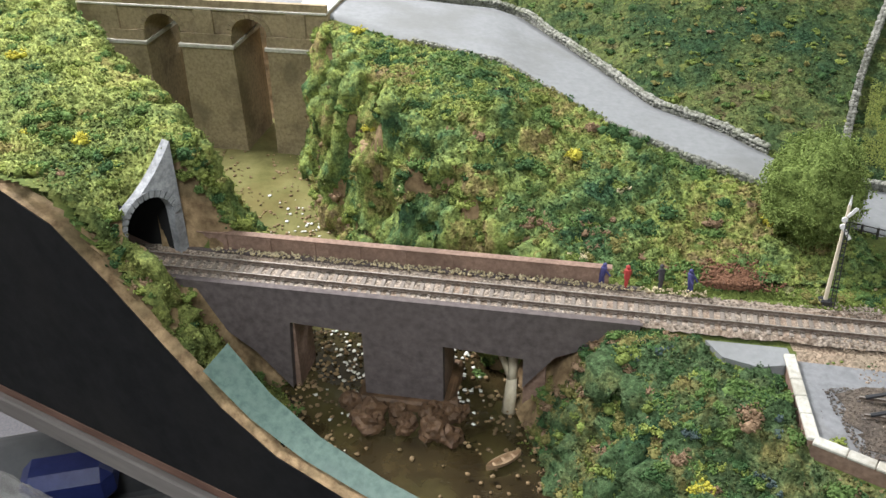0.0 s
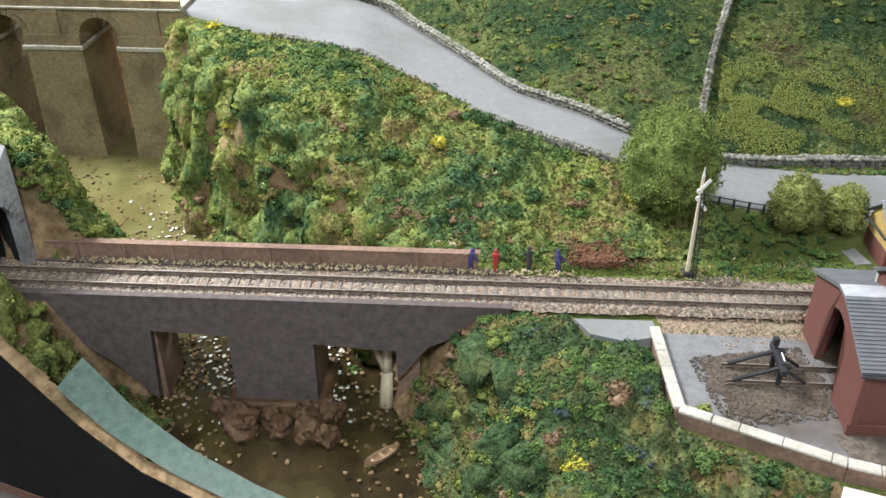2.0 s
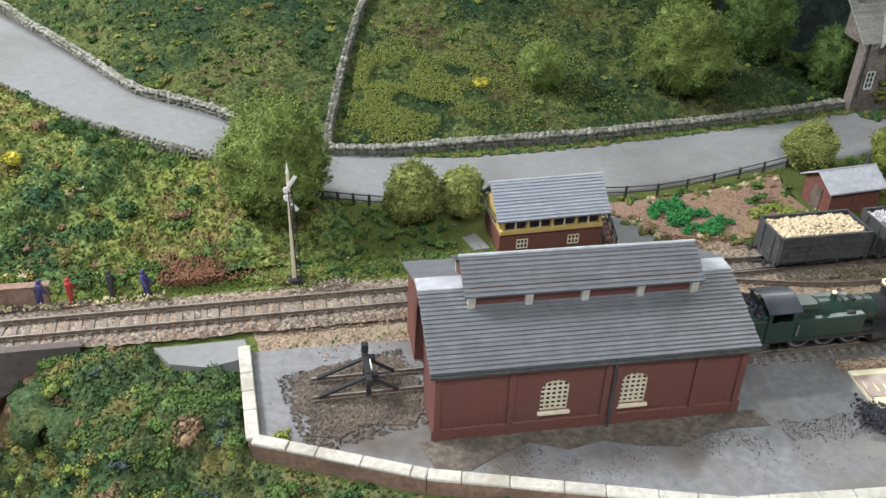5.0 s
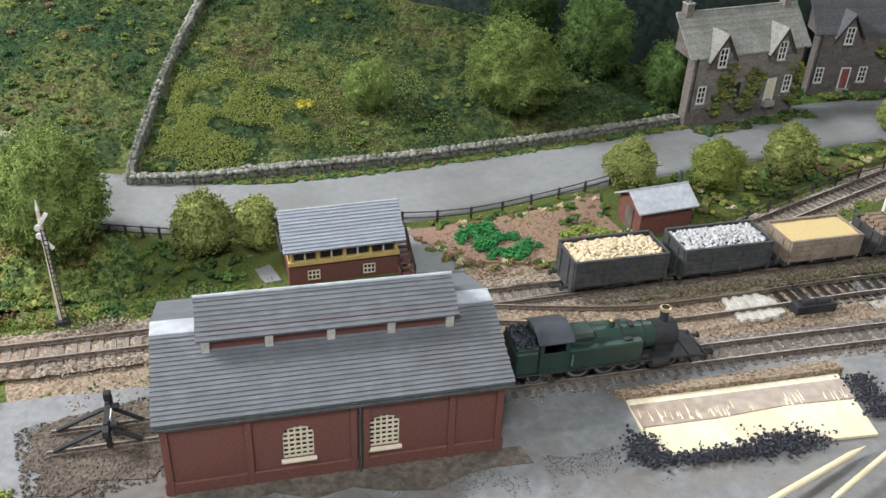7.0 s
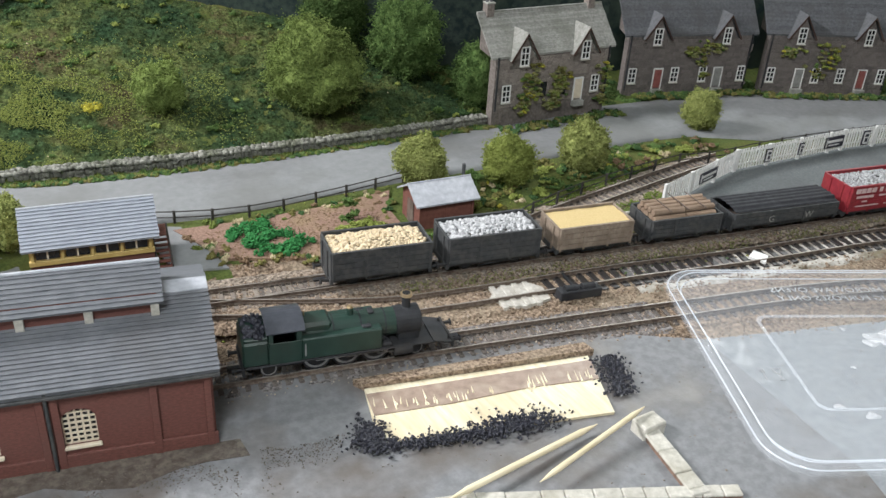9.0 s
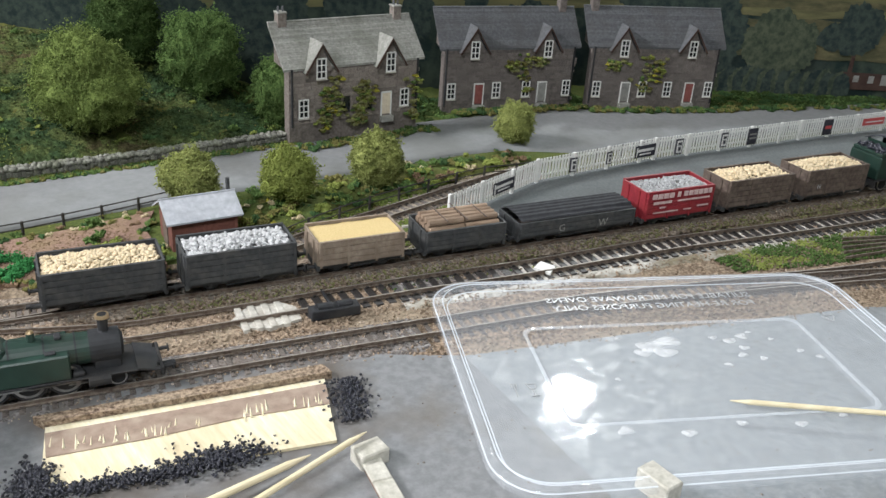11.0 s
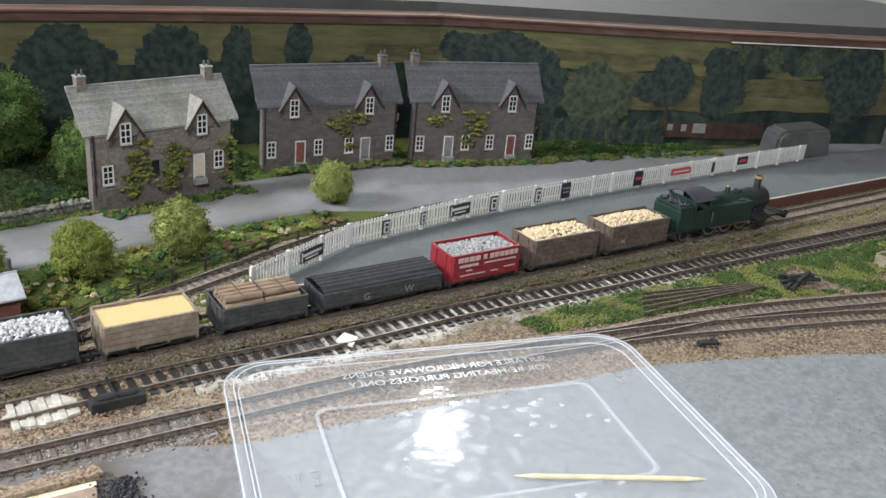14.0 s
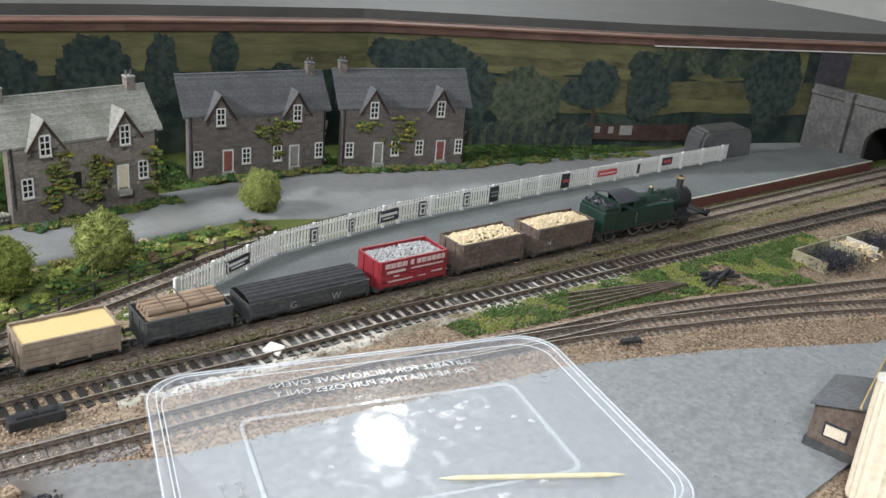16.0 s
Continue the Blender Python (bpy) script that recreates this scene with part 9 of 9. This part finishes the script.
for _ in range(90):
    t = rnd.random()
    k = rnd.choice((1, 1, 2))
    (xa, ya), (xb, yb) = YW[k], YW[k + 1]
    d = Vector((xb - xa, yb - ya)).normalized()
    off = rnd.uniform(0.006, 0.07)
    xx, yy = xa + (xb - xa) * t + d.y * off, ya + (yb - ya) * t - d.x * off
    bush(xx, yy, rnd.uniform(0.005, 0.011), rnd.choices(("dark", "mid", "grass", "russet", "olive"), (0.35, 0.3, 0.16, 0.06, 0.1))[0], max(ground_z(xx, yy), -0.05))
# hedge foot of the long wall, cottage gardens
for _ in range(620):
    a = rnd.uniform(0.39, 0.95)
    bush(a, float(road_far(a)) + rnd.uniform(-0.006, 0.003), rnd.uniform(0.002, 0.0045), rnd.choice(("mid", "grass", "olive", "dark")))
for (xa, ya, xb, yb) in ((0.945, 0.64, 1.1, 0.636), (1.15, 0.668, 1.31, 0.622), (1.31, 0.608, 1.48, 0.532), (1.48, 0.54, 1.72, 0.44)):
    for _ in range(95):
        t = rnd.random()
        bush(xa + (xb - xa) * t, ya + (yb - ya) * t - rnd.uniform(0.0, 0.014), rnd.uniform(0.003, 0.007), rnd.choice(("dark", "mid", "olive", "olive", "backtree", "grass", "dark")), 0.005)
# climbing plants on the cottage fronts
for x0, y0, ang, spans in ((0.940, 0.651, -2.5, ((0.036, 0.0, 0.025), (0.042, 0.01, 0.035), (0.049, 0.02, 0.035), (0.075, 0.004, 0.02), (0.08, 0.012, 0.032), (0.086, 0.026, 0.022), (0.141, 0.0, 0.05))), (1.148, 0.681, -16.8, ((0.1, 0.01, 0.045), (0.115, 0.04, 0.01), (0.085, 0.035, 0.012))), (1.319, 0.621, -24.5, ((0.07, 0.01, 0.045), (0.085, 0.02, 0.03), (0.03, 0.035, 0.012)))):
    for px_, z0, hh in spans:
        for _ in range(30):
            lx, lz = px_ + rnd.gauss(0, 0.005), z0 + rnd.uniform(0, hh)
            ca, sa = math.cos(math.radians(ang)), math.sin(math.radians(ang))
            bush(x0 + lx * ca + 0.003 * sa, y0 + lx * sa - 0.003 * ca, rnd.uniform(0.002, 0.0042), rnd.choice(("olive", "turf", "lime", "turf", "mid", "lime", "gold" if rnd.random() < 0.2 else "olive")), 0.012 + lz)
for k in range(64):
    u = 0.17 + 0.0046 * k
    a, b2 = on_line(u, 0.041 + rnd.gauss(0, 0.004))
    if a < 0.44:
        bush(a, b2, rnd.uniform(0.004, 0.0065), rnd.choice(("grass", "mid", "olive", "grass", "dark")), max(ground_z(a, b2), 0.0) + 0.001)
for p in along([(0.2, 0.482), (0.212, 0.474), (0.235, 0.461), (0.247, 0.461)], 0.004):
    bush(p.x, p.y - 0.003 + rnd.gauss(0, 0.002), rnd.uniform(0.006, 0.009), rnd.choice(("mid", "dark", "grass")), -0.006)
for k in range(90):
    u = 0.2 + 0.0032 * k
    a, b2 = on_line(u, 0.0435 + rnd.gauss(0, 0.0035))
    if a < 0.44:
        bush(a, b2, rnd.uniform(0.0045, 0.0075), rnd.choice(("grass", "mid", "grass", "turf")), max(ground_z(a, b2), 0.0) + 0.001)
for _ in range(150):
    a = rnd.uniform(-0.225, -0.1)
    b2 = on_line(float(u_of(a, 0.6)), 0.0)[1] + rnd.uniform(0.034, 0.07)
    bush(a, b2, rnd.uniform(0.006, 0.011), rnd.choice(("mid", "grass", "dark", "olive", "lime")), max(ground_z(a, b2), -0.02))
for _ in range(170):
    a, b2 = on_line(rnd.uniform(0.095, 0.2), rnd.uniform(-0.062, -0.027))
    bush(a, b2, rnd.uniform(0.005, 0.01), rnd.choice(("dark", "olive", "russet", "olive", "dark", "mid")), ground_z(a, b2))
for _ in range(110):
    d, up = rnd.uniform(0.02, 0.09), rnd.random()
    a, b2 = -0.239 - 0.588 * d - 0.809 * 0.014, 0.62 - 0.809 * d + 0.588 * 0.014
    if before_fascia(a, b2) > 0.012:
        bush(a, b2, rnd.uniform(0.005, 0.01), rnd.choice(("mid", "grass", "lime", "dark")), 0.01 + up * (0.056 - 0.3 * d))
for _ in range(90):
    w = mouth @ Vector((rnd.uniform(-0.02, 0.05), rnd.uniform(0.034, 0.066), 0))
    if v_of(w.x, w.y) > 0.036:
        bush(w.x, w.y, rnd.uniform(0.005, 0.009), rnd.choice(("mid", "grass", "dark", "olive", "grass")), ground_z(w.x, w.y) + 0.002)
# undergrowth between and beside the cottages, its greens darkened for the shade there
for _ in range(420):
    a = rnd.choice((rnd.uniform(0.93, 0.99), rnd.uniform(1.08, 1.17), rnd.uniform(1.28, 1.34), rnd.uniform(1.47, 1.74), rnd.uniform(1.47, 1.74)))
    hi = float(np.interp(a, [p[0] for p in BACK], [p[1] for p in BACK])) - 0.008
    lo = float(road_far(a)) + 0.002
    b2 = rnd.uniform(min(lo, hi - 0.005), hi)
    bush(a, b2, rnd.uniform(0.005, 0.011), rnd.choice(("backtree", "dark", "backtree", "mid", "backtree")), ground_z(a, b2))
# particular bushes
for a, b2, r, kd in ((0.174, 0.371, 0.0085, "gold"), (0.128, 0.712, 0.009, "gold"), (0.15, 0.345, 0.0075, "lime"), (0.146, 0.418, 0.006, "lime"), (-0.083, 0.965, 0.008, "gold"), (-0.06, 0.80, 0.007, "gold"), (-0.11, 0.75, 0.007, "gold"), (-0.30, 0.68, 0.009, "gold"), (-0.41, 0.83, 0.008, "gold"), (0.565, 0.775, 0.008, "gold"), (0.36, 0.335, 0.0095, "gold"), (0.335, 0.345, 0.009, "gold"), (0.262, 0.39, 0.006, "lime"), (0.292, 0.636, 0.007, "gold"), (0.21, 0.415, 0.011, "russet"), (0.04, 0.588, 0.007, "mid"), (0.255, 0.36, 0.009, "mid"), (0.29, 0.34, 0.009, "dark"), (0.31, 0.345, 0.008, "mid"), (0.39, 0.31, 0.007, "dark")):
    bush(a, b2, r * 1.25, kd, (ground_z(a, b2) if b2 > 0.37 or a < 0.24 else -0.02) + 0.007, 1.15)
for row, kd in (((0.612, 0.535), "emerald"), ((0.622, 0.515), "emerald"), ((0.634, 0.498), "emerald"), ((0.695, 0.505), "lime"), ((0.705, 0.49), "lime"), ((0.716, 0.475), "lime")):
    for i in range(5):
        bush(row[0] + i * 0.0075, row[1] + i * 0.001, rnd.uniform(0.009, 0.012) if kd == "emerald" else 0.0075, kd, 0.004, 1.2)
for i in range(5):
    bush(0.713 + rnd.gauss(0, 0.003), 0.522 + rnd.gauss(0, 0.003), 0.006, "mid", 0.003 + 0.004 * i)
border = [(0.585, 0.55), (0.604, 0.505), (0.66, 0.48), (0.74, 0.468), (0.75, 0.53), (0.76, 0.556), (0.69, 0.554), (0.6, 0.56)]
for p in along(border, 0.0075):
    bush(p.x + rnd.gauss(0, 0.004), p.y + rnd.gauss(0, 0.004), rnd.uniform(0.0025, 0.0055), rnd.choice(("olive", "mid", "russet", "grass", "straw", "dark")), 0.0022)
clods = [(rnd.uniform(0.6, 0.74), rnd.uniform(0.48, 0.55), 0.0024) for _ in range(1200)]
tagged(lumps("garden_clods", clods, nrng.uniform(0.0004, 0.0011, len(clods)), LEAF["russet"]), "loose reddish brown clods on the garden soil", "soil", kind="stuff")
for i in range(10):
    bush(0.598 + rnd.gauss(0, 0.006), 0.535 - 0.004 * i, 0.004, rnd.choice(("straw", "olive")), 0.002)
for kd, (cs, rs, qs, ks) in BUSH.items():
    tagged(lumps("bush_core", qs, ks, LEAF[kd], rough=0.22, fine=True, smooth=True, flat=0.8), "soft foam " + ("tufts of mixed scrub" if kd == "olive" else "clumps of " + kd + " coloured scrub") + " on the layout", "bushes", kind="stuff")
    tagged(lumps("bushes", cs, rs, LEAF[kd], rough=0.6, thin=True), {"dark": "dark blue green", "mid": "fresh green", "grass": "grass green", "lime": "yellow green", "olive": "olive brown", "russet": "russet", "gold": "bright yellow flowering", "straw": "pale straw coloured", "heather": "blue grey heather", "emerald": "emerald green cabbage", "turf": "dry olive", "backtree": "shade-darkened green"}[kd] + " foam bushes on the layout", "bushes", kind="stuff")

# turf between the running lines at the station end
t1 = []
for _ in range(5200):
    u, v = rnd.uniform(0.72, 1.95), rnd.uniform(-0.045, -0.0135)
    a, b2 = on_line(u, v)
    if noise.noise((a * 45, b2 * 45, 5)) > -0.3 and b2 > np.interp(a, [p[0] for p in LOOP], [p[1] for p in LOOP]) + 0.012:
        t1.append((a, b2, -0.0007))
for _ in range(3200):
    u, v = rnd.uniform(0.93, 1.95), rnd.uniform(0.012, 0.027)
    t1.append((*on_line(u, v), -0.0004))
tagged(lumps("turf", t1, nrng.uniform(0.0006, 0.0014, len(t1)), LEAF["turf"], thin=True), "short olive turf between the running lines", "turf", kind="stuff")
t2, t4 = [], []
for _ in range(60000):
    a, b2 = rnd.uniform(1.12, 1.75), rnd.uniform(0.03, 0.27)
    lo, hi = np.interp(a, [p[0] for p in SIDE], [p[1] for p in SIDE]) + 0.022, np.interp(a, [p[0] for p in LOOP], [p[1] for p in LOOP]) - 0.02
    if lo < b2 < hi and noise.noise((a * 22, b2 * 22, 8)) > -0.34 and a < 1.62 and not (1.49 < a < 1.7 and b2 < 0.125):
        (t2 if noise.noise((a * 30, b2 * 30, 4)) > 0.12 else t4).append((a, b2, -0.001 + rnd.uniform(0, 0.0012)))
tagged(lumps("turf", t2, nrng.uniform(0.0006, 0.0014, len(t2)), LEAF["meadow"], thin=True), "fresh green turf beside the sidings", "turf", kind="stuff")
tagged(lumps("turf", t4, nrng.uniform(0.0007, 0.0016, len(t4)), LEAF["mid"], rough=0.6, thin=True), "dark mossy turf beside the sidings", "turf", kind="stuff")
t3 = []
for _ in range(7000):
    a, b2 = rnd.uniform(0.80, 1.0), rnd.uniform(0.40, 0.5)
    ok = built(np.array([a]), np.array([b2]))[0] and v_of(a, b2) > 0.022
    if ok and noise.noise((a * 60, b2 * 60, 2)) > -0.15:
        t3.append((a, b2, -0.0005))
tagged(lumps("turf", t3, nrng.uniform(0.0006, 0.0014, len(t3)), LEAF["grass"], smooth=True), "grass between the bay line and main line", "turf", kind="stuff")
fringe = []
for _ in range(5200):
    u = rnd.uniform(0.14, 0.46)
    a, b2 = on_line(u, 0.026 + abs(rnd.gauss(0, 0.013)))
    fringe.append((a, b2, max(ground_z(a, b2), -0.002)))
tagged(lumps("grass_fringe", fringe, nrng.uniform(0.0006, 0.0018, len(fringe)), LEAF["grass"], smooth=True), "dry olive grass fringe along the ballast", "grass", kind="stuff")
weeds = []
for _ in range(700):
    u = rnd.uniform(-0.2, 0.22)
    weeds.append((*on_line(u, rnd.uniform(0.022, 0.029)), 0.0 + rnd.uniform(0, 0.002)))
tagged(lumps("straw_weeds", weeds, nrng.uniform(0.0006, 0.0016, len(weeds)), LEAF["straw"]), "pale straw weeds along the parapet foot", "weeds", kind="stuff")
spoil = [(*on_line(rnd.gauss(0.24, 0.011), 0.033 + abs(rnd.gauss(0, 0.016))), 0) for _ in range(2200)]
spoil = [(a, b2, max(ground_z(a, b2), 0.0) + rnd.uniform(0.003, 0.009)) for a, b2, _ in spoil]
tagged(lumps("red_earth", spoil, nrng.uniform(0.0007, 0.0016, len(spoil)), surface("red_earth", (0.11, 0.05, 0.028), (0.22, 0.11, 0.06), 300, 0.95, 0.6)), "reddish dug earth beside the track gang", "earth", kind="stuff")
gravel = [(0.335 + rnd.gauss(0, 0.016), 0.531 + rnd.gauss(0, 0.006), 0.0) for _ in range(300)]
tagged(lumps("pale_gravel", gravel, nrng.uniform(0.0005, 0.0012, len(gravel)), M_STONE), "pale gravel round the signal foot", "gravel", kind="stuff")
flecks = []
for _ in range(1500):
    a, b2 = rnd.uniform(0.62, 1.5), rnd.uniform(-0.06, 0.25)
    if b2 < np.interp(a, [0.62, 0.86, 1.0, 1.16, 1.28, 1.4, 1.62], [0.33, 0.258, 0.214, 0.158, 0.09, 0.008, -0.035]) and noise.noise((a * 25, b2 * 25, 6)) > -0.1 and a > 0.62 + 0.9 * max(0.0, 0.2 - b2) * 0.4:
        flecks.append((a, b2, -0.0011))
tagged(lumps("yard_flecks", flecks, nrng.uniform(0.0003, 0.0009, len(flecks)), M_GRIT, flat=0.5), "dark flecks and crumbs on the painted yard", "grit", kind="stuff")
